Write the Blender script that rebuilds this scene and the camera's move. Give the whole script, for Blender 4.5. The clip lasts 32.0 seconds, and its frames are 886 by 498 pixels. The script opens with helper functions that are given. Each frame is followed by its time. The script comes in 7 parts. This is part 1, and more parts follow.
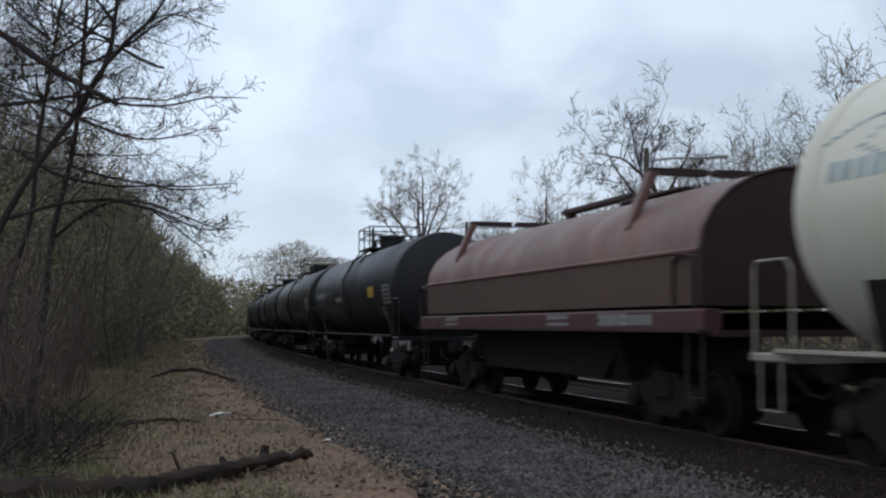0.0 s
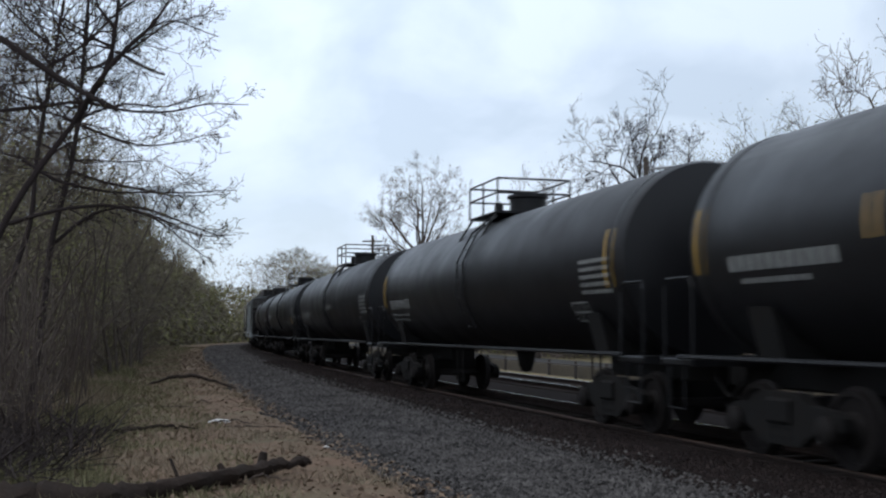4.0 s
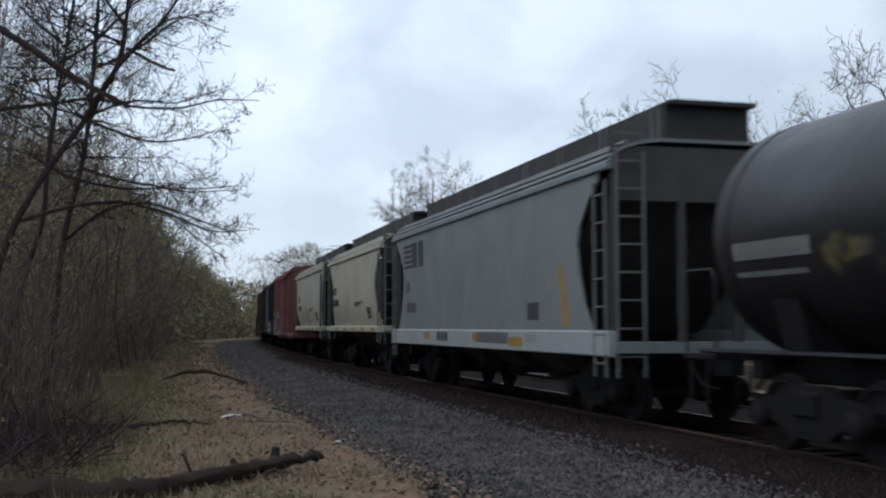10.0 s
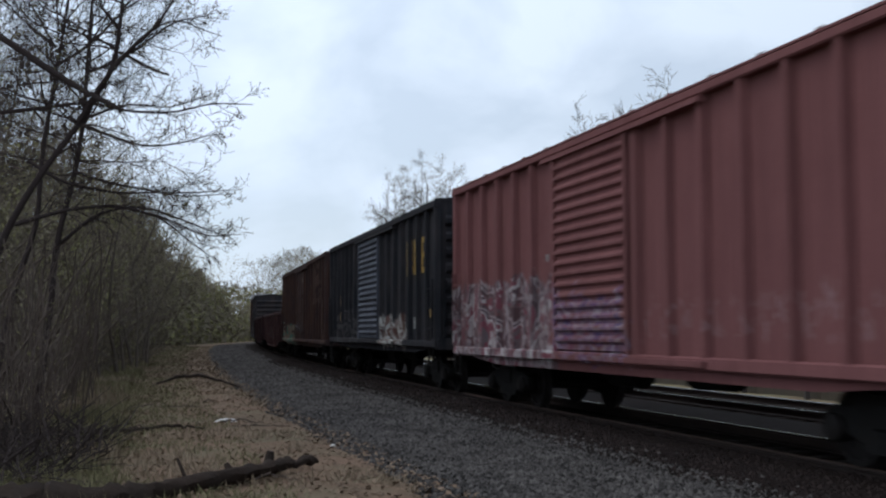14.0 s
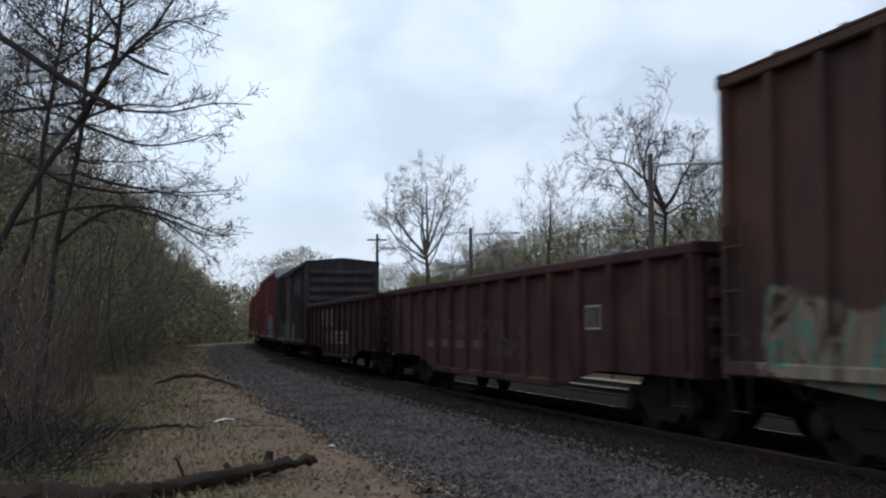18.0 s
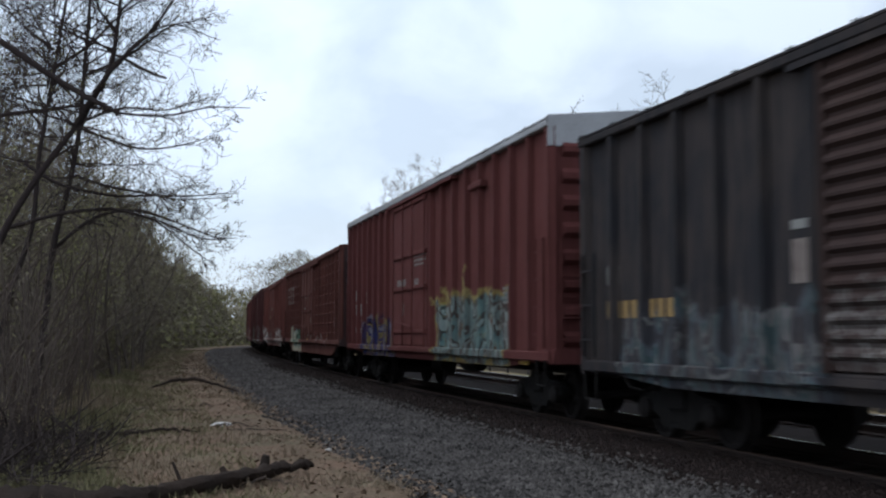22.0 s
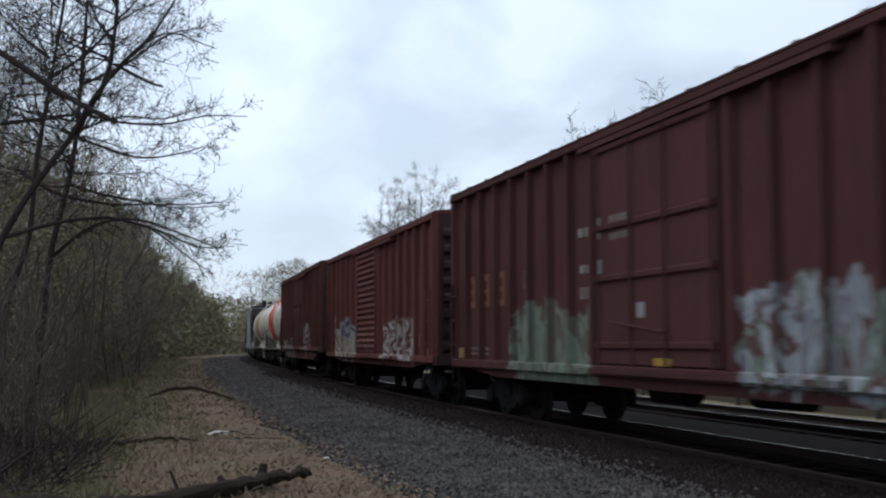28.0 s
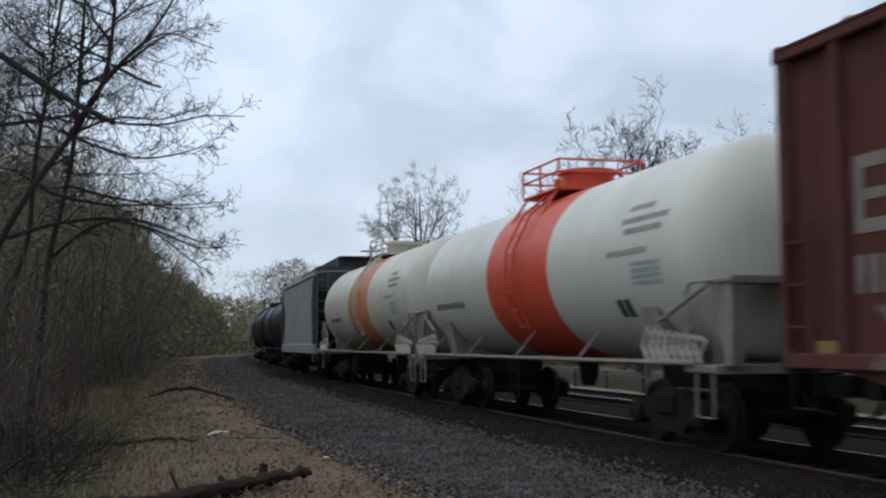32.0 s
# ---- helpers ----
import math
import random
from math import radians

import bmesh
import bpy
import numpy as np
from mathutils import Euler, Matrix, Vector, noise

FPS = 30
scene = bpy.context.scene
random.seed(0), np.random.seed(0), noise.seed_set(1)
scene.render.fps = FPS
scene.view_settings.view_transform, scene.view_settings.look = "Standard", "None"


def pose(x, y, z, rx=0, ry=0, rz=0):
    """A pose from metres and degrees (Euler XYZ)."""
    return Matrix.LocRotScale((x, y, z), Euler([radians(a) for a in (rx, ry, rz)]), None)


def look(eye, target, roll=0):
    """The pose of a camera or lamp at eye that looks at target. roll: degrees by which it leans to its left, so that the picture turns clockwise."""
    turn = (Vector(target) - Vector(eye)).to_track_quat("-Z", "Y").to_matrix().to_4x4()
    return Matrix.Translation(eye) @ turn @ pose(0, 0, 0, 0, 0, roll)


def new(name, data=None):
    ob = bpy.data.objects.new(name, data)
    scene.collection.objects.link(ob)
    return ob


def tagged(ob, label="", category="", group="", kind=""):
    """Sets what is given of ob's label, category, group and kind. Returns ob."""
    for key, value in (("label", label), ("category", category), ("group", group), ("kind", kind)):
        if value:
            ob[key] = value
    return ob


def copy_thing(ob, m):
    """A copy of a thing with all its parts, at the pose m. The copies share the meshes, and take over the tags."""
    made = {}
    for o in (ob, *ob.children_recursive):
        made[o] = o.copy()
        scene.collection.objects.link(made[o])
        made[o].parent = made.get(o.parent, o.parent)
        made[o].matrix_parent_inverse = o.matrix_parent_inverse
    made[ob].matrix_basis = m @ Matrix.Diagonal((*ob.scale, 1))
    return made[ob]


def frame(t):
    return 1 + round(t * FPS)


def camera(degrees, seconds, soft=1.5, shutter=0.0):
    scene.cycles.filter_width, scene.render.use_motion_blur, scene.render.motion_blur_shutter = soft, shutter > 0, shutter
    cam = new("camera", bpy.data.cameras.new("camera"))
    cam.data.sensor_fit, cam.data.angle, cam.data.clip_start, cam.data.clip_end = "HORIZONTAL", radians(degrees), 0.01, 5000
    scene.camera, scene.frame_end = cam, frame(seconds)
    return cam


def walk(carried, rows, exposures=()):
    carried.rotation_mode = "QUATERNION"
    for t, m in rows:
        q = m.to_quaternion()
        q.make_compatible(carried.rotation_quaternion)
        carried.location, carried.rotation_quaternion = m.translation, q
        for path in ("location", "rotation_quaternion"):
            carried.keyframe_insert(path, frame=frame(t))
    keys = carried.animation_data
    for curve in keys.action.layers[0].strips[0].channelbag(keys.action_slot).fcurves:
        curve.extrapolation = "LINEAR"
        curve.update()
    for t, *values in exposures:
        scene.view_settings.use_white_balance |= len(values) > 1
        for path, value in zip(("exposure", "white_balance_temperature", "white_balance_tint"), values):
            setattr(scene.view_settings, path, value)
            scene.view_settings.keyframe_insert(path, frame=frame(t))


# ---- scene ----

# ================= camera: a hand-held camera that stays on its spot =================
EYE = (0.0, 0.0, 1.6)
FOCAL = 2000.0
TILT = math.atan(145.57 / FOCAL)


def aim(dx, dy, roll):
    """The camera's pose: dx, dy sway to the side and up, roll in degrees."""
    x, y = -dx, -dy
    fwd = FOCAL * math.cos(TILT) + y * math.sin(TILT)
    up = FOCAL * math.sin(TILT) - y * math.cos(TILT)
    return look(EYE, (EYE[0] + x / 100, EYE[1] + fwd / 100, EYE[2] + up / 100), roll)


cam = camera(2 * math.degrees(math.atan(784 / FOCAL)), 32.0, soft=2.2, shutter=0.45)
walk(cam, [
    (0, aim(-3.0, -10.8, -0.00)), (0.5, aim(3.1, -23.9, -0.01)), (1, aim(4.5, -28.6, 0.12)), (1.5, aim(2.3, -27.1, 0.15)),
    (2, aim(-0.1, -17.7, 0.06)), (2.5, aim(-4.0, -6.2, 0.11)), (3, aim(-7.5, -1.8, 0.02)), (3.5, aim(-5.1, 2.7, 0.24)),
    (5.5, aim(0.4, -2.2, 0.18)), (6, aim(2.9, -7.6, 0.02)), (6.5, aim(5.3, -12.2, 0.01)), (7, aim(9.5, -14.1, -0.01)),
    (7.5, aim(14.1, -13.2, -0.05)), (8, aim(15.1, -13.0, -0.02)), (8.5, aim(14.4, -13.2, -0.17)), (9, aim(12.8, -12.3, 0.01)),
    (9.5, aim(15.0, -6.8, 0.12)), (10, aim(15.3, -7.3, -0.01)), (10.5, aim(17.3, -9.0, -0.09)), (11, aim(15.3, -8.0, 0.00)),
    (11.5, aim(6.5, -4.1, 0.06)), (12, aim(3.0, 0.4, 0.07)), (12.5, aim(3.1, 1.5, -0.00)), (13, aim(4.9, 2.6, 0.01)),
    (13.5, aim(5.4, 0.5, -0.06)), (14, aim(5.2, -0.7, -0.11)), (14.5, aim(3.1, 1.6, 0.03)), (16.5, aim(3.8, 2.4, -0.21)),
    (17, aim(3.8, 0.6, -0.10)), (17.5, aim(5.0, -1.1, -0.15)), (18, aim(4.2, -0.5, -0.05)), (18.5, aim(3.1, -1.5, 0.00)),
    (19, aim(0.0, 0.0, 0.00)), (19.5, aim(-2.4, -2.3, -0.10)), (20, aim(-4.1, -1.3, -0.00)), (20.5, aim(-3.2, -1.5, -0.02)),
    (21, aim(-5.1, 0.6, 0.05)), (21.5, aim(-4.7, 3.4, 0.06)), (22, aim(-0.9, 7.0, 0.10)), (22.5, aim(0.9, 5.3, 0.06)),
    (23, aim(-2.7, -0.7, 0.01)), (23.5, aim(-6.1, -3.1, 0.00)), (24, aim(-6.1, -1.8, 0.05)), (24.5, aim(-11.2, 3.5, -0.19)),
    (25, aim(-11.6, 10.5, -0.09)), (25.5, aim(-11.8, 12.3, -0.17)), (27.5, aim(-5.5, 18.7, -0.14)), (28, aim(-5.7, 20.5, -0.11)),
    (28.5, aim(-8.0, 21.0, -0.29)), (29, aim(-11.2, 19.1, -0.31)), (29.5, aim(-12.4, 16.3, -0.25)), (30, aim(-13.1, 16.0, -0.33)),
    (30.5, aim(-11.1, 17.0, -0.32)), (31, aim(-11.4, 19.0, -0.30)), (31.5, aim(-7.1, 17.8, -0.22)), (32, aim(-7.4, 18.6, -0.43))
], exposures=[(0, -0.1), (1, -0.04), (3, 0.05), (6, 0.05), (9, 0.0), (12, -0.03), (14, -0.04), (18, 0.0), (21, 0.08), (23, 0.1), (25, 0.12), (27, 0.06), (29, 0.0), (31, -0.1), (32, -0.18)])

# ================= world and sun: an overcast spring day =================
world = bpy.data.worlds.new("overcast_sky")
scene.world = world
world.use_nodes = True
wn, wl = world.node_tree.nodes, world.node_tree.links
wn.clear()
w_out = wn.new("ShaderNodeOutputWorld")
w_bg = wn.new("ShaderNodeBackground")
w_sky = wn.new("ShaderNodeTexSky")
w_sky.sky_type, w_sky.sun_disc = "NISHITA", False
w_sky.sun_elevation, w_sky.sun_rotation = radians(60), radians(-95)
w_sky.air_density, w_sky.dust_density = 1.0, 1.0
w_co = wn.new("ShaderNodeTexCoord")
w_map = wn.new("ShaderNodeMapping")
w_map.inputs["Scale"].default_value = (1.0, 1.0, 1.4)
w_no = wn.new("ShaderNodeTexNoise")
w_no.inputs["Scale"].default_value, w_no.inputs["Detail"].default_value = 5.2, 6.0
w_no.inputs["Roughness"].default_value, w_no.inputs["Distortion"].default_value = 0.5, 0.3
w_rp = wn.new("ShaderNodeValToRGB")
w_rp.color_ramp.elements[0].position, w_rp.color_ramp.elements[1].position = 0.4, 0.58
w_rp.color_ramp.elements[0].color, w_rp.color_ramp.elements[1].color = (0.68, 0.68, 0.68, 1), (0.99, 0.99, 0.99, 1)
w_mul = wn.new("ShaderNodeMix")
w_mul.data_type, w_mul.blend_type = "RGBA", "MIX"
w_mul.inputs["B"].default_value = (7.8, 9.05, 10.75, 1)
# the veiled sun brightens the cloud around it
SUN_DIR = Vector((-0.5, -0.05, 0.86)).normalized()
w_dot = wn.new("ShaderNodeVectorMath")
w_dot.operation = "DOT_PRODUCT"
w_dot.inputs[1].default_value = SUN_DIR
w_glow = wn.new("ShaderNodeMapRange")
for q, val in enumerate((-0.35, 0.75, 0.66, 1.42)):
    w_glow.inputs[q + 1].default_value = val
w_sc = wn.new("ShaderNodeVectorMath")
w_sc.operation = "SCALE"
wl.new(w_co.outputs["Generated"], w_dot.inputs[0])
wl.new(w_dot.outputs["Value"], w_glow.inputs[0])
wl.new(w_co.outputs["Generated"], w_map.inputs["Vector"])
wl.new(w_map.outputs[0], w_no.inputs["Vector"])
wl.new(w_no.outputs["Fac"], w_rp.inputs["Fac"])
wl.new(w_rp.outputs["Color"], w_mul.inputs["Factor"])
wl.new(w_sky.outputs["Color"], w_mul.inputs["A"])
wl.new(w_mul.outputs["Result"], w_sc.inputs[0])
wl.new(w_glow.outputs[0], w_sc.inputs["Scale"])
wl.new(w_sc.outputs[0], w_bg.inputs["Color"])
w_bg.inputs["Strength"].default_value = 0.106
wl.new(w_bg.outputs[0], w_out.inputs["Surface"])

sun = new("sun", bpy.data.lights.new("sun", "SUN"))
sun.data.energy, sun.data.angle, sun.data.color = 0.7, radians(30), (1.0, 0.96, 0.9)
sun.matrix_world = look(tuple(SUN_DIR * 60), (0, 0, 0))

# ================= the line of the track =================
T_X, T_HEAD = 8.612, -0.2939
SPANS = [(55.0, 0.001237), (122.0, 0.000734), (430.0, 0.004), (2000.0, 1e-7)]
RAIL = 0.18
V0, ACC = 12.023, -0.0340


def track(u):
    """Centre of the near track u metres back along it: x, y and the heading."""
    x, y, h = T_X, 0.0, T_HEAD
    if u <= 0:
        return x + u * math.sin(h), y + u * math.cos(h), h
    a = 0.0
    for b, k in SPANS:
        s = min(u, b) - a
        x += (math.cos(h) - math.cos(h + k * s)) / k
        y += (math.sin(h + k * s) - math.sin(h)) / k
        h += k * s
        if u <= b:
            break
        a = b
    return x, y, h


def beside(u, w):
    """A place w metres to the camera's side of the track's centre."""
    x, y, h = track(u)
    return x - w * math.cos(h), y + w * math.sin(h)


def rolled(t):
    """How far the train has come at t seconds."""
    return V0 * (t - 16) + 0.5 * ACC * (t - 16) ** 2


# ================= materials =================
def nodes_of(name):
    m = bpy.data.materials.new(name)
    m.use_nodes = True
    n, l = m.node_tree.nodes, m.node_tree.links
    return m, n, l, n["Principled BSDF"]


def mixer(n, l, fac, a, b, how="MIX"):
    x = n.new("ShaderNodeMix")
    x.data_type, x.blend_type = "RGBA", how
    for key, v in (("Factor", fac), ("A", a), ("B", b)):
        if isinstance(v, (int, float)):
            x.inputs[key].default_value = v
        elif isinstance(v, tuple):
            x.inputs[key].default_value = (*v, 1)
        else:
            l.new(v, x.inputs[key])
    return x.outputs["Result"]


def noise_of(n, l, vec, scale, detail=4, rough=0.55, dist=0.0):
    x = n.new("ShaderNodeTexNoise")
    x.inputs["Scale"].default_value, x.inputs["Detail"].default_value = scale, detail
    x.inputs["Roughness"].default_value, x.inputs["Distortion"].default_value = rough, dist
    l.new(vec, x.inputs["Vector"])
    return x.outputs["Fac"]


def spread(n, l, v, a, b, c=0.0, d=1.0):
    x = n.new("ShaderNodeMapRange")
    for i, q in enumerate((a, b, c, d)):
        x.inputs[i + 1].default_value = q
    l.new(v, x.inputs[0])
    return x.outputs[0]


def times(n, l, a, b, how="MULTIPLY"):
    x = n.new("ShaderNodeMath")
    x.operation = how
    for i, v in enumerate((a, b)):
        if isinstance(v, (int, float)):
            x.inputs[i].default_value = v
        else:
            l.new(v, x.inputs[i])
    return x.outputs[0]


def surface(name, base, rough=0.75, metal=0.0, var=0.35, scale=2.0, grain=40.0, bump=0.15, dirt=(0.03, 0.027, 0.025),
            soil=0.35, streak=0.0, patches=(), second=None, spec=0.3, rand=0.0):
    """A worn surface: large stains, fine grain, rain streaks and sprayed patches of paint."""
    m, n, l, bs = nodes_of(name)
    co = n.new("ShaderNodeTexCoord").outputs["Object"]
    big = noise_of(n, l, co, scale, 5, 0.6, 0.4)
    fine = noise_of(n, l, co, grain, 3)
    dark = tuple(c * (1 - var) for c in base)
    lite = tuple(min(1, c * (1 + var * 0.6)) for c in base)
    col = mixer(n, l, spread(n, l, fine, 0.25, 0.75), dark, lite)
    col = mixer(n, l, 0.5, col, base)
    if second:
        col = mixer(n, l, spread(n, l, noise_of(n, l, co, scale * 0.7, 6, 0.65, 0.8), 0.42, 0.62), col, second)
    if patches:
        xyz = n.new("ShaderNodeSeparateXYZ")
        wob = n.new("ShaderNodeTexNoise")
        wob.inputs["Scale"].default_value, wob.inputs["Detail"].default_value = 2.2, 4
        l.new(co, wob.inputs["Vector"])
        sub = n.new("ShaderNodeVectorMath")
        sub.operation = "MULTIPLY_ADD"
        l.new(wob.outputs["Color"], sub.inputs[0])
        sub.inputs[1].default_value, sub.inputs[2].default_value = (0.9, 0.0, 0.9), (-0.45, 0, -0.45)
        add = n.new("ShaderNodeVectorMath")
        l.new(sub.outputs[0], add.inputs[0])
        l.new(co, add.inputs[1])
        l.new(add.outputs[0], xyz.inputs[0])
        for x0, x1, z0, z1, cols, sc in patches:
            k = times(n, l, spread(n, l, xyz.outputs[0], x0, x0 + 0.06), spread(n, l, xyz.outputs[0], x1, x1 - 0.06))
            k = times(n, l, k, times(n, l, spread(n, l, xyz.outputs[2], z0, z0 + 0.06), spread(n, l, xyz.outputs[2], z1, z1 - 0.08)))
            k = times(n, l, k, spread(n, l, xyz.outputs[1], 1.2, 1.22))
            k = times(n, l, k, spread(n, l, noise_of(n, l, co, 5.0, 3), 0.28, 0.4))
            tall = n.new("ShaderNodeMapping")
            tall.inputs["Scale"].default_value = (1.0, 1.0, 0.5)
            l.new(co, tall.inputs["Vector"])
            wv = times(n, l, times(n, l, noise_of(n, l, tall.outputs[0], sc * 1.15, 2.6, 0.55, 1.1), 4.5), 0, "FRACT")
            rp = n.new("ShaderNodeValToRGB")
            rp.color_ramp.interpolation = "CONSTANT"
            e = rp.color_ramp.elements
            while len(e) < len(cols):
                e.new(0.5)
            for i, c in enumerate(cols):
                e[i].position, e[i].color = i / len(cols), (*c, 1)
            l.new(wv, rp.inputs["Fac"])
            col = mixer(n, l, times(n, l, k, 0.93), col, rp.outputs["Color"])
    if streak:
        mp = n.new("ShaderNodeMapping")
        mp.inputs["Scale"].default_value = (3.0, 3.0, 0.25)
        l.new(co, mp.inputs["Vector"])
        st = noise_of(n, l, mp.outputs[0], 2.5, 5, 0.6)
        col = mixer(n, l, times(n, l, spread(n, l, st, 0.45, 0.75), streak), col, dirt)
        m2 = n.new("ShaderNodeMapping")
        m2.inputs["Scale"].default_value = (9.0, 9.0, 0.35)
        l.new(co, m2.inputs["Vector"])
        s2 = noise_of(n, l, m2.outputs[0], 1.6, 6, 0.7)
        col = mixer(n, l, times(n, l, spread(n, l, s2, 0.5, 0.62), streak * 0.7), col, tuple(q * 0.55 for q in base))
        col = mixer(n, l, times(n, l, spread(n, l, s2, 0.42, 0.34), streak * 0.5), col, tuple(min(1, q * 1.45 + 0.006) for q in base))
    col = mixer(n, l, times(n, l, spread(n, l, big, 0.42, 0.72), soil), col, dirt)
    if rand:
        oi = n.new("ShaderNodeObjectInfo").outputs["Random"]
        col = mixer(n, l, times(n, l, oi, rand), col, tuple(c * 0.35 for c in base))
    l.new(col, bs.inputs["Base Color"])
    l.new(spread(n, l, big, 0.2, 0.8, rough - 0.12, min(1, rough + 0.15)), bs.inputs["Roughness"])
    bs.inputs["Metallic"].default_value = metal
    bs.inputs["Specular IOR Level"].default_value = spec
    bp = n.new("ShaderNodeBump")
    bp.inputs["Strength"].default_value, bp.inputs["Distance"].default_value = bump, 0.02
    l.new(fine, bp.inputs["Height"])
    l.new(bp.outputs[0], bs.inputs["Normal"])
    return m


def leafy(name, a, b, scale=1.5):
    """Leaves, grass or stones: colour that differs from piece to piece."""
    m, n, l, bs = nodes_of(name)
    r = n.new("ShaderNodeNewGeometry").outputs["Random Per Island"]
    co = n.new("ShaderNodeTexCoord").outputs["Object"]
    big = noise_of(n, l, co, scale, 3)
    col = mixer(n, l, r, a, b)
    col = mixer(n, l, times(n, l, spread(n, l, big, 0.4, 0.7), 0.4), col, tuple(c * 0.5 for c in a))
    l.new(col, bs.inputs["Base Color"])
    bs.inputs["Roughness"].default_value = 0.85
    bs.inputs["Specular IOR Level"].default_value = 0.05
    return m


RUST = (0.10, 0.045, 0.03)
WHITE, YELL = (0.62, 0.62, 0.58), (0.62, 0.42, 0.06)
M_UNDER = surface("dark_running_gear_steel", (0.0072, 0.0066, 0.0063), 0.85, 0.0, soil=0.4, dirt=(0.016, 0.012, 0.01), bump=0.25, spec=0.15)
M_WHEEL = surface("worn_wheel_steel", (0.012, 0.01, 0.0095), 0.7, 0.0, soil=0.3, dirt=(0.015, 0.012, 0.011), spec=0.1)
M_BLACK = surface("black_tank_paint", (0.0075, 0.0072, 0.008), 0.42, 0, var=0.25, scale=0.8, soil=0.5, dirt=(0.0125, 0.0112, 0.0112), streak=0.3, bump=0.03, spec=0.2)
M_BLACK_B = surface("greyed_black_tank_paint", (0.0088, 0.0086, 0.0098), 0.44, 0, var=0.25, scale=0.7, soil=0.5, dirt=(0.0155, 0.0138, 0.0135), streak=0.4, bump=0.03, spec=0.2)
M_BLACK_C = surface("rust_stained_black_paint", (0.0088, 0.008, 0.0086), 0.44, 0, var=0.3, scale=0.9, soil=0.5, dirt=(0.02, 0.0128, 0.0112), streak=0.35, bump=0.03, spec=0.24,
                    patches=[(-5.7, -3.6, 2.0, 2.75, [(0.014, 0.014, 0.016), (0.1, 0.1, 0.105), (0.014, 0.014, 0.016), (0.05, 0.05, 0.055), (0.02, 0.02, 0.02)], 2.2), (-1.8, 0.3, 1.3, 1.95, [(0.014, 0.014, 0.016), (0.09, 0.09, 0.1), (0.014, 0.014, 0.016), (0.014, 0.014, 0.016)], 2.2),
                             (4.2, 5.3, 1.9, 2.35, [(0.12, 0.1, 0.03), (0.014, 0.014, 0.016), (0.014, 0.014, 0.016), (0.09, 0.08, 0.06)], 2.6)])
M_STENCIL = surface("white_stencil_paint", (0.1909, 0.1909, 0.183), 0.8, soil=0.45, scale=5, dirt=(0.08, 0.075, 0.07), spec=0.1)
M_FADED = surface("faded_letter_paint", (0.17, 0.1445, 0.1318), 0.8, soil=0.7, scale=3, dirt=(0.05, 0.03, 0.028), spec=0.1)
M_GHOST = surface("ghost_of_yellow_letter_paint", (0.15, 0.075, 0.035), 0.8, soil=0.7, scale=4, dirt=(0.09, 0.035, 0.028), spec=0.1)
M_FAINT = surface("nearly_worn_off_letter_paint", (0.09, 0.07, 0.062), 0.8, soil=0.8, scale=4, dirt=(0.03, 0.014, 0.013), spec=0.1)
M_YELLOW = surface("yellow_reflector_paint", (0.27, 0.16, 0.024), 0.5, soil=0.35, scale=5)
M_REFLECT = surface("dirty_reflector_strip", (0.24, 0.15, 0.05), 0.6, soil=0.5, scale=5, dirt=(0.12, 0.09, 0.06))
M_RUSTDOOR = surface("rusted_brown_door_paint", (0.05, 0.03, 0.026), 0.75, soil=0.5, scale=1.5, dirt=(0.025, 0.018, 0.018), streak=0.6, rand=0.35, spec=0.1,
                     patches=[(-0.95, 1.6, 0.8, 2.0, [(0.05, 0.035, 0.03), (0.26, 0.25, 0.24), (0.05, 0.035, 0.03), (0.16, 0.15, 0.145), (0.06, 0.04, 0.035)], 2.0)])
M_GREYMARK = surface("worn_grey_stencil_paint", (0.2, 0.2, 0.19), 0.7, soil=0.4, scale=5)
M_DARKMARK = surface("black_stencil_paint", (0.03, 0.03, 0.03), 0.7, soil=0.2)
M_CREAM = surface("cream_tank_paint", (0.4284, 0.4131, 0.3366), 0.4, var=0.1, scale=0.8, soil=0.25, dirt=(0.28, 0.24, 0.18), streak=0.14, bump=0.03, spec=0.45)
M_WHITE = surface("white_tank_paint", (0.4621, 0.4521, 0.387), 0.38, var=0.08, scale=0.8, soil=0.22, dirt=(0.3, 0.26, 0.2), streak=0.1, bump=0.03, spec=0.45)
M_FRAME = surface("dirty_grey_white_frame_paint", (0.2008, 0.1818, 0.1464), 0.6, soil=0.6, scale=2, dirt=(0.09, 0.075, 0.06), streak=0.4)
M_BLUEMARK = surface("faded_blue_mark_paint", (0.255, 0.3105, 0.315), 0.6, soil=0.3)
M_ORANGE = surface("orange_band_paint", (0.5084, 0.0612, 0.026), 0.42, var=0.15, soil=0.25, dirt=(0.25, 0.05, 0.02), streak=0.2, bump=0.03)
M_BROWNBAND = surface("dull_orange_band_paint", (0.42, 0.16, 0.06), 0.45, var=0.2, soil=0.3, bump=0.03)
M_COIL_TOP = surface("faded_red_brown_hood_paint", (0.076, 0.037, 0.028), 0.5, var=0.2, scale=0.9, soil=0.3, dirt=(0.16, 0.06, 0.045), streak=0.2, bump=0.05, second=(0.125, 0.07, 0.055))
M_COIL_SIDE = surface("tan_brown_side_paint", (0.054, 0.033, 0.025), 0.55, var=0.2, scale=0.9, soil=0.3, dirt=(0.075, 0.04, 0.028), streak=0.3, bump=0.05)
# Maroon of ends and fittings, deepened to hold the car's undershadow
M_COIL_END = surface("maroon_paint_with_undershadow", (0.0216, 0.00648, 0.00648), 0.6, soil=0.3)
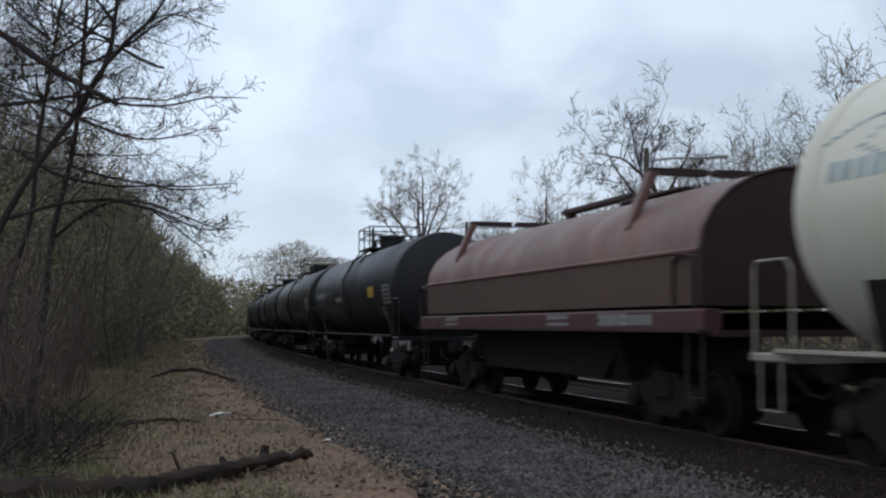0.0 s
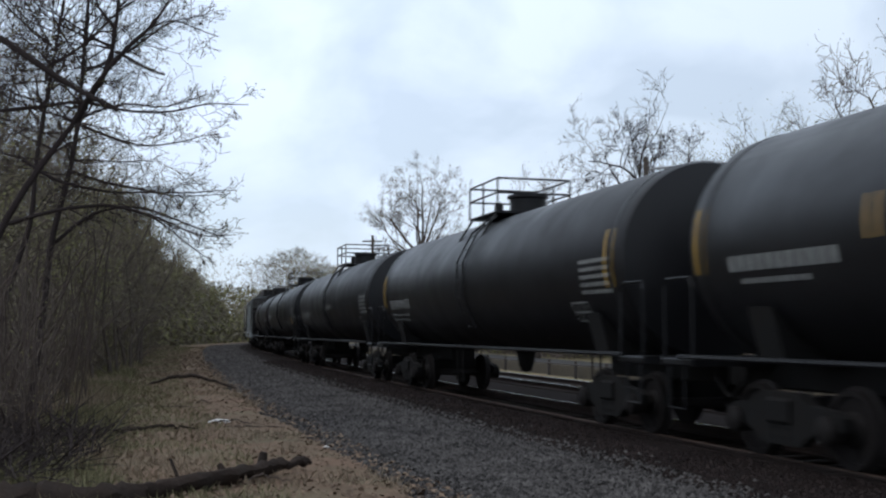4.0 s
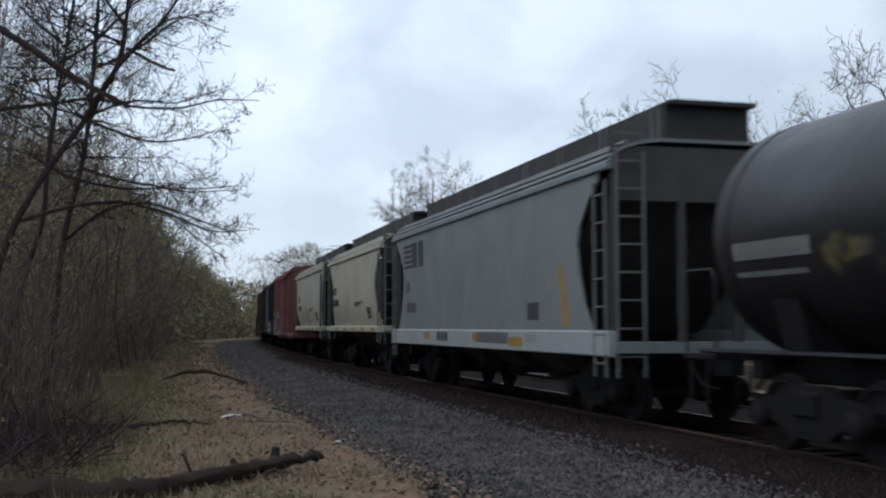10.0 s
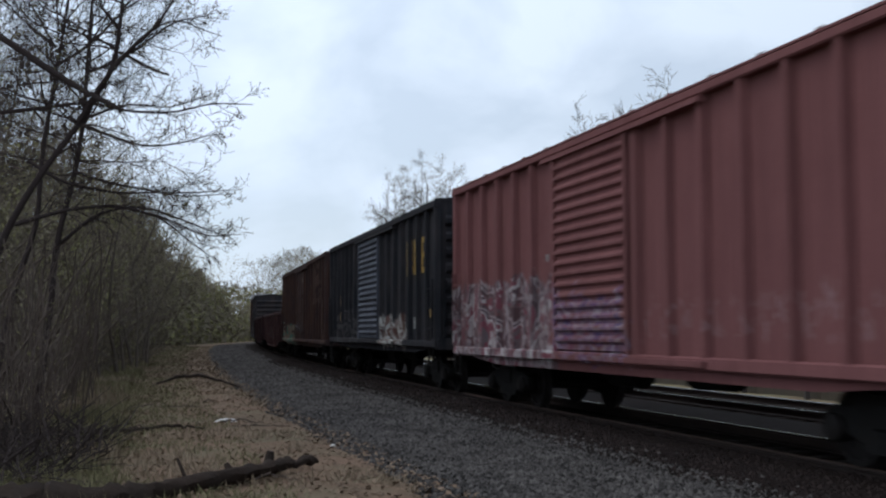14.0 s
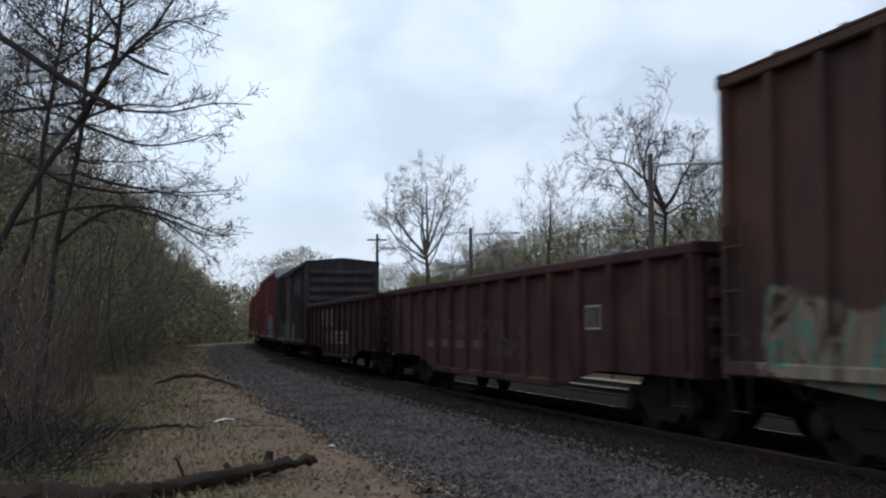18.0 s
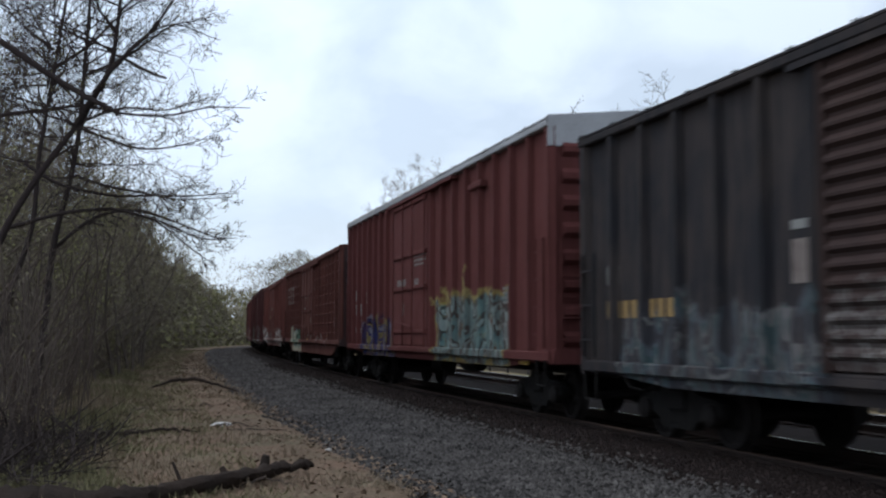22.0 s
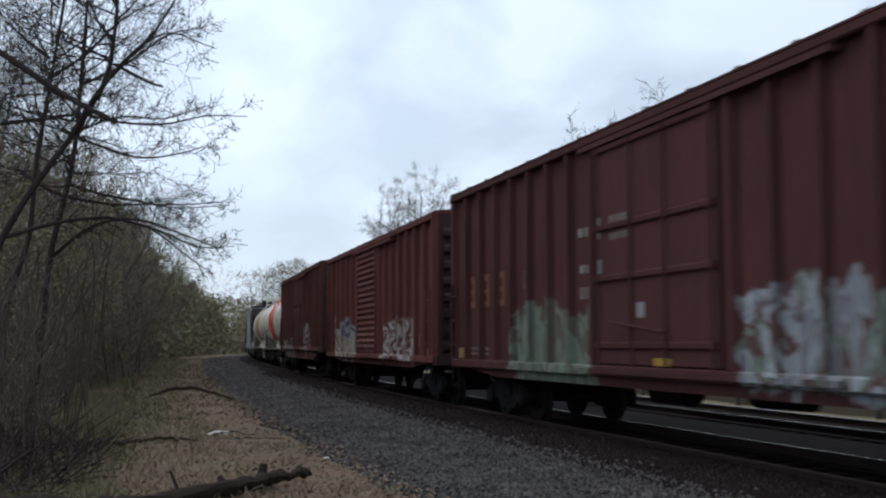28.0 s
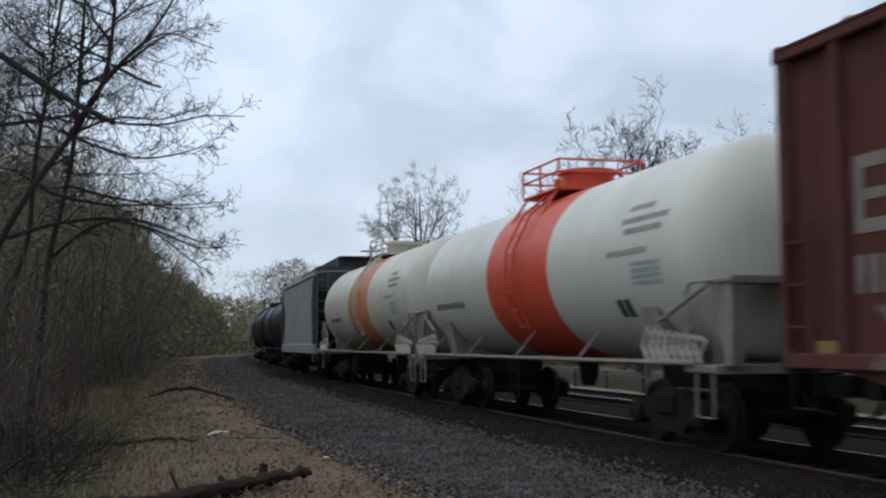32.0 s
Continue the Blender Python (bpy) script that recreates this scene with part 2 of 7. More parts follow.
M_COIL_SILL = surface("maroon_sill_paint", (0.05, 0.018, 0.02), 0.6, soil=0.4, streak=0.3)
# Chutes: dirty body paint, darkened for the shade below the sill
M_CHUTE = surface("dirty_shaded_chute_paint", (0.05, 0.046, 0.041), 0.8, soil=0.4, scale=1.2)
M_NS = surface("weathered_blue_grey_paint", (0.145, 0.158, 0.158), 0.5, var=0.12, scale=0.7, soil=0.45, dirt=(0.105, 0.11, 0.112), streak=0.4, bump=0.03)
M_NS_SILL = surface("chalky_grey_sill_paint", (0.25, 0.265, 0.265), 0.55, var=0.12, scale=0.7, soil=0.4, dirt=(0.17, 0.17, 0.165), streak=0.4, bump=0.03)
M_GREY = surface("light_grey_hopper_paint", (0.216, 0.222, 0.228), 0.5, var=0.12, scale=0.7, soil=0.3, dirt=(0.2, 0.2, 0.19), streak=0.3, bump=0.03)
M_BEIGE = surface("beige_hopper_paint", (0.342, 0.3195, 0.252), 0.45, var=0.1, scale=0.7, soil=0.35, dirt=(0.22, 0.195, 0.145), streak=0.35, bump=0.03,
                  patches=[(1.2, 4.0, 1.5, 2.35, [(0.38, 0.355, 0.28), (0.16, 0.15, 0.13), (0.38, 0.355, 0.28), (0.12, 0.115, 0.1), (0.36, 0.335, 0.27)], 3.2)])
M_BEIGE_B = surface("cream_grey_hopper_paint", (0.333, 0.3195, 0.261), 0.42, var=0.1, scale=0.7, soil=0.35, dirt=(0.22, 0.2, 0.155), streak=0.3, bump=0.03,
                    patches=[(1.4, 2.75, 1.6, 2.4, [(0.1, 0.09, 0.08), (0.37, 0.355, 0.29), (0.14, 0.13, 0.12), (0.37, 0.355, 0.29)], 3.5), (-0.5, 1.0, 1.5, 2.2, [(0.09, 0.05, 0.045), (0.37, 0.355, 0.29), (0.2, 0.08, 0.07), (0.37, 0.355, 0.29)], 3.5)])
M_HATCH = surface("dark_grating_steel", (0.03, 0.027, 0.027), 0.8, soil=0.3)
# Hopper ends: the shade of the deep end recess is in this colour
M_ENDSHADE = surface("shade_dark_hopper_end_paint", (0.04675, 0.0425, 0.0391), 0.8, soil=0.4)
M_HATCH_L = surface("grey_strap_steel", (0.102, 0.099, 0.096), 0.7, soil=0.3)
M_ROOF = surface("galvanised_roof_sheet", (0.32, 0.32, 0.33), 0.5, 0.4, soil=0.3, scale=0.8)


def boxpaint(name, base, dirt, patches=(), streak=0.62, second=None):
    return surface(name, base, 0.8, spec=0.06, var=0.22, scale=0.8, soil=0.4, dirt=dirt, streak=streak, bump=0.08, patches=patches, second=second, rand=0.28)


G_GREY = [(0.05, 0.04, 0.045), (0.3, 0.27, 0.28), (0.06, 0.05, 0.06), (0.42, 0.4, 0.4), (0.16, 0.05, 0.07), (0.1, 0.09, 0.1)]
G_TEAL = [(0.025, 0.035, 0.04), (0.08, 0.16, 0.17), (0.12, 0.2, 0.2), (0.03, 0.05, 0.055), (0.2, 0.27, 0.27)]
G_GOLD = [(0.24, 0.2, 0.07), (0.29, 0.25, 0.1)]
G_BLUE = [(0.004, 0.016, 0.05), (0.004, 0.03, 0.11), (0.008, 0.01, 0.02), (0.2, 0.18, 0.07), (0.03, 0.045, 0.12), (0.16, 0.18, 0.22)]
G_MINT = [(0.12, 0.165, 0.125), (0.15, 0.2, 0.155), (0.1, 0.1, 0.08), (0.17, 0.21, 0.17)]
G_PALE = [(0.2, 0.22, 0.25), (0.26, 0.29, 0.31), (0.1, 0.06, 0.055), (0.15, 0.2, 0.17), (0.32, 0.34, 0.37)]
G_GREEN = [(0.16, 0.125, 0.095), (0.07, 0.16, 0.125), (0.18, 0.145, 0.11), (0.05, 0.034, 0.028), (0.14, 0.11, 0.085)]
G_WHITE = [(0.4, 0.4, 0.38), (0.14, 0.08, 0.07), (0.5, 0.5, 0.47), (0.25, 0.2, 0.18), (0.1, 0.045, 0.035)]
G_PURPLE = [(0.12, 0.05, 0.055), (0.1, 0.06, 0.16), (0.3, 0.26, 0.3), (0.16, 0.04, 0.07), (0.05, 0.05, 0.14), (0.24, 0.2, 0.22)]
G_CREAM = [(0.42, 0.4, 0.3), (0.16, 0.3, 0.24), (0.06, 0.15, 0.11), (0.4, 0.4, 0.32), (0.2, 0.34, 0.32), (0.46, 0.44, 0.34)]
G_RING = [(0.1, 0.034, 0.027), (0.32, 0.31, 0.3), (0.12, 0.05, 0.045), (0.26, 0.24, 0.23), (0.1, 0.04, 0.033), (0.34, 0.33, 0.32)]
M_RB = boxpaint("faded_rose_red_boxcar_paint", (0.172, 0.072, 0.07), (0.12, 0.05, 0.05), [(1.9, 8.0, 0.7, 2.35, G_GREY, 1.3), (-0.95, 1.8, 0.95, 2.05, G_PURPLE, 1.5), (-6.5, -1.0, 1.3, 1.8, [(0.172, 0.072, 0.07), (0.172, 0.072, 0.07), (0.23, 0.14, 0.14), (0.172, 0.072, 0.07)], 2.6)])
M_NAVY = boxpaint("navy_black_boxcar_paint", (0.01781, 0.01833, 0.02155), (0.06, 0.05, 0.05), [(-4.3, -1.3, 0.95, 1.8, G_WHITE, 1.6), (1.9, 6.9, 0.95, 2.0, [(0.02, 0.02, 0.024), (0.09, 0.085, 0.085), (0.02, 0.02, 0.024), (0.05, 0.045, 0.045)], 1.6)])
M_NAVYDOOR = surface("blue_grey_louvre_paint", (0.075, 0.08, 0.1), 0.7, soil=0.45, scale=1.2, dirt=(0.035, 0.033, 0.036), streak=0.5, rand=0.4, spec=0.1)
M_RUSTBOX = boxpaint("rust_blistered_brown_boxcar_paint", (0.03907, 0.02271, 0.02183), (0.03, 0.022, 0.02), [(1.95, 8.5, 0.7, 1.8, G_GREEN, 0.9), (-7.4, -4.9, 2.5, 4.3, [(0.1, 0.06, 0.045), (0.04, 0.024, 0.022), (0.09, 0.055, 0.042), (0.05, 0.03, 0.025)], 0.7), (-9.1, -7.6, 1.05, 2.5, [(0.09, 0.055, 0.04), (0.06, 0.035, 0.027), (0.1, 0.06, 0.045)], 0.8), (-1.2, 1.4, 1.35, 1.8, [(0.04, 0.024, 0.022), (0.12, 0.12, 0.14), (0.04, 0.024, 0.022), (0.05, 0.03, 0.026)], 2.2)], 0.6, (0.062, 0.031, 0.022))
M_GOND = boxpaint("dark_maroon_gondola_paint", (0.028, 0.0132, 0.0148), (0.02, 0.011, 0.011), [(-2.5, 3.0, 1.0, 1.7, [(0.036, 0.0145, 0.0155), (0.07, 0.055, 0.05), (0.036, 0.0145, 0.0155), (0.036, 0.0145, 0.0155)], 2.6)], 0.7, (0.055, 0.026, 0.022))
M_GOND_B = boxpaint("maroon_gondola_paint_with_tags", (0.02, 0.0095, 0.0105), (0.015, 0.009, 0.0095), (), 0.6, (0.028, 0.0135, 0.0125))
M_DARKBOX = boxpaint("faded_blue_black_boxcar_paint", (0.023, 0.0222, 0.0255), (0.085, 0.065, 0.055), [(-2.9, -1.9, 0.9, 1.9, G_PALE, 1.4), (1.7, 6.4, 0.7, 1.85, [(0.035, 0.036, 0.042), (0.07, 0.085, 0.1), (0.04, 0.07, 0.075), (0.13, 0.13, 0.13), (0.03, 0.03, 0.036)], 2.0), (-5.5, -2.2, 3.0, 3.8, [(0.08, 0.085, 0.1), (0.07, 0.075, 0.09)], 1.0)], 0.5)
M_KRED = boxpaint("oxide_red_tall_boxcar_paint", (0.105, 0.036, 0.034), (0.07, 0.024, 0.02), [(-7.0, -1.45, 0.72, 2.32, G_GOLD, 1.2), (-4.4, -3.7, 2.2, 2.78, G_GOLD, 1.2), (-6.9, -1.62, 0.84, 2.19, G_TEAL, 1.3), (-4.28, -3.85, 2.1, 2.62, G_TEAL, 1.3), (2.5, 7.1, 0.75, 1.95, G_BLUE, 1.2)])
M_WAFFLE = boxpaint("oxide_brown_boxcar_paint", (0.103, 0.041, 0.034), (0.06, 0.025, 0.02), [(2.9, 6.7, 0.6, 1.1, [(0.42, 0.4, 0.3), (0.46, 0.44, 0.34), (0.38, 0.37, 0.28)], 0.9), (3.0, 6.4, 0.85, 1.8, G_CREAM, 0.8), (-6.0, -2.2, 1.05, 1.5, [(0.12, 0.04, 0.032), (0.24, 0.2, 0.19), (0.12, 0.04, 0.032), (0.12, 0.05, 0.04)], 2.4)])
M_BOX19 = boxpaint("dull_brown_boxcar_paint", (0.1366, 0.04824, 0.04018), (0.045, 0.022, 0.018), [(-7.5, -1.6, 0.8, 1.75, G_WHITE, 1.6), (2.7, 7.6, 0.8, 1.9, G_WHITE, 1.6), (-1.2, 2.3, 0.9, 1.6, [(0.12, 0.045, 0.04), (0.22, 0.2, 0.2), (0.1, 0.06, 0.06), (0.16, 0.12, 0.12)], 2.0)])
M_BOX20 = boxpaint("dark_red_brown_boxcar_paint", (0.072, 0.027, 0.0255), (0.038, 0.02, 0.018), [(-5.2, -2.1, 0.8, 2.05, G_PALE, 1.1), (1.9, 5.5, 0.7, 2.0, G_MINT, 1.0)])
M_BOX21 = boxpaint("red_brown_boxcar_paint", (0.112, 0.038, 0.034), (0.055, 0.024, 0.02), [(-5.4, -1.6, 0.95, 2.0, G_WHITE, 1.2), (1.9, 5.75, 0.95, 1.85, [(0.34, 0.31, 0.25), (0.27, 0.25, 0.21), (0.36, 0.34, 0.28), (0.2, 0.17, 0.14), (0.32, 0.3, 0.24)], 0.8), (2.4, 4.7, 1.6, 2.1, [(0.1, 0.12, 0.17), (0.27, 0.27, 0.26), (0.06, 0.08, 0.13), (0.3, 0.29, 0.25)], 0.9), (2.7, 3.5, 0.6, 0.95, [(0.3, 0.28, 0.26), (0.1, 0.04, 0.035)], 3.0), (-5.2, -2.0, 0.8, 1.0, [(0.2, 0.03, 0.03), (0.12, 0.04, 0.04)], 1.0), (-1.1, 1.5, 1.2, 1.9, [(0.13, 0.04, 0.034), (0.2, 0.13, 0.12), (0.13, 0.04, 0.034)], 2.2)])
M_BOX22 = boxpaint("oxide_red_brown_boxcar_paint", (0.092, 0.036, 0.03), (0.055, 0.024, 0.02), [(-4.3, -1.8, 0.9, 2.15, G_RING, 1.0), (1.4, 6.2, 0.65, 1.75, [(0.1, 0.04, 0.033), (0.24, 0.24, 0.24), (0.06, 0.06, 0.07), (0.1, 0.05, 0.04), (0.3, 0.3, 0.29), (0.14, 0.12, 0.12)], 1.7)])
# Boxcar ends: dirt and the shade between coupled cars, both in the colour
M_END = surface("dirty_shaded_boxcar_end_paint", (0.031, 0.01375, 0.0132), 0.7, soil=0.4)

M_RAIL = surface("rusty_rail_steel", (0.021, 0.012, 0.009), 0.7, 0.3, soil=0.4)
M_RAILTOP = surface("polished_rail_head", (0.3, 0.285, 0.275), 0.2, 1.0, soil=0.12, scale=6, var=0.1, bump=0.02)
# Head of the near rail, duller and browner than the other heads
M_RAILDULL = surface("dull_brown_rail_head", (0.055, 0.034, 0.025), 0.65, 0.2, soil=0.4, scale=6, spec=0.1)
M_TIE = surface("oily_timber", (0.015, 0.0105, 0.0084), 0.85, soil=0.4, rand=0.5, spec=0.03)
M_BALLAST = surface("crushed_grey_ballast", (0.0612, 0.05508, 0.05126), 0.9, var=0.7, scale=1.2, grain=22, bump=0.9, soil=0.4, dirt=(0.042, 0.036, 0.033), spec=0.03)
M_STONE = leafy("grey_ballast_stone", (0.022, 0.02, 0.019), (0.1, 0.09, 0.084), 0.9)
# Bed stones and bed: rusty brown, with the train's shade in the colour
M_BEDSTONE = leafy("shade_dark_brown_ballast_stone", (0.008, 0.006, 0.0055), (0.028, 0.02, 0.018), 0.9)
M_RUSTBED = surface("rust_stained_ballast_with_shade", (0.013, 0.0092, 0.0082), 0.95, var=0.6, scale=1.5, grain=22, bump=0.8, soil=0.4, dirt=(0.018, 0.014, 0.013), spec=0.03)
M_GROUND = surface("leaf_strewn_dirt", (0.1753, 0.1296, 0.08201), 0.95, var=0.45, scale=0.7, grain=14, bump=0.5, soil=0.45, dirt=(0.1, 0.072, 0.052), second=(0.15, 0.145, 0.075), spec=0.03)
M_PATH = surface("trodden_dirt", (0.148, 0.097, 0.068), 0.95, var=0.35, scale=0.8, grain=9, bump=0.4, soil=0.6, dirt=(0.12, 0.082, 0.06), second=(0.115, 0.095, 0.062), spec=0.03)
M_LITTER = leafy("dead_leaves", (0.075, 0.05, 0.036), (0.19, 0.135, 0.095))
M_DRYGRASS = leafy("dry_grass", (0.13, 0.1, 0.07), (0.26, 0.2, 0.14))
M_GRASS = leafy("spring_grass", (0.085, 0.08, 0.044), (0.18, 0.16, 0.09))
M_BARK = surface("dark_bark", (0.036, 0.028, 0.027), 0.95, scale=3, grain=30, bump=0.6, soil=0.3, spec=0.03)
M_BARK_G = surface("grey_brown_bark", (0.075, 0.06, 0.05), 0.95, scale=3, grain=30, bump=0.6, soil=0.3, spec=0.03)
M_SAPLING = surface("reddish_sapling_bark", (0.075, 0.058, 0.049), 0.95, scale=2, grain=20, bump=0.2, soil=0.3, spec=0.03)
M_TWIG = surface("brown_twigs", (0.105, 0.085, 0.072), 0.95, scale=2, grain=20, bump=0.2, soil=0.2, spec=0.03)
M_BUD = leafy("young_leaves", (0.14, 0.145, 0.04), (0.27, 0.27, 0.085))
M_BUD_O = leafy("olive_young_leaves", (0.1, 0.097, 0.046), (0.25, 0.232, 0.108))
M_BRUSH = leafy("brown_undergrowth", (0.1, 0.085, 0.062), (0.24, 0.205, 0.145))
M_LOG = surface("rotting_log_bark", (0.03, 0.022, 0.018), 0.95, scale=4, grain=26, bump=0.8, soil=0.4, spec=0.03)
M_DEAD = surface("bleached_dead_wood", (0.3, 0.26, 0.22), 0.9, scale=4, soil=0.3)
M_CONC = surface("pale_concrete", (0.0792, 0.066, 0.04752), 0.9, scale=1.0, soil=0.5, dirt=(0.1, 0.08, 0.06), streak=0.5)
M_POST = surface("dark_post", (0.06, 0.05, 0.045), 0.9)
M_POLE = surface("weathered_pole_wood", (0.07, 0.055, 0.045), 0.95, grain=30, bump=0.4)
M_LAMP = surface("grey_lamp_steel", (0.28, 0.29, 0.3), 0.5, 0.5, soil=0.2)
M_ROAD = surface("worn_asphalt", (0.048, 0.0464, 0.0448), 0.9, var=0.3, grain=40, soil=0.3, spec=0.03)
M_PAPER = surface("white_litter", (0.6, 0.58, 0.55), 0.8, soil=0.2)


# ================= mesh helpers =================
class Geo:
    """Collects vertices and faces of one mesh."""

    def __init__(self):
        self.v, self.f = [], []

    def box(self, x0, x1, y0, y1, z0, z1):
        b = len(self.v)
        self.v += [(x, y, z) for z in (z0, z1) for y in (y0, y1) for x in (x0, x1)]
        self.f += [tuple(b + i for i in q) for q in ((0, 2, 3, 1), (4, 5, 7, 6), (0, 1, 5, 4), (2, 6, 7, 3), (0, 4, 6, 2), (1, 3, 7, 5))]
        return self

    def soft_box(self, x0, x1, y0, y1, z0, z1, c=0.015):
        """A box with chamfered edges along its length."""
        a = [(y0 + c, z0), (y1 - c, z0), (y1, z0 + c), (y1, z1 - c), (y1 - c, z1), (y0 + c, z1), (y0, z1 - c), (y0, z0 + c)]
        return self.prism(a, x0, x1, "x")

    def prism(self, pts, a, b, axis="y"):
        """A flat outline drawn out from a to b along one axis."""
        k, n = len(self.v), len(pts)
        for s in (a, b):
            for p, q in pts:
                self.v.append({"y": (p, s, q), "x": (s, p, q), "z": (p, q, s)}[axis])
        self.f += [(k + i, k + (i + 1) % n, k + n + (i + 1) % n, k + n + i) for i in range(n)]
        self.f += [tuple(k + i for i in reversed(range(n))), tuple(k + n + i for i in range(n))]
        return self

    def tube(self, pts, rad, n=6, cap=True):
        """A round bar through points; rad is one radius or one for each point."""
        k, m = len(self.v), len(pts)
        P = [Vector(p) for p in pts]
        r = rad if isinstance(rad, (list, tuple)) else [rad] * m
        side = None
        for i in range(m):
            d = (P[min(i + 1, m - 1)] - P[max(i - 1, 0)])
            d = d.normalized() if d.length > 1e-9 else Vector((0, 0, 1))
            if side is None:
                side = d.orthogonal().normalized()
            else:
                side = side - d * side.dot(d)
                side = side.normalized() if side.length > 1e-6 else d.orthogonal().normalized()
            up = d.cross(side)
            for j in range(n):
                a = 2 * math.pi * j / n
                self.v.append(tuple(P[i] + (side * math.cos(a) + up * math.sin(a)) * r[i]))
        for i in range(m - 1):
            for j in range(n):
                q = (j + 1) % n
                self.f.append((k + i * n + j, k + i * n + q, k + (i + 1) * n + q, k + (i + 1) * n + j))
        if cap:
            self.f += [tuple(k + j for j in reversed(range(n))), tuple(k + (m - 1) * n + j for j in range(n))]
        return self

    def lathe(self, rows, n=32, axis="x", c=(0, 0, 0)):
        """Rows of (place along the axis, radius), turned round it."""
        k, m = len(self.v), len(rows)
        for s, r in rows:
            for j in range(n):
                a = 2 * math.pi * j / n
                p, q = r * math.cos(a), r * math.sin(a)
                o = {"x": (s, p, q), "y": (p, s, q), "z": (p, q, s)}[axis]
                self.v.append((o[0] + c[0], o[1] + c[1], o[2] + c[2]))
        for i in range(m - 1):
            for j in range(n):
                q = (j + 1) % n
                self.f.append((k + i * n + j, k + i * n + q, k + (i + 1) * n + q, k + (i + 1) * n + j))
        self.f += [tuple(k + j for j in reversed(range(n))), tuple(k + (m - 1) * n + j for j in range(n))]
        return self

    def sheet(self, outline, inward):
        """A plate from an outline of points, thickened by the vector inward."""
        k, n = len(self.v), len(outline)
        self.v += [tuple(p) for p in outline] + [tuple(Vector(p) + Vector(inward)) for p in outline]
        self.f += [tuple(k + i for i in range(n)), tuple(k + n + i for i in reversed(range(n)))]
        self.f += [(k + i, k + n + i, k + n + (i + 1) % n, k + (i + 1) % n) for i in range(n)]
        return self

    def mesh(self, name, material, smooth=False, fix=True):
        me = bpy.data.meshes.new(name)
        me.from_pydata(self.v, [], self.f)
        if fix:
            bm = bmesh.new()
            bm.from_mesh(me)
            bmesh.ops.recalc_face_normals(bm, faces=bm.faces)
            bm.to_mesh(me)
            bm.free()
        me.materials.append(material)
        if smooth:
            me.polygons.foreach_set("use_smooth", [True] * len(me.polygons))
            me.set_sharp_from_angle(angle=radians(40))
        return me


def part(name, geo, material, parent, label="", smooth=False):
    """One mesh object under a thing or a part."""
    ob = new(name, geo.mesh(name, material, smooth))
    ob.parent = parent
    return tagged(ob, label)


def thing(name, geo, material, label, category, group="", kind="", smooth=False, fix=True):
    """A thing that is one mesh."""
    return tagged(new(name, geo.mesh(name, material, smooth, fix)), label, category, group, kind)


# ================= the train =================
CARS = []     # the car, its place on the line and the distance of its bogies
WHEELS = []   # wheelset, its car's place, its place on the bogie


def bogie_proto():
    g = Geo()
    prof = [(-1.12, 0.42), (-1.12, 0.56), (-0.95, 0.62), (-0.55, 0.66), (-0.35, 0.78), (0.35, 0.78), (0.55, 0.66), (0.95, 0.62), (1.12, 0.56),
            (1.12, 0.42), (0.8, 0.42), (0.5, 0.3), (0.38, 0.2), (-0.38, 0.2), (-0.5, 0.3), (-0.8, 0.42)]
    g.prism(prof, 0.92, 1.06).prism(prof, -1.06, -0.92)
    g.soft_box(-0.22, 0.22, -1.1, 1.1, 0.42, 0.72, 0.04)
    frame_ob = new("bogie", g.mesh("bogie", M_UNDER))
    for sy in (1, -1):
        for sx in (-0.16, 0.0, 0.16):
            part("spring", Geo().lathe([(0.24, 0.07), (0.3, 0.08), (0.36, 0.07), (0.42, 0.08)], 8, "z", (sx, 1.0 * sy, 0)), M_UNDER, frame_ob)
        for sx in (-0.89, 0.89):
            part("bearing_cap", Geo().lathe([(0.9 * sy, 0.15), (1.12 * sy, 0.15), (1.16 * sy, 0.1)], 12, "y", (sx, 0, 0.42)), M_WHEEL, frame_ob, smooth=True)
    for sx in (-0.89, 0.89):
        w = Geo()
        w.lathe([(-0.9, 0.08), (0.9, 0.08)], 10, "y")
        for sy in (1, -1):
            rows = [(0.66, 0.46), (0.69, 0.465), (0.71, 0.43), (0.8, 0.42), (0.8, 0.36), (0.76, 0.34), (0.75, 0.2), (0.82, 0.15), (0.82, 0.08)]
            w.lathe([(0.66, 0.08)] + rows, 24, "y") if sy > 0 else w.lathe([(-a, b) for a, b in [(0.66, 0.08)] + rows], 24, "y")
            for k in range(6):
                a = k * math.pi / 3
                w.box(0.27 * math.cos(a) - 0.035, 0.27 * math.cos(a) + 0.035, min(0.755 * sy, 0.765 * sy), max(0.755 * sy, 0.765 * sy), 0.27 * math.sin(a) - 0.035, 0.27 * math.sin(a) + 0.035)
        ws = part("wheelset", w, M_WHEEL, frame_ob, smooth=True)
        ws.location = (sx, 0, 0.42)
    return frame_ob


BOGIE = None
SHARED = {}


def shared(key, make):
    if key not in SHARED:
        SHARED[key] = make()
    return SHARED[key]


def mesh_part(name, key, make, material, parent, loc=(0, 0, 0), rz=0.0):
    """A part that shares its mesh with its like."""
    ob = new(name, shared(key, lambda: make().mesh(name, material)))
    ob.parent, ob.location = parent, loc
    ob.rotation_euler = (0, 0, rz)
    return ob


def coupler_geo():
    g = Geo().soft_box(0, 0.62, -0.09, 0.09, 0.78, 0.96, 0.03)
    g.prism([(0.55, -0.16), (0.75, -0.18), (0.86, -0.06), (0.78, 0.02), (0.84, 0.16), (0.6, 0.15)], 0.74, 1.0, "z")
    return g


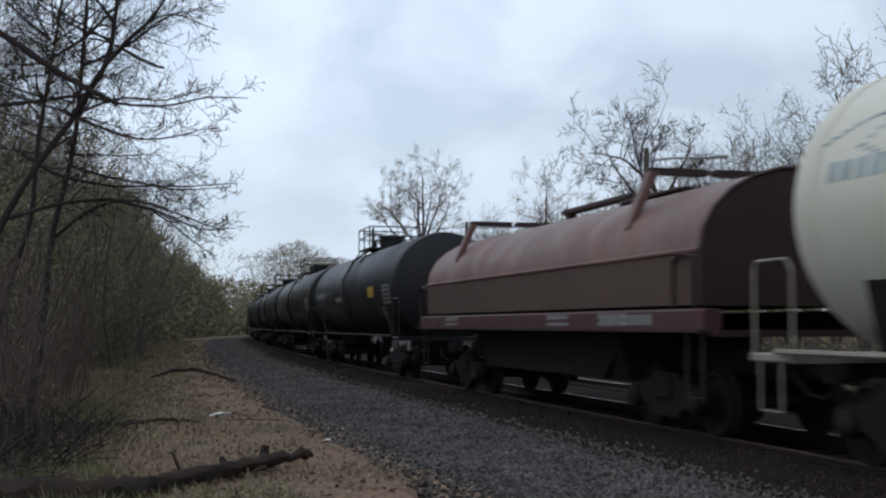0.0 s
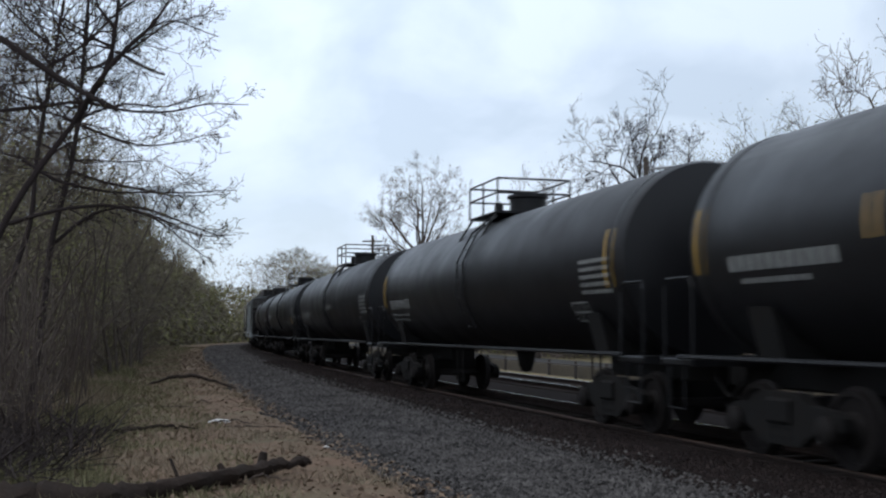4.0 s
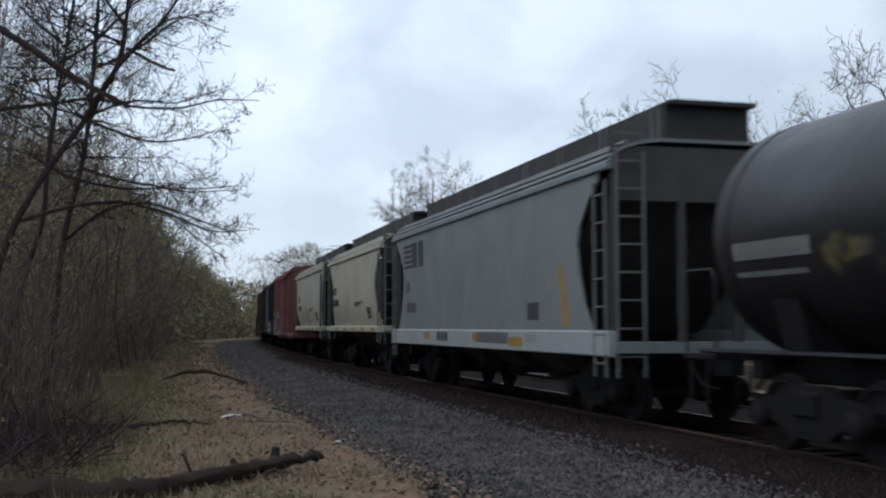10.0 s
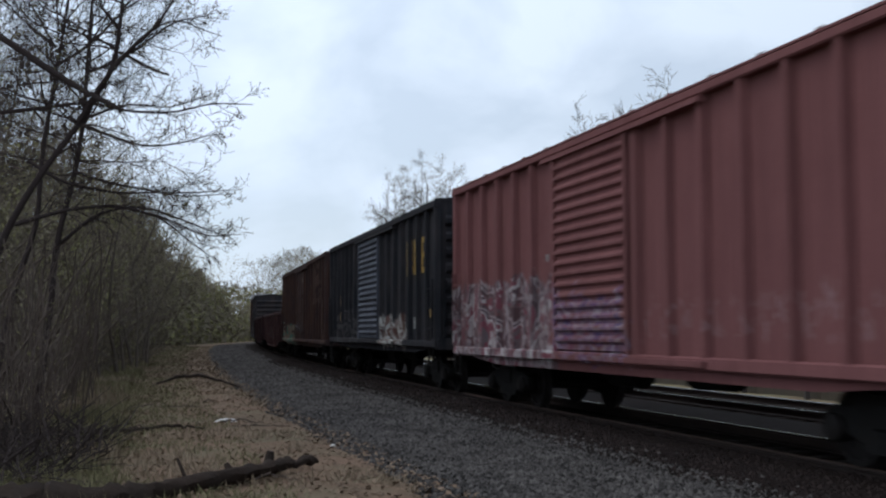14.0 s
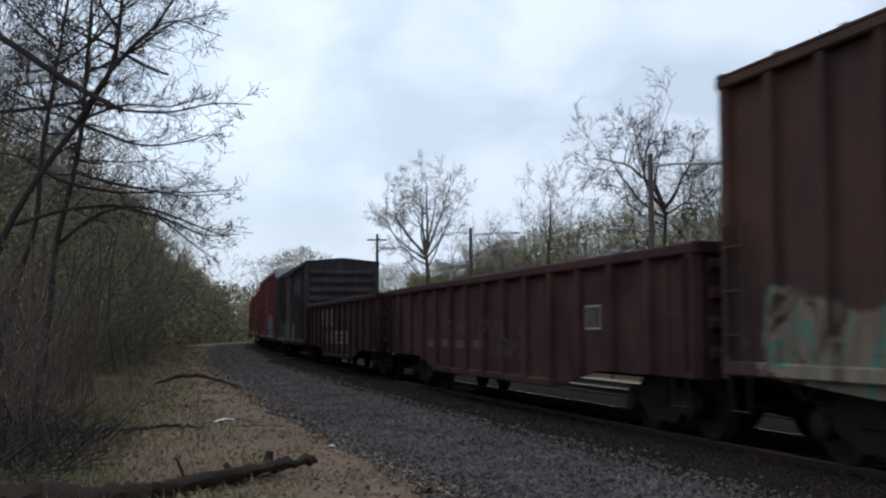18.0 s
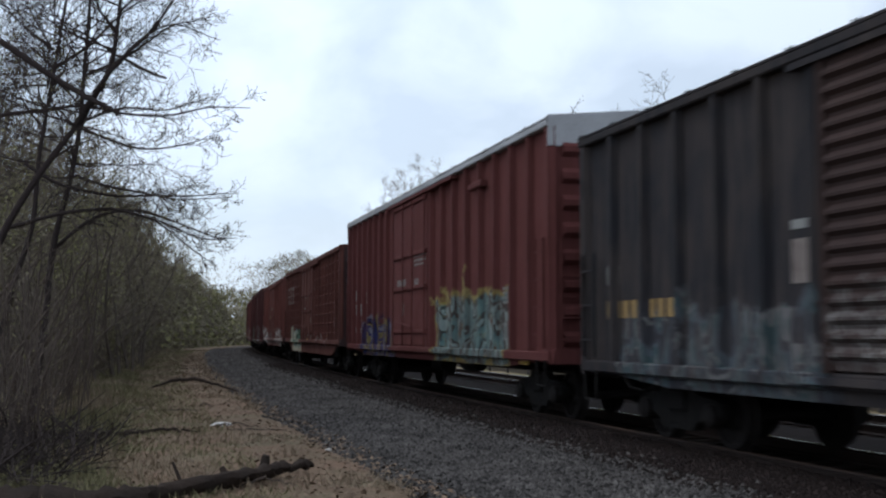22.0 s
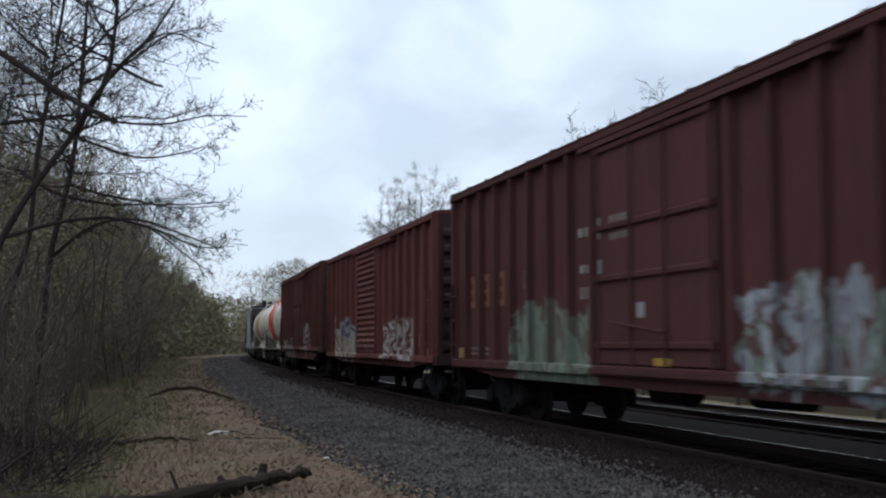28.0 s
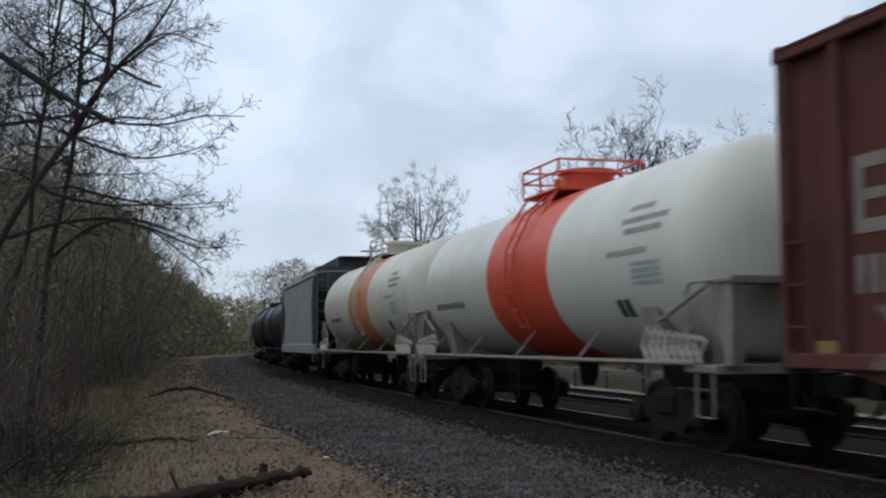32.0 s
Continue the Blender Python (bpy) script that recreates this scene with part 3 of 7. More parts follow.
def running_gear(car, length, centre, uc, under=True):
    """Bogies with wheels, couplers, centre sill and brake gear under a car."""
    global BOGIE
    if BOGIE is None:
        BOGIE = bogie_proto()
        b = BOGIE
        first = True
    else:
        first = False
    for sx in (-centre, centre):
        if first and sx < 0:
            b = BOGIE
            b.matrix_basis = pose(sx, 0, 0)
        else:
            b = copy_thing(BOGIE, pose(sx, 0, 0))
        b.parent = car
        for o in b.children:
            if o.name.startswith("wheelset"):
                WHEELS.append((o, uc + sx, o.location.x))
    for s in (1, -1):
        mesh_part("coupler", "coupler", coupler_geo, M_UNDER, car, (s * (length / 2 - 0.25), 0, 0), 0 if s > 0 else math.pi)
        g = Geo().tube([(s * (length / 2 - 0.1), 0.3, 0.85), (s * (length / 2 + 0.25), 0.32, 0.6), (s * (length / 2 + 0.5), 0.2, 0.55)], 0.025, 5)
        part("air_hose", g, M_UNDER, car)
    if under:
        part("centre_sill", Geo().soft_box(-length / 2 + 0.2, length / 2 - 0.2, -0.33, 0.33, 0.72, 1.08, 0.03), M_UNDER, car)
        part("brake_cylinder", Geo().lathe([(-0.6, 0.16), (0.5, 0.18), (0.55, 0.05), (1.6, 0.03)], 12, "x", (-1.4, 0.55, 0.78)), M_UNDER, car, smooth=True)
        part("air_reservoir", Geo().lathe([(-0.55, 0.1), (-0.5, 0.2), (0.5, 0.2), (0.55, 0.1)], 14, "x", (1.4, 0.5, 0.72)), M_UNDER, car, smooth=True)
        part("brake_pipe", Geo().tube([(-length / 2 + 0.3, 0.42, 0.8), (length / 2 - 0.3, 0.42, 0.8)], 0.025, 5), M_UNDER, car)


def wagon(name, ur, ul, label, centre=None):
    """An empty at rail height that carries a car lying between two places of the train."""
    e = tagged(new(name), label, name.replace("_", " "), "cars of the freight train")
    length = ul - ur
    c = centre if centre else length / 2 - 2.0
    CARS.append((e, (ur + ul) / 2, c))
    return e, length, c, (ur + ul) / 2


def ladder(car, x, y, z0, z1, material, width=0.42, label=""):
    g = Geo()
    for sx in (-width / 2, width / 2):
        g.box(x + sx - 0.02, x + sx + 0.02, y, y + 0.04, z0, z1)
    lad = part("ladder", g, material, car, label)
    k = max(2, int((z1 - z0) / 0.38))
    for i in range(k):
        z = z0 + (i + 0.5) * (z1 - z0) / k
        part("rung", Geo().box(x - width / 2, x + width / 2, y + 0.02, y + 0.045, z - 0.012, z + 0.012), material, lad)
    return lad


def bars(car, x, z, rows, material, y, label="", name="stencil"):
    """Rows of small upright bars in place of lettering: (count, height, pitch) for each row downwards. x is the end towards the rear."""
    g = Geo()
    for count, h, pitch in rows:
        for i in range(count):
            a = x - i * pitch
            g.box(a - pitch * 0.62, a, y, y + 0.004, z - h, z)
        z -= h * 1.7
    return tagged(part(name, g, material, car, label), kind="stuff")


def stencil(car, g, material):
    return tagged(part("stencil", g, material, car), kind="stuff")


def big_letters(car, x, z, count, w, h, pitch, material, y):
    """Plain blocks of the size and weight of large letters."""
    for i in range(count):
        a, s = x - i * pitch, w * 0.2
        m = a - w
        boxes = [(a - s, a, z - h, z), (m, a - s - 0.003, z - s, z), (m, a - s - 0.003, z - h, z - h + s), (m, m + s, z - h + s + 0.003, z - s - 0.003), (m + s + 0.003, a - s - 0.003, z - h * 0.58, z - h * 0.44)]
        g = Geo()
        for x0, x1, z0, z1 in boxes:
            g.box(x0, x1, y, y + 0.004, z0, z1)
        part("letter_shape", g, material, car, "large faded pale letter shape")


def outline_panel(car, x1, x0, z0, z1, material, y):
    """A small stencilled frame with two uprights, as on data panels."""
    g, k = Geo(), 0.03
    for a, b, c, d in ((x0, x1, z1 - k, z1), (x0, x1, z0, z0 + k), (x0, x0 + k, z0 + k, z1 - k), (x1 - k, x1, z0 + k, z1 - k), (x0 + (x1 - x0) * 0.36, x0 + (x1 - x0) * 0.36 + k, z0 + k, z1 - k), (x0 + (x1 - x0) * 0.66, x0 + (x1 - x0) * 0.66 + k, z0 + k, z1 - k)):
        g.box(a, b, y, y + 0.004, c, d)
    return part("data_frame", g, material, car, "thin white stencilled frame")


def boxcar(ur, ul, eave, bottom, paint, label, door, kind="plug", posts=(6, 6), roof=None, waffle=False, end_paint=None, belly=0.0, marks=(), ladder_z=2.6, half=1.6, door_paint=None):
    car, L, c, uc = wagon("boxcar", ur, ul, label)
    h = L / 2
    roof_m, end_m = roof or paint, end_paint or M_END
    face = half - 0.11
    for s in (1, -1):
        out = [(-h, bottom + 0.12), (-h + 0.9, bottom + 0.12), (-h + 2.6, bottom - belly), (h - 2.6, bottom - belly), (h - 0.9, bottom + 0.12), (h, bottom + 0.12), (h, eave), (-h, eave)]
        part("side_panel", Geo().prism(out, min(s * face, s * (face - 0.06)), max(s * face, s * (face - 0.06))), paint, car)
        part("side_sill", Geo().soft_box(-h + 0.02, h - 0.02, min(s * (face - 0.02), s * half), max(s * (face - 0.02), s * half), bottom + 0.14, bottom + 0.3, 0.02), paint, car)
        part("top_chord", Geo().soft_box(-h, h, min(s * (face - 0.02), s * (half + 0.02)), max(s * (face - 0.02), s * (half + 0.02)), eave - 0.1, eave + 0.02, 0.02), roof_m if roof else paint, car)
        d0, d1 = door
        for a, b, n in ((-h, d0 - 0.1, posts[0]), (d1 + 0.1, h, posts[1])):
            for i in range(n + 1):
                x = a + 0.1 + (b - a - 0.2) * i / n
                w = (0.06 if waffle else 0.085) if 0 < i < n else 0.12
                y0, y1 = sorted((s * (face - 0.01), s * half))
                g = Geo().prism([(x - w, y0 if s > 0 else y1), (x - w * 0.55, s * half), (x + w * 0.55, s * half), (x + w, y0 if s > 0 else y1)], bottom + 0.3, eave - 0.1, "z")
                part("side_post", g, paint, car)
        if waffle:
            for a, b, n in ((-h, d0 - 0.1, posts[0]), (d1 + 0.1, h, posts[1])):
                for k in range(8):
                    z = bottom + 0.55 + k * (eave - bottom - 0.75) / 7.6
                    y0, y1 = sorted((s * (face - 0.01), s * (half - 0.055)))
                    part("side_rib", Geo().soft_box(a + 0.1, b - 0.1, y0, y1, z - 0.028, z + 0.028, 0.012), paint, car)
        # door
        y0, y1 = sorted((s * (face - 0.01), s * (half + 0.035)))
        dr = part("door", Geo().soft_box(d0, d1, sorted((s * (face - 0.01), s * (half - 0.01)))[0], sorted((s * (face - 0.01), s * (half - 0.01)))[1], bottom + 0.32, eave - 0.16, 0.01), door_paint or paint, car, "louvred sliding door" if kind == "louvre" else "plug door with locking bars")
        if kind == "louvre":
            n = 17
            for i in range(n):
                z = bottom + 0.42 + i * (eave - bottom - 0.65) / n
                hh = (eave - bottom - 0.65) / n
                g = Geo().prism([(s * (half - 0.012), z), (s * (half + 0.04), z + hh * 0.25), (s * (half + 0.04), z + hh * 0.45), (s * (half - 0.012), z + hh * 0.8)], d0 + 0.08, d1 - 0.08, "x")
                part("slat", g, door_paint or paint, dr)
            part("door_post", Geo().box(d0 - 0.02, d0 + 0.06, y0, y1, bottom + 0.3, eave - 0.14), door_paint or paint, dr)
            part("door_post", Geo().box(d1 - 0.06, d1 + 0.02, y0, y1, bottom + 0.3, eave - 0.14), door_paint or paint, dr)
        else:
            hz = eave - bottom
            for fz in (0.16, 0.42, 0.62, 0.93):
                part("door_bar", Geo().soft_box(d0 + 0.03, d1 - 0.03, y0, y1, bottom + fz * hz - 0.05, bottom + fz * hz + 0.05, 0.02), door_paint or paint, dr)
            for fx in (0.02, 0.36, 0.64, 0.95):
                x = d0 + (d1 - d0) * fx
                part("lock_rod", Geo().tube([(x, s * (half + 0.05), bottom + 0.3), (x, s * (half + 0.05), eave - 0.2)], 0.02, 6), door_paint or paint, dr)
            part("door_handle", Geo().tube([(d0 + 0.8 * (d1 - d0), s * (half + 0.09), bottom + 0.9), (d0 + 0.35 * (d1 - d0), s * (half + 0.09), bottom + 0.75)], 0.02, 6), door_paint or paint, dr)
        for z in (bottom + 0.22, eave - 0.16):
            lo = min(d0 - (d1 - d0) * 0.2, d0)
            part("door_rail", Geo().box(lo - 1.6, d1 + 0.5, y0, sorted((s * half, s * (half + 0.06)))[1] if s > 0 else y1, z - 0.035, z + 0.035), paint, car)
        for x in (-h + 0.38, h - 0.38):
            ladder(car, x, s * (half + 0.01) if s > 0 else s * (half + 0.05), bottom + 0.35, ladder_z, paint)
            part("step", Geo().tube([(x - 0.2, s * half, bottom + 0.15), (x - 0.2, s * half, bottom - 0.25), (x + 0.2, s * half, bottom - 0.25), (x + 0.2, s * half, bottom + 0.15)], 0.018, 5), M_UNDER, car)
    # ends with pressed ribs
    for s in (1, -1):
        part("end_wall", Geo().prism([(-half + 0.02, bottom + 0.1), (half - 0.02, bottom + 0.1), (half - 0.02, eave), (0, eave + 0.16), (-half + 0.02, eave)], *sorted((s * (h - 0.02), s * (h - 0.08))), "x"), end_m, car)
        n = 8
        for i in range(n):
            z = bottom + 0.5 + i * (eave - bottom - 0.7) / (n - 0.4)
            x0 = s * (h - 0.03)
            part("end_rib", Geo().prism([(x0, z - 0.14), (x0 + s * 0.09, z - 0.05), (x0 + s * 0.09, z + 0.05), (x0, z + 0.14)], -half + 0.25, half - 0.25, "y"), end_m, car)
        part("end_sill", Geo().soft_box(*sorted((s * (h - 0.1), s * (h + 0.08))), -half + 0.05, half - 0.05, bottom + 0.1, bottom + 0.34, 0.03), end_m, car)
        ladder_x = s * (h + 0.05)
        g = Geo()
        for yy in (half - 0.62, half - 0.2):
            g.box(ladder_x - 0.02, ladder_x + 0.02, yy - 0.02, yy + 0.02, bottom + 0.3, ladder_z)
        lad = part("end_ladder", g, end_m, car)
        for i in range(5):
            z = bottom + 0.5 + i * (ladder_z - bottom - 0.6) / 4.5
            part("rung", Geo().box(ladder_x - 0.015, ladder_x + 0.015, half - 0.62, half - 0.2, z - 0.015, z + 0.015), end_m, lad)
    rf = part("roof", Geo().prism([(-half - 0.02, eave + 0.02), (half + 0.02, eave + 0.02), (half + 0.02, eave + 0.05), (0, eave + 0.2), (-half - 0.02, eave + 0.05)], -h, h, "x"), roof or paint, car)
    n = int(L / 1.1)
    for i in range(n + 1):
        x = -h + 0.04 + (L - 0.08) * i / n
        part("roof_seam", Geo().prism([(-half, eave + 0.045), (0, eave + 0.195), (half, eave + 0.045), (half, eave + 0.085), (0, eave + 0.24), (-half, eave + 0.085)], x - 0.03, x + 0.03, "x"), roof or paint, rf)
    part("floor", Geo().box(-h + 0.1, h - 0.1, -face + 0.08, face - 0.08, bottom + 0.2, bottom + 0.3), M_UNDER, car)
    for x, z, rows, m in marks:
        bars(car, x, z, rows, m, half - 0.008 if door[0] < x - 0.05 < door[1] else face + 0.004)
    running_gear(car, L, c, uc)
    return car


def tank_section(car, L, R, zc, bulge, paint, seams=(), name="tank", round_head=False):
    """The shell: a long drum with dished heads."""
    h = L / 2
    if round_head:
        rows = [(-h + bulge * (1 - math.cos(a)), max(0.03, R * math.sin(a))) for a in [radians(7.5 * i) for i in range(13)]]
    else:
        rows = [(-h + bulge * 0.75 * f * f, max(0.03, 0.975 * R * f)) for f in [i / 8 for i in range(9)]] + [(-h + bulge, R)]
    rows = rows + [(-x, r) for x, r in reversed(rows)]
    sh = part(name, Geo().lathe(rows, 48, "x", (0, 0, zc)), paint, car, smooth=True)
    for x in seams:
        part("seam", Geo().lathe([(x - 0.03, R - 0.01), (x - 0.03, R + 0.008), (x + 0.03, R + 0.008), (x + 0.03, R - 0.01)], 48, "x", (0, 0, zc)), paint, sh, smooth=True)
    return sh


def arc_patch(x0, x1, a0, a1, R, zc, lift=0.004, n=6):
    """A patch of paint that follows the drum; angles in degrees above the camera's side."""
    g = Geo()
    for i in range(n):
        b0, b1 = radians(a0 + (a1 - a0) * i / n), radians(a0 + (a1 - a0) * (i + 1) / n)
        k = len(g.v)
        for x in (x0, x1):
            for b in (b0, b1):
                g.v.append((x, (R + lift) * math.cos(b), zc + (R + lift) * math.sin(b)))
        g.f.append((k, k + 1, k + 3, k + 2))
    return g


def joined(*geos):
    g = Geo()
    for o in geos:
        k = len(g.v)
        g.v += o.v
        g.f += [tuple(k + i for i in q) for q in o.f]
    return g


def railing(car, x0, x1, y0, y1, z0, z1, material, name="top_railing"):
    g = Geo()
    r = 0.022
    corners = [(x0, y0), (x1, y0), (x1, y1), (x0, y1)]
    for z in (z1, z0 + (z1 - z0) * 0.55):
        g.tube([(x, y, z) for x, y in corners + corners[:1]], r, 6)
    ob = part(name, g, material, car)
    for x, y in corners + [((x0 + x1) / 2, y0), ((x0 + x1) / 2, y1)]:
        part("rail_post", Geo().tube([(x, y, z0), (x, y, z1)], r, 6), material, ob)
    return ob


def tank_car(ur, ul, paint, label, top=3.92, R=1.44, rail_top=4.62, frame_paint=None, top_paint=None, platform=False, manway=None, marks=None, stripes=(), boxed=True, px=(-0.3, 1.7), mark_paint=None, inset=0.78):
    car, L, c, uc = wagon("tank_car", ur, ul, label, None)
    fp, tp = frame_paint or paint, top_paint or paint
    zc = top - R
    TL = L - inset
    tank_section(car, TL, R, zc, 0.72 if platform else 0.36, paint, () if platform else (-TL / 2 + 0.62, 0.0, TL / 2 - 0.62), round_head=platform)
    # stub sills, saddles and the long side bar
    for s in (1, -1):
        part("stub_sill", Geo().soft_box(*sorted((s * (L / 2 - 0.05), s * (c - 1.6))), -0.3, 0.3, 0.74, 1.1, 0.03), M_UNDER, car)
        part("saddle", Geo().prism([(-1.15, 1.15), (-0.45, 1.05), (0.45, 1.05), (1.15, 1.15), (1.3, zc - 0.75), (0.9, zc - 1.15), (-0.9, zc - 1.15), (-1.3, zc - 0.75)], *sorted((s * (c - 0.25), s * (c + 0.25))), "x"), fp if platform else M_UNDER, car)
        part("end_platform", Geo().soft_box(*sorted((s * (L / 2 - 0.75), s * (L / 2 + 0.05))), -1.45, 1.45, 1.02, 1.12, 0.02), fp, car)
        for yy in (1.42, -1.42):
            g = Geo().tube([(s * (L / 2 - 0.72), yy, 1.1), (s * (L / 2 - 0.72), yy, 2.0), (s * (L / 2 - 0.62), yy, 2.12), (s * (L / 2 - 0.05), yy, 2.12), (s * L / 2, yy, 2.02), (s * L / 2, yy, 1.1)], 0.019, 6)
            part("handrail", g, fp, car)
            part("step", Geo().tube([(s * (L / 2 - 0.5), yy, 1.05), (s * (L / 2 - 0.5), yy, 0.5), (s * (L / 2 - 0.1), yy, 0.5), (s * (L / 2 - 0.1), yy, 1.05)], 0.018, 5), fp, car)
    for s in (1, -1):
        part("side_handrail", Geo().tube([(-L / 2 + 0.5, s * 1.5, 1.14), (L / 2 - 0.5, s * 1.5, 1.14)], 0.032, 6), fp, car)
        for i in range(5 if platform else 0):
            x = -L / 2 + 1.2 + i * (L - 2.4) / 4
            part("rail_bracket", Geo().tube([(x, s * 1.5, 1.13), (x, s * 1.05, zc - R * 0.66)], 0.02, 5), fp, car)
    # top works
    pz = top - 0.02
    p0, p1 = px
    part("top_platform", Geo().soft_box(p0, p1, -0.82, 0.82, pz, pz + 0.05, 0.02), tp, car)
    for x in (p0 + 0.15, p1 - 0.15):
        for s in (1, -1):
            part("platform_brace", Geo().tube([(x, s * 0.78, pz), (x, s * 1.08, zc + math.sqrt(R * R - 1.08 ** 2))], 0.025, 5), tp, car)
    railing(car, p0, p1, -0.8, 0.8, pz + 0.05, rail_top, tp)
    mw, mh = manway or (0.38, 0.42)
    part("manway", Geo().lathe([(pz, mw), (pz + mh - 0.08, mw), (pz + mh - 0.06, mw + 0.06), (pz + mh, mw + 0.05), (pz + mh + 0.05, mw * 0.5), (pz + mh + 0.06, 0.02)], 20, "z", (0.1 if platform else p0 + 0.4, 0, 0)), tp, car, smooth=True)
    part("valve", Geo().lathe([(pz, 0.1), (pz + 0.35, 0.1), (pz + 0.4, 0.05)], 10, "z", (1.3 if not platform else 0.9, 0.25, 0)), tp, car)
    # ladder on the drum's side
    for s in (1, -1):
        g = Geo()
        pts = [(0, s * (R + 0.13) * math.cos(b), zc + (R + 0.13) * math.sin(b)) for b in [radians(q) for q in (-38, -10, 15, 40, 60)]]
        for dx in (-0.22, 0.22):
            g.tube([(dx, y, z) for _, y, z in pts], 0.022, 5)
        lad = part("side_ladder", g, tp if platform else fp, car)
        for i in range(9):
            b = radians(-36 + i * 12)
            part("rung", Geo().tube([(-0.22, s * (R + 0.13) * math.cos(b), zc + (R + 0.13) * math.sin(b)), (0.22, s * (R + 0.13) * math.cos(b), zc + (R + 0.13) * math.sin(b))], 0.014, 5), tp if platform else fp, lad)
        part("ladder_step", Geo().tube([(-0.22, s * 1.5, 1.2), (-0.22, s * 1.5, 0.45), (0.22, s * 1.5, 0.45), (0.22, s * 1.5, 1.2)], 0.022, 5), M_UNDER, car)
    part("bottom_outlet", Geo().lathe([(0.62, 0.1), (0.75, 0.16), (zc - R + 0.05, 0.22)], 12, "z", (0.2, 0, 0)), M_UNDER, car)
    # lettering in bars, a data box and stripes
    if marks:
        for x, a, count, deg, pitch in marks:
            stencil(car, joined(*[arc_patch(x - i * pitch - pitch * 0.62, x - i * pitch, a, a + deg, R, zc, n=2) for i in range(count)]), mark_paint or M_STENCIL)
    if boxed:
        x = -TL / 2 + 0.74
        part("data_panel", joined(*[arc_patch(x + 0.125 * i, x + 0.125 * i + 0.085, -19 + 4.6 * j, -19 + 4.6 * j + 2.4, R, zc, n=1) for i in range(9) for j in range(5)]), M_STENCIL, car, "white rows of stencilled data")["kind"] = "stuff"
        q = -TL / 2 + 1.8
        part("data_box", joined(*[arc_patch(q + d, q + d + 0.03, -37, -24, R, zc) for d in (0, 0.2, 0.42, 0.63)], *[arc_patch(q, q + 0.66, b, b + 1.1, R, zc, n=1) for b in (-37.5, -31, -24.5)]), M_STENCIL, car, "thin white stencilled frame")
    for x, w, a0, a1, m in stripes:
        part("stripe", arc_patch(x, x + w, a0, a1, R, zc, n=12), m, car)
    running_gear(car, L, c, uc, under=False)
    return car, R, zc, TL


def flank(z, half, bow):
    """How far a bowed hopper side stands out at height z: it draws in towards the sill."""
    return half - bow * max(0.0, (2.6 - z) / 1.15) ** 2.3


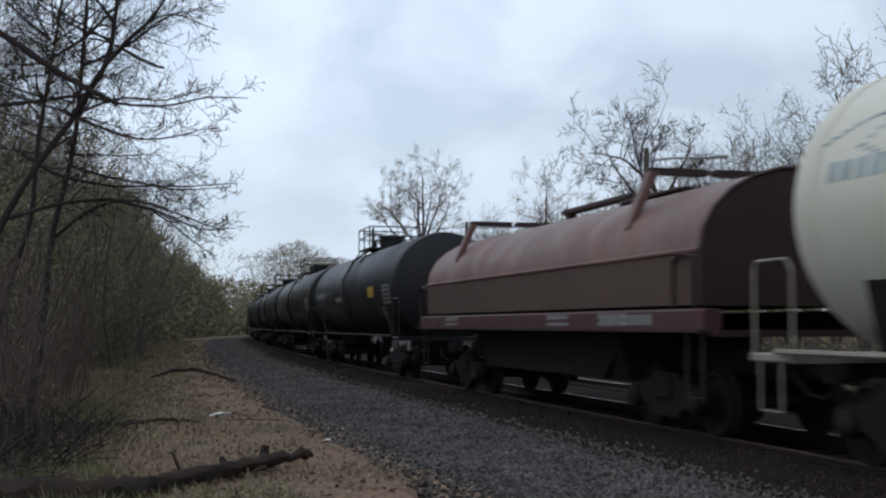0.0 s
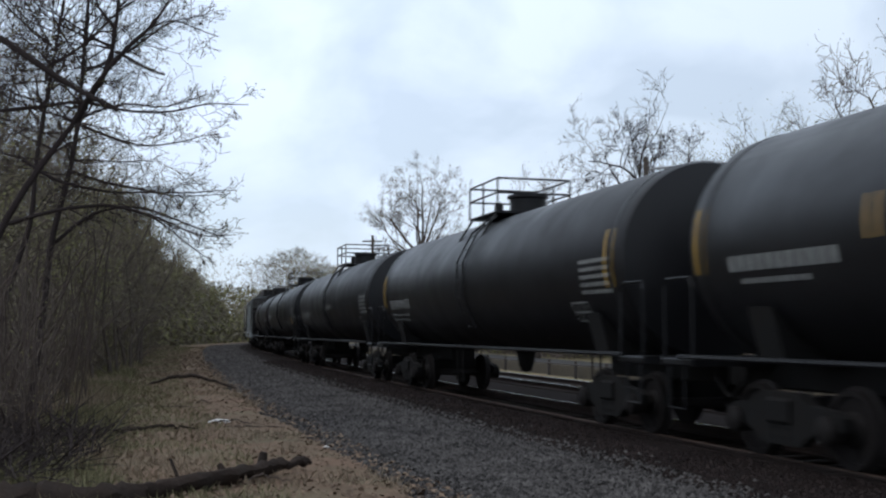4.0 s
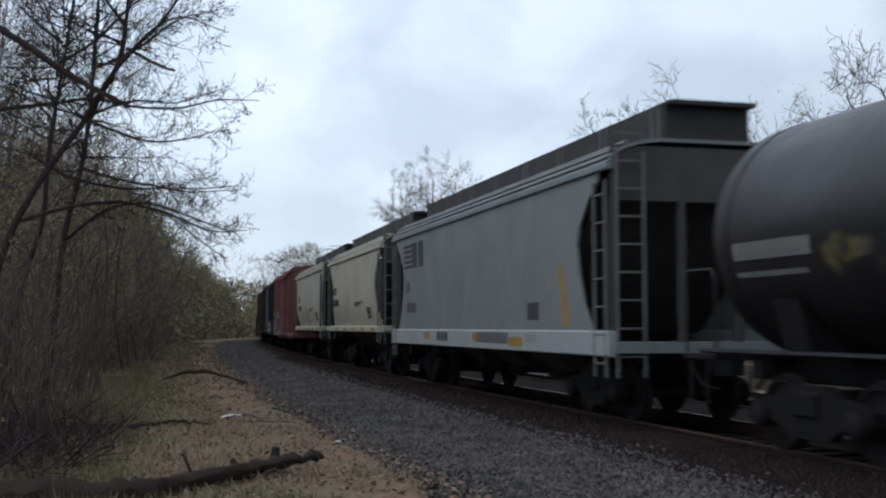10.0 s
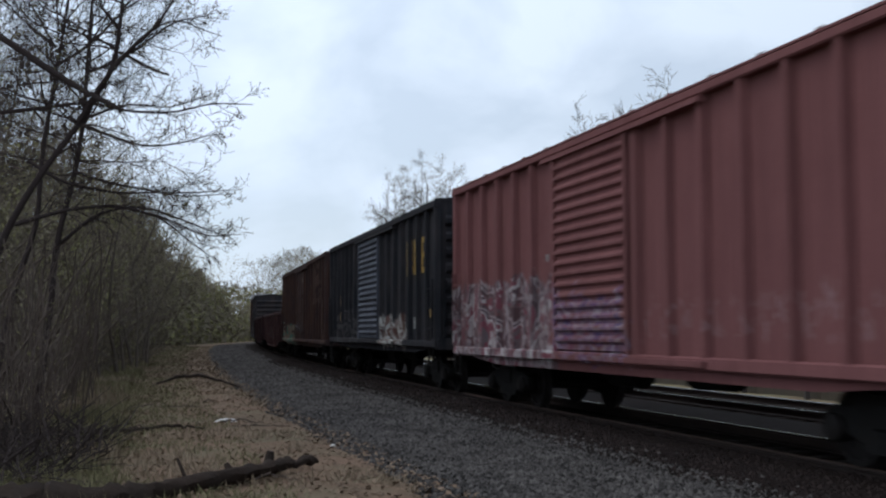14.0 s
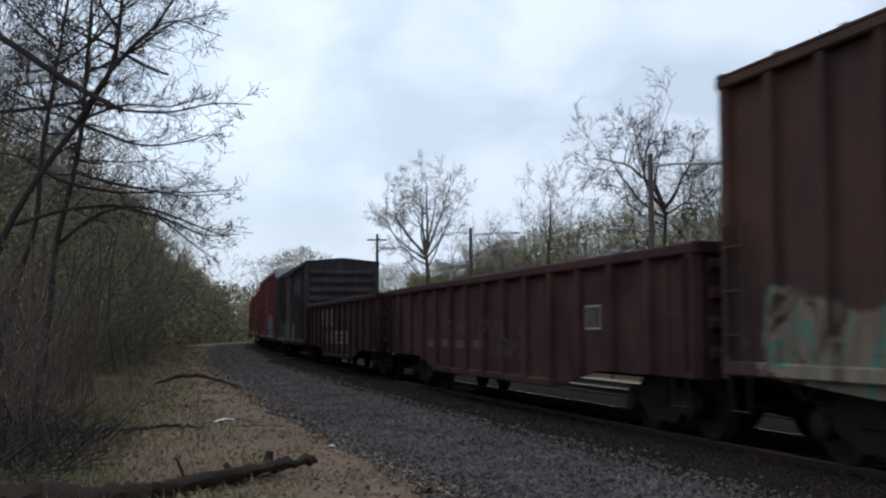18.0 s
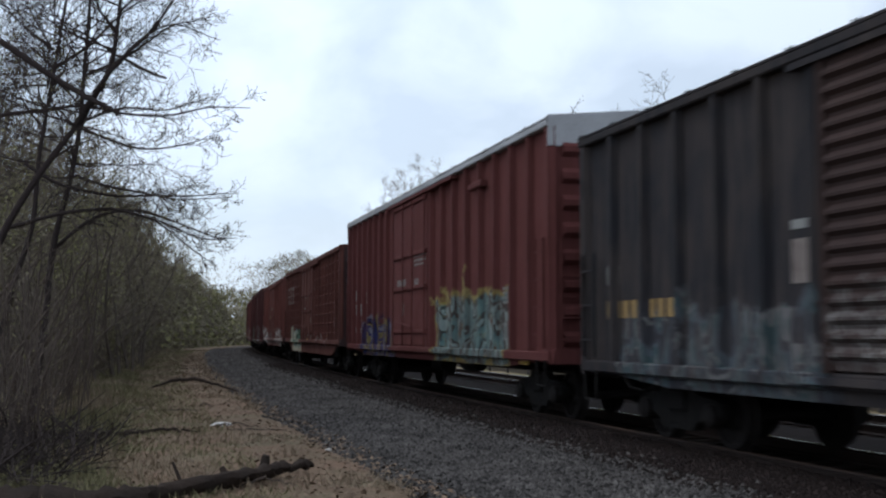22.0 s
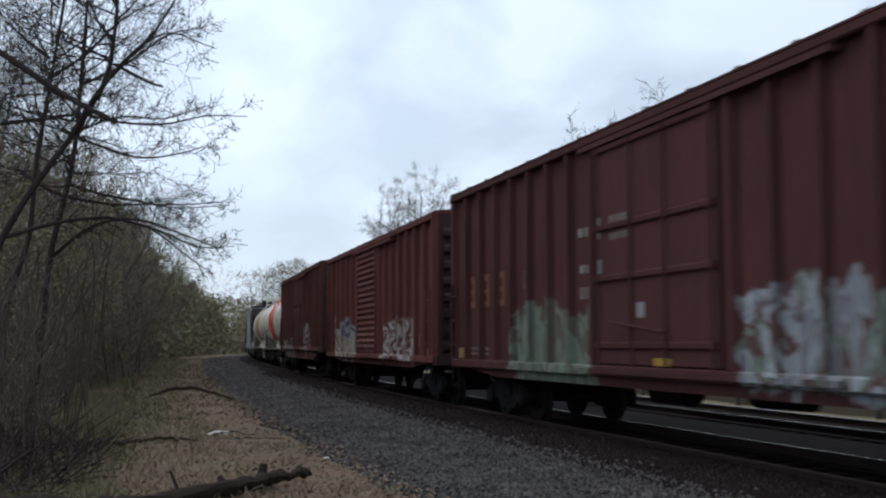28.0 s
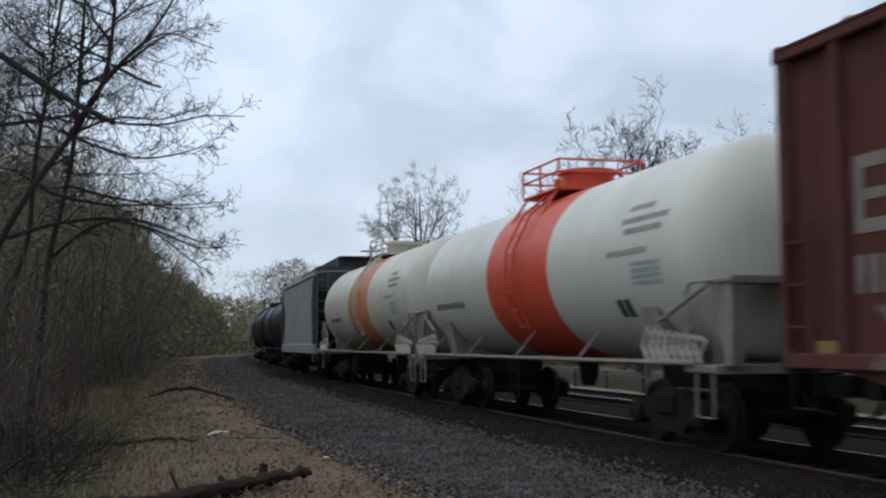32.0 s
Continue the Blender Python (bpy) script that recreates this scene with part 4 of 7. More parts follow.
def hopper(ur, ul, paint, label, eave=4.0, sill_top=1.37, sill_bot=1.0, ridge=4.64, curved=1.0, rise=0.16, marks=(), sill_paint=None, half=1.6, boards=True, square=False, bow=0.0):
    """A covered hopper: slanted ends, three chutes, hatch trough and running boards."""
    car, L, c, uc = wagon("covered_hopper", ur, ul, label)
    h = L / 2
    cut = [(sill_top, 0.75), (1.75, 1.05), (2.2, 1.25), (2.65, 1.33), (2.95, 1.22), (3.3, 0.85), (eave - 0.2, 0.5), (eave, 0.42)]
    if square:
        cut = [(sill_top, 0.95), (1.75, 0.8), (2.2, 0.55), (2.65, 0.28), (2.95, 0.14), (3.3, 0.06), (eave - 0.2, 0.04), (eave, 0.04)]
    roofz = eave + rise
    for s in (1, -1):
        out = [(-h + d, z) for z, d in cut] + [(h - d, z) for z, d in reversed(cut)]
        if bow:
            g, m = Geo(), 24
            for i in range(m + 1):
                z = sill_top + (eave - sill_top) * i / m
                d = float(np.interp(z, [q[0] for q in cut], [q[1] for q in cut]))
                y = s * flank(z, half, bow)
                g.v += [(-h + d, y, z), (h - d, y, z), (-h + d, y - s * 0.05, z), (h - d, y - s * 0.05, z)]
                if i:
                    k = 4 * i
                    g.f += [(k - 4, k - 3, k + 1, k), (k - 2, k + 2, k + 3, k - 1), (k - 4, k, k + 2, k - 2), (k - 3, k - 1, k + 3, k + 1)]
            part("side_sheet", g, paint, car, smooth=True)
        else:
            part("side_sheet", Geo().sheet([(x, s * half, z) for x, z in out], (0, -s * 0.05, 0)), paint, car, smooth=False)
        part("side_sill", Geo().soft_box(-h, h, *sorted((s * (half - 0.1 - bow), s * (half + 0.035))), sill_bot, sill_top, 0.02), sill_paint or paint, car)
        part("top_chord", Geo().soft_box(-h + 0.02, h - 0.02, *sorted((s * (half - 0.06), s * (half + 0.05))), eave - 0.06, eave + 0.06, 0.02), paint, car)
        prof = [(s * half, eave + 0.05)] + [(s * (half - 0.95 * (1 - math.cos(a))), eave + 0.05 + (roofz - eave - 0.05) * math.sin(a)) for a in [radians(q) for q in (20, 40, 60, 80, 90)]]
        rf = part("roof_side", Geo().prism(prof + [(y - s * 0.001, z - 0.05) for y, z in reversed(prof)], -h + 0.02, h - 0.02, "x"), paint, car)
        for fz in (0.12, 0.3, 0.5) if curved else ():
            a = radians(90 * fz)
            part("roof_bead", Geo().tube([(-h + 0.05, s * (half - 0.95 * (1 - math.cos(a))), eave + 0.05 + (roofz - eave) * math.sin(a)), (h - 0.05, s * (half - 0.95 * (1 - math.cos(a))), eave + 0.05 + (roofz - eave) * math.sin(a))], 0.03, 6), paint, rf)
        if boards:
            part("running_board", Geo().soft_box(-h + 0.1, h - 0.1, *sorted((s * 0.2, s * 0.66)), ridge, ridge + 0.05, 0.015), M_HATCH, car)
            part("kick_plate", Geo().box(-h + 0.1, h - 0.1, *sorted((s * 0.66, s * 0.68)), roofz - 0.02, ridge + 0.05), M_HATCH, car, "dark edge plate of the roof walk")
        n = int(L / 2.0)
        for i in range(n + 1):
            x = -h + 0.4 + (L - 0.8) * i / n
            for dx in (-0.11, 0.11):
                part("roof_strap", Geo().box(x + dx - 0.03, x + dx + 0.03, *sorted((s * 0.682, s * 0.7)), roofz - 0.03, ridge + 0.05), M_HATCH_L, car)
    for s in (1, -1) if boards else ():
        part("end_walk", Geo().soft_box(*sorted((s * (h - 0.55), s * (h + 0.12))), -0.69, 0.69, ridge - 0.01, ridge + 0.055, 0.015), M_HATCH, car)
        part("walk_end_plate", Geo().box(*sorted((s * (h - 0.12), s * (h - 0.08))), -0.66, 0.66, roofz - 0.02, ridge - 0.012), M_HATCH, car)
    part("hatch_cover", Geo().soft_box(-h + 0.6, h - 0.6, -0.42, 0.42, roofz - 0.03, roofz + 0.16, 0.05), M_HATCH, car, "long trough hatch cover")
    part("roof_top", Geo().box(-h + 0.03, h - 0.03, -0.66, 0.66, roofz - 0.05, roofz + 0.0), paint, car)
    for s in (1, -1):
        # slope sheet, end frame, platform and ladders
        # slope sheet, panel and posts are coloured dark for the recess's shade
        part("slope_sheet", Geo().sheet([(s * (h - 0.1), half - 0.06, eave - 0.1), (s * (h - 0.1), -half + 0.06, eave - 0.1), (s * (h - 3.4), -half + 0.06 + bow, 1.35), (s * (h - 3.4), half - 0.06 - bow, 1.35)], (-s * 0.05, 0, -0.03)), M_ENDSHADE, car)
        part("end_panel", Geo().box(*sorted((s * (h - 0.12), s * (h - 0.06))), -half + 0.05, half - 0.05, eave - 0.5, eave + 0.3), M_ENDSHADE, car)
        part("end_platform", Geo().soft_box(*sorted((s * (h - 1.1), s * (h + 0.1))), -half + 0.02, half - 0.02, sill_bot + 0.05, sill_bot + 0.2, 0.02), paint, car)
        for yy in (half - 0.08, 0.45, -0.45, -half + 0.08):
            part("end_post", Geo().box(*sorted((s * (h - 0.14), s * (h - 0.05))), yy - 0.05, yy + 0.05, sill_bot + 0.2, eave - 0.45), M_ENDSHADE, car)
        g = Geo()
        for yy in (half - 0.5, half - 0.08):
            g.box(*sorted((s * (h + 0.02), s * (h + 0.06))), yy - 0.02, yy + 0.02, sill_bot - 0.3, eave + 0.2)
        lad = part("end_ladder", g, M_HATCH_L, car)
        for i in range(9):
            z = sill_bot + i * 0.4
            part("rung", Geo().box(*sorted((s * (h + 0.03), s * (h + 0.055))), half - 0.5, half - 0.08, z - 0.014, z + 0.014), M_HATCH_L, lad)
        for sy in (1, -1):
            ladder(car, s * (h - 0.35), sy * half if sy > 0 else -half - 0.04, sill_bot - 0.3, eave - 0.2, M_HATCH_L)
    for x in (-(h - 3.4) * 0.62, 0, (h - 3.4) * 0.62):
        w = (h - 3.4) * 0.3
        g = Geo()
        k = len(g.v)
        for z, f, yy in ((1.4, 1.0, half - 0.12), (0.62, 0.45, 0.5)):
            g.v += [(x - w * f, -yy, z), (x + w * f, -yy, z), (x + w * f, yy, z), (x - w * f, yy, z)]
        g.f += [(0, 1, 5, 4), (1, 2, 6, 5), (2, 3, 7, 6), (3, 0, 4, 7), (3, 2, 1, 0), (4, 5, 6, 7)]
        ch = part("discharge_chute", g, M_CHUTE, car)
        part("outlet_gate", Geo().soft_box(x - 0.45, x + 0.45, -0.6, 0.6, 0.5, 0.62, 0.02), M_UNDER, ch)
    for x, z, rows, m in marks:
        bars(car, x, z, rows, m, half + (0.037 if z < sill_top else 0.002))
    running_gear(car, L, c, uc)
    return car, h


def gondola(ur, ul, paint, label, posts=14, top=2.46, end_z=0.84, belly=0.55, marks=(), half=1.6):
    car, L, c, uc = wagon("gondola", ur, ul, label)
    h = L / 2
    face = half - 0.09
    out = [(-h, end_z), (-h + 3.2, end_z), (-h + 4.8, belly), (h - 4.8, belly), (h - 3.2, end_z), (h, end_z), (h, top), (-h, top)]
    for s in (1, -1):
        part("side_panel", Geo().prism(out, *sorted((s * face, s * (face - 0.05)))), paint, car)
        part("top_chord", Geo().soft_box(-h, h, *sorted((s * (face - 0.08), s * (half + 0.01))), top - 0.12, top + 0.04, 0.03), paint, car)
        for i in range(posts + 1):
            x = -h + 0.12 + (L - 0.24) * i / posts
            d = h - abs(x)
            zb = end_z if d < 3.2 else belly if d > 4.8 else end_z + (belly - end_z) * (d - 3.2) / 1.6
            part("side_post", Geo().prism([(x - 0.13, s * (face - 0.01)), (x - 0.08, s * half), (x + 0.08, s * half), (x + 0.13, s * (face - 0.01))], zb + 0.02, top - 0.1, "z"), paint, car)
        for x in (-h + 0.4, h - 0.4):
            ladder(car, x, s * (half + 0.01) if s > 0 else s * (half + 0.05), end_z + 0.1, top - 0.15, paint)
            part("step", Geo().tube([(x - 0.2, s * half, end_z), (x - 0.2, s * half, 0.5), (x + 0.2, s * half, 0.5), (x + 0.2, s * half, end_z)], 0.018, 5), M_UNDER, car)
        part("bottom_angle", Geo().soft_box(-h + 4.8, h - 4.8, *sorted((s * (face - 0.02), s * (half - 0.02))), belly - 0.03, belly + 0.1, 0.02), paint, car)
    for s in (1, -1):
        part("end_wall", Geo().box(*sorted((s * (h - 0.02), s * (h - 0.08))), -half + 0.05, half - 0.05, end_z, top), paint, car)
        for i in range(4):
            z = end_z + 0.3 + i * 0.36
            part("end_rib", Geo().prism([(s * (h - 0.03), z - 0.1), (s * (h + 0.08), z - 0.04), (s * (h + 0.08), z + 0.04), (s * (h - 0.03), z + 0.1)], -half + 0.2, half - 0.2, "y"), paint, car)
        part("end_chord", Geo().soft_box(*sorted((s * (h - 0.12), s * (h + 0.06))), -half + 0.02, half - 0.02, top - 0.1, top + 0.03, 0.02), paint, car)
    part("floor", Geo().box(-h + 0.1, h - 0.1, -face + 0.06, face - 0.06, 0.92, 1.02), M_UNDER, car)
    for x, z, rows, m in marks:
        bars(car, x, z, rows, m, face + 0.004)
    running_gear(car, L, c, uc)
    return car


def coil_car(ur, ul, label):
    car, L, c, uc = wagon("coil_car", ur, ul, label)
    h = L / 2
    prof = [(-1.46, 1.66), (-1.46, 2.33)] + [(-1.46 * math.cos(a), 2.33 + 1.05 * math.sin(a)) for a in [radians(q) for q in (15, 30, 45, 60, 75, 90, 105, 120, 135, 150, 165)]] + [(1.46, 2.33), (1.46, 1.66)]
    arc = prof[1:-1]
    part("hood", Geo().prism(arc, -h + 0.25, h - 0.25, "x"), M_COIL_TOP, car, "faded red-brown rounded coil hood", smooth=True)
    for s in (1, -1):
        part("hood_side", Geo().soft_box(-h + 0.25, h - 0.25, *sorted((s * 1.4, s * 1.475)), 1.66, 2.33, 0.01), M_COIL_SIDE, car, "tan-brown lower hood wall")
        part("hood_rim", Geo().soft_box(-h + 0.22, h - 0.22, *sorted((s * 1.44, s * 1.5)), 2.3, 2.36, 0.015), M_COIL_TOP, car)
        part("side_sill", Geo().soft_box(-h, h, *sorted((s * 1.3, s * 1.54)), 1.34, 1.62, 0.03), M_COIL_SILL, car)
        part("lower_flange", Geo().box(-h, h, *sorted((s * 1.36, s * 1.6)), 1.33, 1.37), M_COIL_END, car)
        for x in (-h + 0.3, h - 0.3):
            part("end_handrail", Geo().tube([(x, s * 1.5, 1.35), (x, s * 1.52, 2.25), (x + 0.3, s * 1.52, 2.3), (x + 0.55, s * 1.5, 2.2), (x + 0.55, s * 1.5, 1.35)], 0.025, 6), M_COIL_END, car)
            part("step", Geo().tube([(x - 0.2, s * 1.5, 1.35), (x - 0.2, s * 1.5, 0.55), (x + 0.2, s * 1.5, 0.55), (x + 0.2, s * 1.5, 1.35)], 0.02, 5), M_COIL_END, car)
        for x in (-4.1, 4.6):
            part("lift_bracket", Geo().prism([(s * 1.2, 2.84), (s * 1.34, 2.78), (s * 0.98, 3.6), (s * 0.84, 3.6)], x - 0.1, x + 0.1, "x"), M_COIL_TOP, car, "slanted lifting bracket on the hood")
            part("lift_arm", Geo().soft_box(x - 0.09, x + 0.09, *sorted((s * 0.05, s * 0.98)), 3.56, 3.66, 0.02), M_COIL_END, car)
        for q in (-1.5, -3.6, 4.6):
            bars(car, q, 1.58, [(8, 0.07, 0.12), (8, 0.05, 0.12)], M_STENCIL, 1.541 if s > 0 else -1.545)
        # near-black colour here stands in for the undershadow below the sill
        part("belly_side", Geo().prism([(-h + 3.1, 1.34), (h - 3.1, 1.34), (h - 3.9, 0.62), (-h + 3.9, 0.62)], *sorted((s * 1.05, s * 1.12))), M_UNDER, car)
    for s in (1, -1):
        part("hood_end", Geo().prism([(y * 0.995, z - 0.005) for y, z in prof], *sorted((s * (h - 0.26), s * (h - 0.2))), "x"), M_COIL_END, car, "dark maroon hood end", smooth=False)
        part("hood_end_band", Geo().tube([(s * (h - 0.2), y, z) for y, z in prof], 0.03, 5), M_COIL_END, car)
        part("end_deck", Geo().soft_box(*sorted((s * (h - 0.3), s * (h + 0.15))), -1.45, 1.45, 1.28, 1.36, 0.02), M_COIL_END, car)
    part("stencil", joined(*[Geo().box(-5.3 + 0.17 * q, -5.2 + 0.17 * q, 1.541, 1.545, 1.42, 1.56) for q in range(10)]), M_STENCIL, car)["kind"] = "stuff"
    part("lifting_beam", Geo().soft_box(-1.5, 1.5, -0.09, 0.09, 3.52, 3.62, 0.02), M_COIL_END, car)
    part("lifting_post", Geo().soft_box(-1.3, -1.15, -0.08, 0.08, 3.35, 3.53, 0.02), M_COIL_END, car)
    part("lifting_post", Geo().soft_box(1.15, 1.3, -0.08, 0.08, 3.35, 3.53, 0.02), M_COIL_END, car)
    part("top_walk", Geo().soft_box(-h * 0.55, -1.6, -0.25, 0.25, 3.42, 3.47, 0.01), M_COIL_END, car)
    # belly coloured near black, with its undershadow painted in
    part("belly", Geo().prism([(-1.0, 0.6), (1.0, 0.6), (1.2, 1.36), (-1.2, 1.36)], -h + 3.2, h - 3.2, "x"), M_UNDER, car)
    running_gear(car, L, c, uc)
    return car


def build_train():
    S, Y, D = M_STENCIL, M_YELLOW, M_DARKMARK
    tank_car(-201.0, -183.3, M_CREAM, "cream tank car with bare end frames on the track", top=4.1, R=1.5, frame_paint=M_FRAME, marks=[(7.4, 8, 5, 8, 0.22)], boxed=False, mark_paint=M_BLUEMARK,
             inset=1.15, stripes=[(7.5 - 0.14 * k, 0.14, 24 + 9 * math.sin(k * 0.25), 25.4 + 9 * math.sin(k * 0.25), M_BLUEMARK) for k in range(8)] + [(6.9 - 0.1 * k, 0.1, 20 + 3.0 * k, 21.6 + 3.0 * k, M_BLUEMARK) for k in range(4)] + [(6.9 - 0.12 * k, 0.12, 20 - 1.8 * k, 21.2 - 1.8 * k, M_BLUEMARK) for k in range(5)])
    coil_car(-182.4, -169.0, "red-brown coil car with a rounded steel hood")
    names = "black tank car with white stencils"
    tank_car(-166.1, -149.5, M_BLACK_B, names + " and a yellow mark", marks=[(6.7, -4, 11, 8, 0.19), (2.1, -12, 7, 7, 0.17), (6.5, -14, 10, 2, 0.16), (4.3, -3, 3, 6, 0.14)], px=(-0.8, 1.2), stripes=[(-4.85, 0.95, -10, 2, Y), (4.05, 0.1, -8, 6, surface("rust_run", (0.1, 0.035, 0.02))), (0.6, 0.25, -14, 4, surface("rust_run", (0.1, 0.035, 0.02)))])
    tank_car(-148.75, -131.2, M_BLACK, names + " and slim yellow stripes", marks=[(7.2, -14, 11, 7, 0.19), (7.0, -20, 9, 2.5, 0.15), (-0.6, -26, 5, 3, 0.16), (-2.5, -26, 5, 3, 0.16), (-4.2, -27, 7, 2.5, 0.16), (-4.9, -33, 7, 2.5, 0.16)], px=(-0.6, 1.4),
             stripes=[(x + d, 0.055, -6, 11, M_REFLECT) for x in (4.5, 1.95, -0.95, -4.35) for d in (0, 0.18)] + [(x, 0.09, -18, 20, Y) for x in (-7.6, -7.85)] + [(x, 0.07, -14, 18, Y) for x in (7.9, 7.72)])
    tank_car(-130.6, -113.6, M_BLACK, names + " and slim yellow end stripes", marks=[(7.0, -18, 10, 9, 0.21), (7.1, -26, 12, 2.5, 0.16), (7.1, -31, 11, 2.5, 0.16)], stripes=[(7.72, 0.07, -16, 18, Y), (7.52, 0.07, -16, 18, Y), (-7.3, 0.08, -16, 18, Y), (-7.55, 0.08, -16, 18, Y)])
    tank_car(-112.7, -94.4, M_BLACK_B, names, marks=[(7.5, -19, 5, 10, 0.2), (6.35, -20, 6, 10, 0.2), (7.65, -26, 12, 2.5, 0.16), (7.65, -31, 12, 2.5, 0.16), (0.7, -8, 8, 5, 0.2)])
    tank_car(-93.2, -74.9, M_BLACK, names + " and a dull yellow mark", marks=[(7.6, -12, 5, 9, 0.2), (6.5, -13, 6, 9, 0.2), (7.4, -20, 14, 2.5, 0.15), (7.4, -25, 18, 2.5, 0.15), (-3.4, -30, 5, 9, 0.19)], stripes=[(-6.75, 0.55, -28, -16, M_REFLECT)])
    tank_car(-73.85, -57.5, M_BLACK_C, "black tank car streaked with rust and sprayed tags", marks=[(7.0, -12, 9, 8, 0.17), (7.0, -20, 10, 2.5, 0.14), (-3.85, -24, 6, 2, 0.12), (-3.95, -28, 5, 2, 0.12)], manway=(0.5, 0.6), px=(0.3, 2.3), stripes=[(-7.3, 0.14, -14, 8, surface("rust_smear", (0.13, 0.05, 0.025))), (-3.6, 0.2, -10, 4, surface("rust_scab", (0.07, 0.03, 0.02)))])
    c, h = hopper(-55.6, -40.9, M_NS, "weathered blue-grey covered hopper with slanted ends", eave=3.74, rise=0.42, ridge=4.66, sill_paint=M_NS_SILL, marks=[(3.7, 1.31, [(1, 0.16, 0.9)], M_REFLECT), (2.45, 1.32, [(6, 0.2, 0.16)], D), (-0.4, 1.31, [(1, 0.16, 0.8)], M_REFLECT), (-0.7, 1.32, [(12, 0.2, 0.17)], D), (-2.75, 1.24, [(1, 0.16, 1.2)], Y), (-3.7, 1.3, [(3, 0.14, 0.2)], M_GREYMARK), (5.7, 2.55, [(2, 0.26, 0.22)], D), (5.6, 2.02, [(5, 0.24, 0.2)], D), (5.4, 1.62, [(6, 0.07, 0.14), (6, 0.07, 0.14)], M_GREYMARK), (-2.2, 2.05, [(6, 0.06, 0.14), (6, 0.06, 0.14), (5, 0.06, 0.14)], M_GREYMARK), (-4.6, 2.2, [(4, 0.06, 0.14), (4, 0.06, 0.14)], M_GREYMARK)])
    part("end_stripe", Geo().prism([(-5.2, 2.4), (-5.45, 2.4), (-5.75, 1.42), (-5.45, 1.42)], 1.602, 1.606), M_REFLECT, c, "worn yellow edge stripe")
    # the maker's sign: slanting dark bars
    for i in range(5):
        z = 3.48 - i * 0.13
        part("sign_bar", Geo().prism([(6.05 - 0.03 * i, z), (4.95 - 0.05 * i, z), (4.92 - 0.05 * i, z - 0.08), (6.02 - 0.03 * i, z - 0.08)], 1.602, 1.606), D, c)
    for a in (5.1, 4.45):
        part("sign_block", Geo().prism([(a, 3.5), (a - 0.5, 3.5), (a - 0.56, 2.88), (a - 0.06, 2.88)], 1.602, 1.606), D, c)
    part("data_panel", Geo().box(-4.3, -3.7, 1.602, 1.606, 1.54, 1.84), D, c, "small dark data panel")
    for ur, ul, m, lab, rows in ((-39.4, -28.4, M_BEIGE, "beige covered hopper with dark tags and a roof walk", 6), (-26.6, -15.7, M_BEIGE_B, "cream-grey covered hopper with rounded roof and dark tags", 7)):
        c, h = hopper(ur, ul, m, lab, eave=3.72, sill_top=1.45, sill_bot=1.27, ridge=4.65, curved=1.0, rise=0.42,
                      marks=[((ul - ur) / 2 - 1.4, 2.82, [(4, 0.26, 0.2)], D), ((ul - ur) / 2 - 1.4, 2.4, [(6, 0.24, 0.22)], D), (-0.55, 2.22, [(12, 0.05, 0.14), (9, 0.05, 0.12)], D)], square=m is M_BEIGE_B, bow=0.17)
        part("data_panel", joined(*[Geo().prism([(flank(z, 1.602, 0.17), z), (flank(z + w, 1.602, 0.17), z + w), (flank(z + w, 1.606, 0.17), z + w), (flank(z, 1.606, 0.17), z)], -h + x, -h + x + 0.32, "x") for x in (2.1, 2.45) for z, w in ((1.68, 0.1), (1.8, 0.11), (1.91, 0.11))]), D, c, "small dark data panel")
        for i in range(5):
            part("reflector", Geo().box(-h + 1 + i * 1.8, -h + 1.6 + i * 1.8, 1.636, 1.64, 1.3, 1.4), M_REFLECT, c)
    boxcar(-14.4, 1.05, 4.34, 0.80, M_RB, "faded rose-red boxcar with louvred door and grey sprayed lettering", (-0.95, 1.8), "louvre", (7, 6), end_paint=M_RB, marks=[(2.44, 2.68, [(2, 0.12, 0.2)], S)])
    c11 = boxcar(2.5, 18.3, 4.3, 0.9, M_NAVY, "navy-black boxcar with a blue-grey louvred door", (-1.2, 1.85), "louvre", (7, 7), end_paint=M_NAVY, door_paint=M_NAVYDOOR,
                 marks=[(6.85, 2.6, [(4, 0.3, 0.26)], Y), (6.85, 2.05, [(6, 0.34, 0.26)], Y), (7.45, 1.9, [(1, 0.3, 0.6)], Y), (-5.3, 1.75, [(2, 0.28, 0.3)], S), (-6.9, 1.95, [(1, 0.22, 0.5)], M_REFLECT)])
    big_letters(c11, -4.5, 3.65, 3, 0.66, 0.85, 0.82, M_YELLOW, 1.494)
    boxcar(19.5, 37.9, 4.28, 0.78, M_RUSTBOX, "rust-blistered dark brown boxcar with green and tan spray paint", (-1.3, 1.55), "plug", (8, 8), marks=[(-6.0, 1.72, [(2, 0.3, 0.28)], M_FADED), (2.4, 2.6, [(3, 0.12, 0.2)], M_FADED), (-1.0, 3.7, [(2, 0.14, 0.18)], M_FADED)])
    c14 = gondola(38.5, 55.8, M_GOND, "dark maroon gondola with faint white tags", 14)
    c15 = gondola(57.2, 73.0, M_GOND_B, "maroon gondola with large faded white letters", 13)
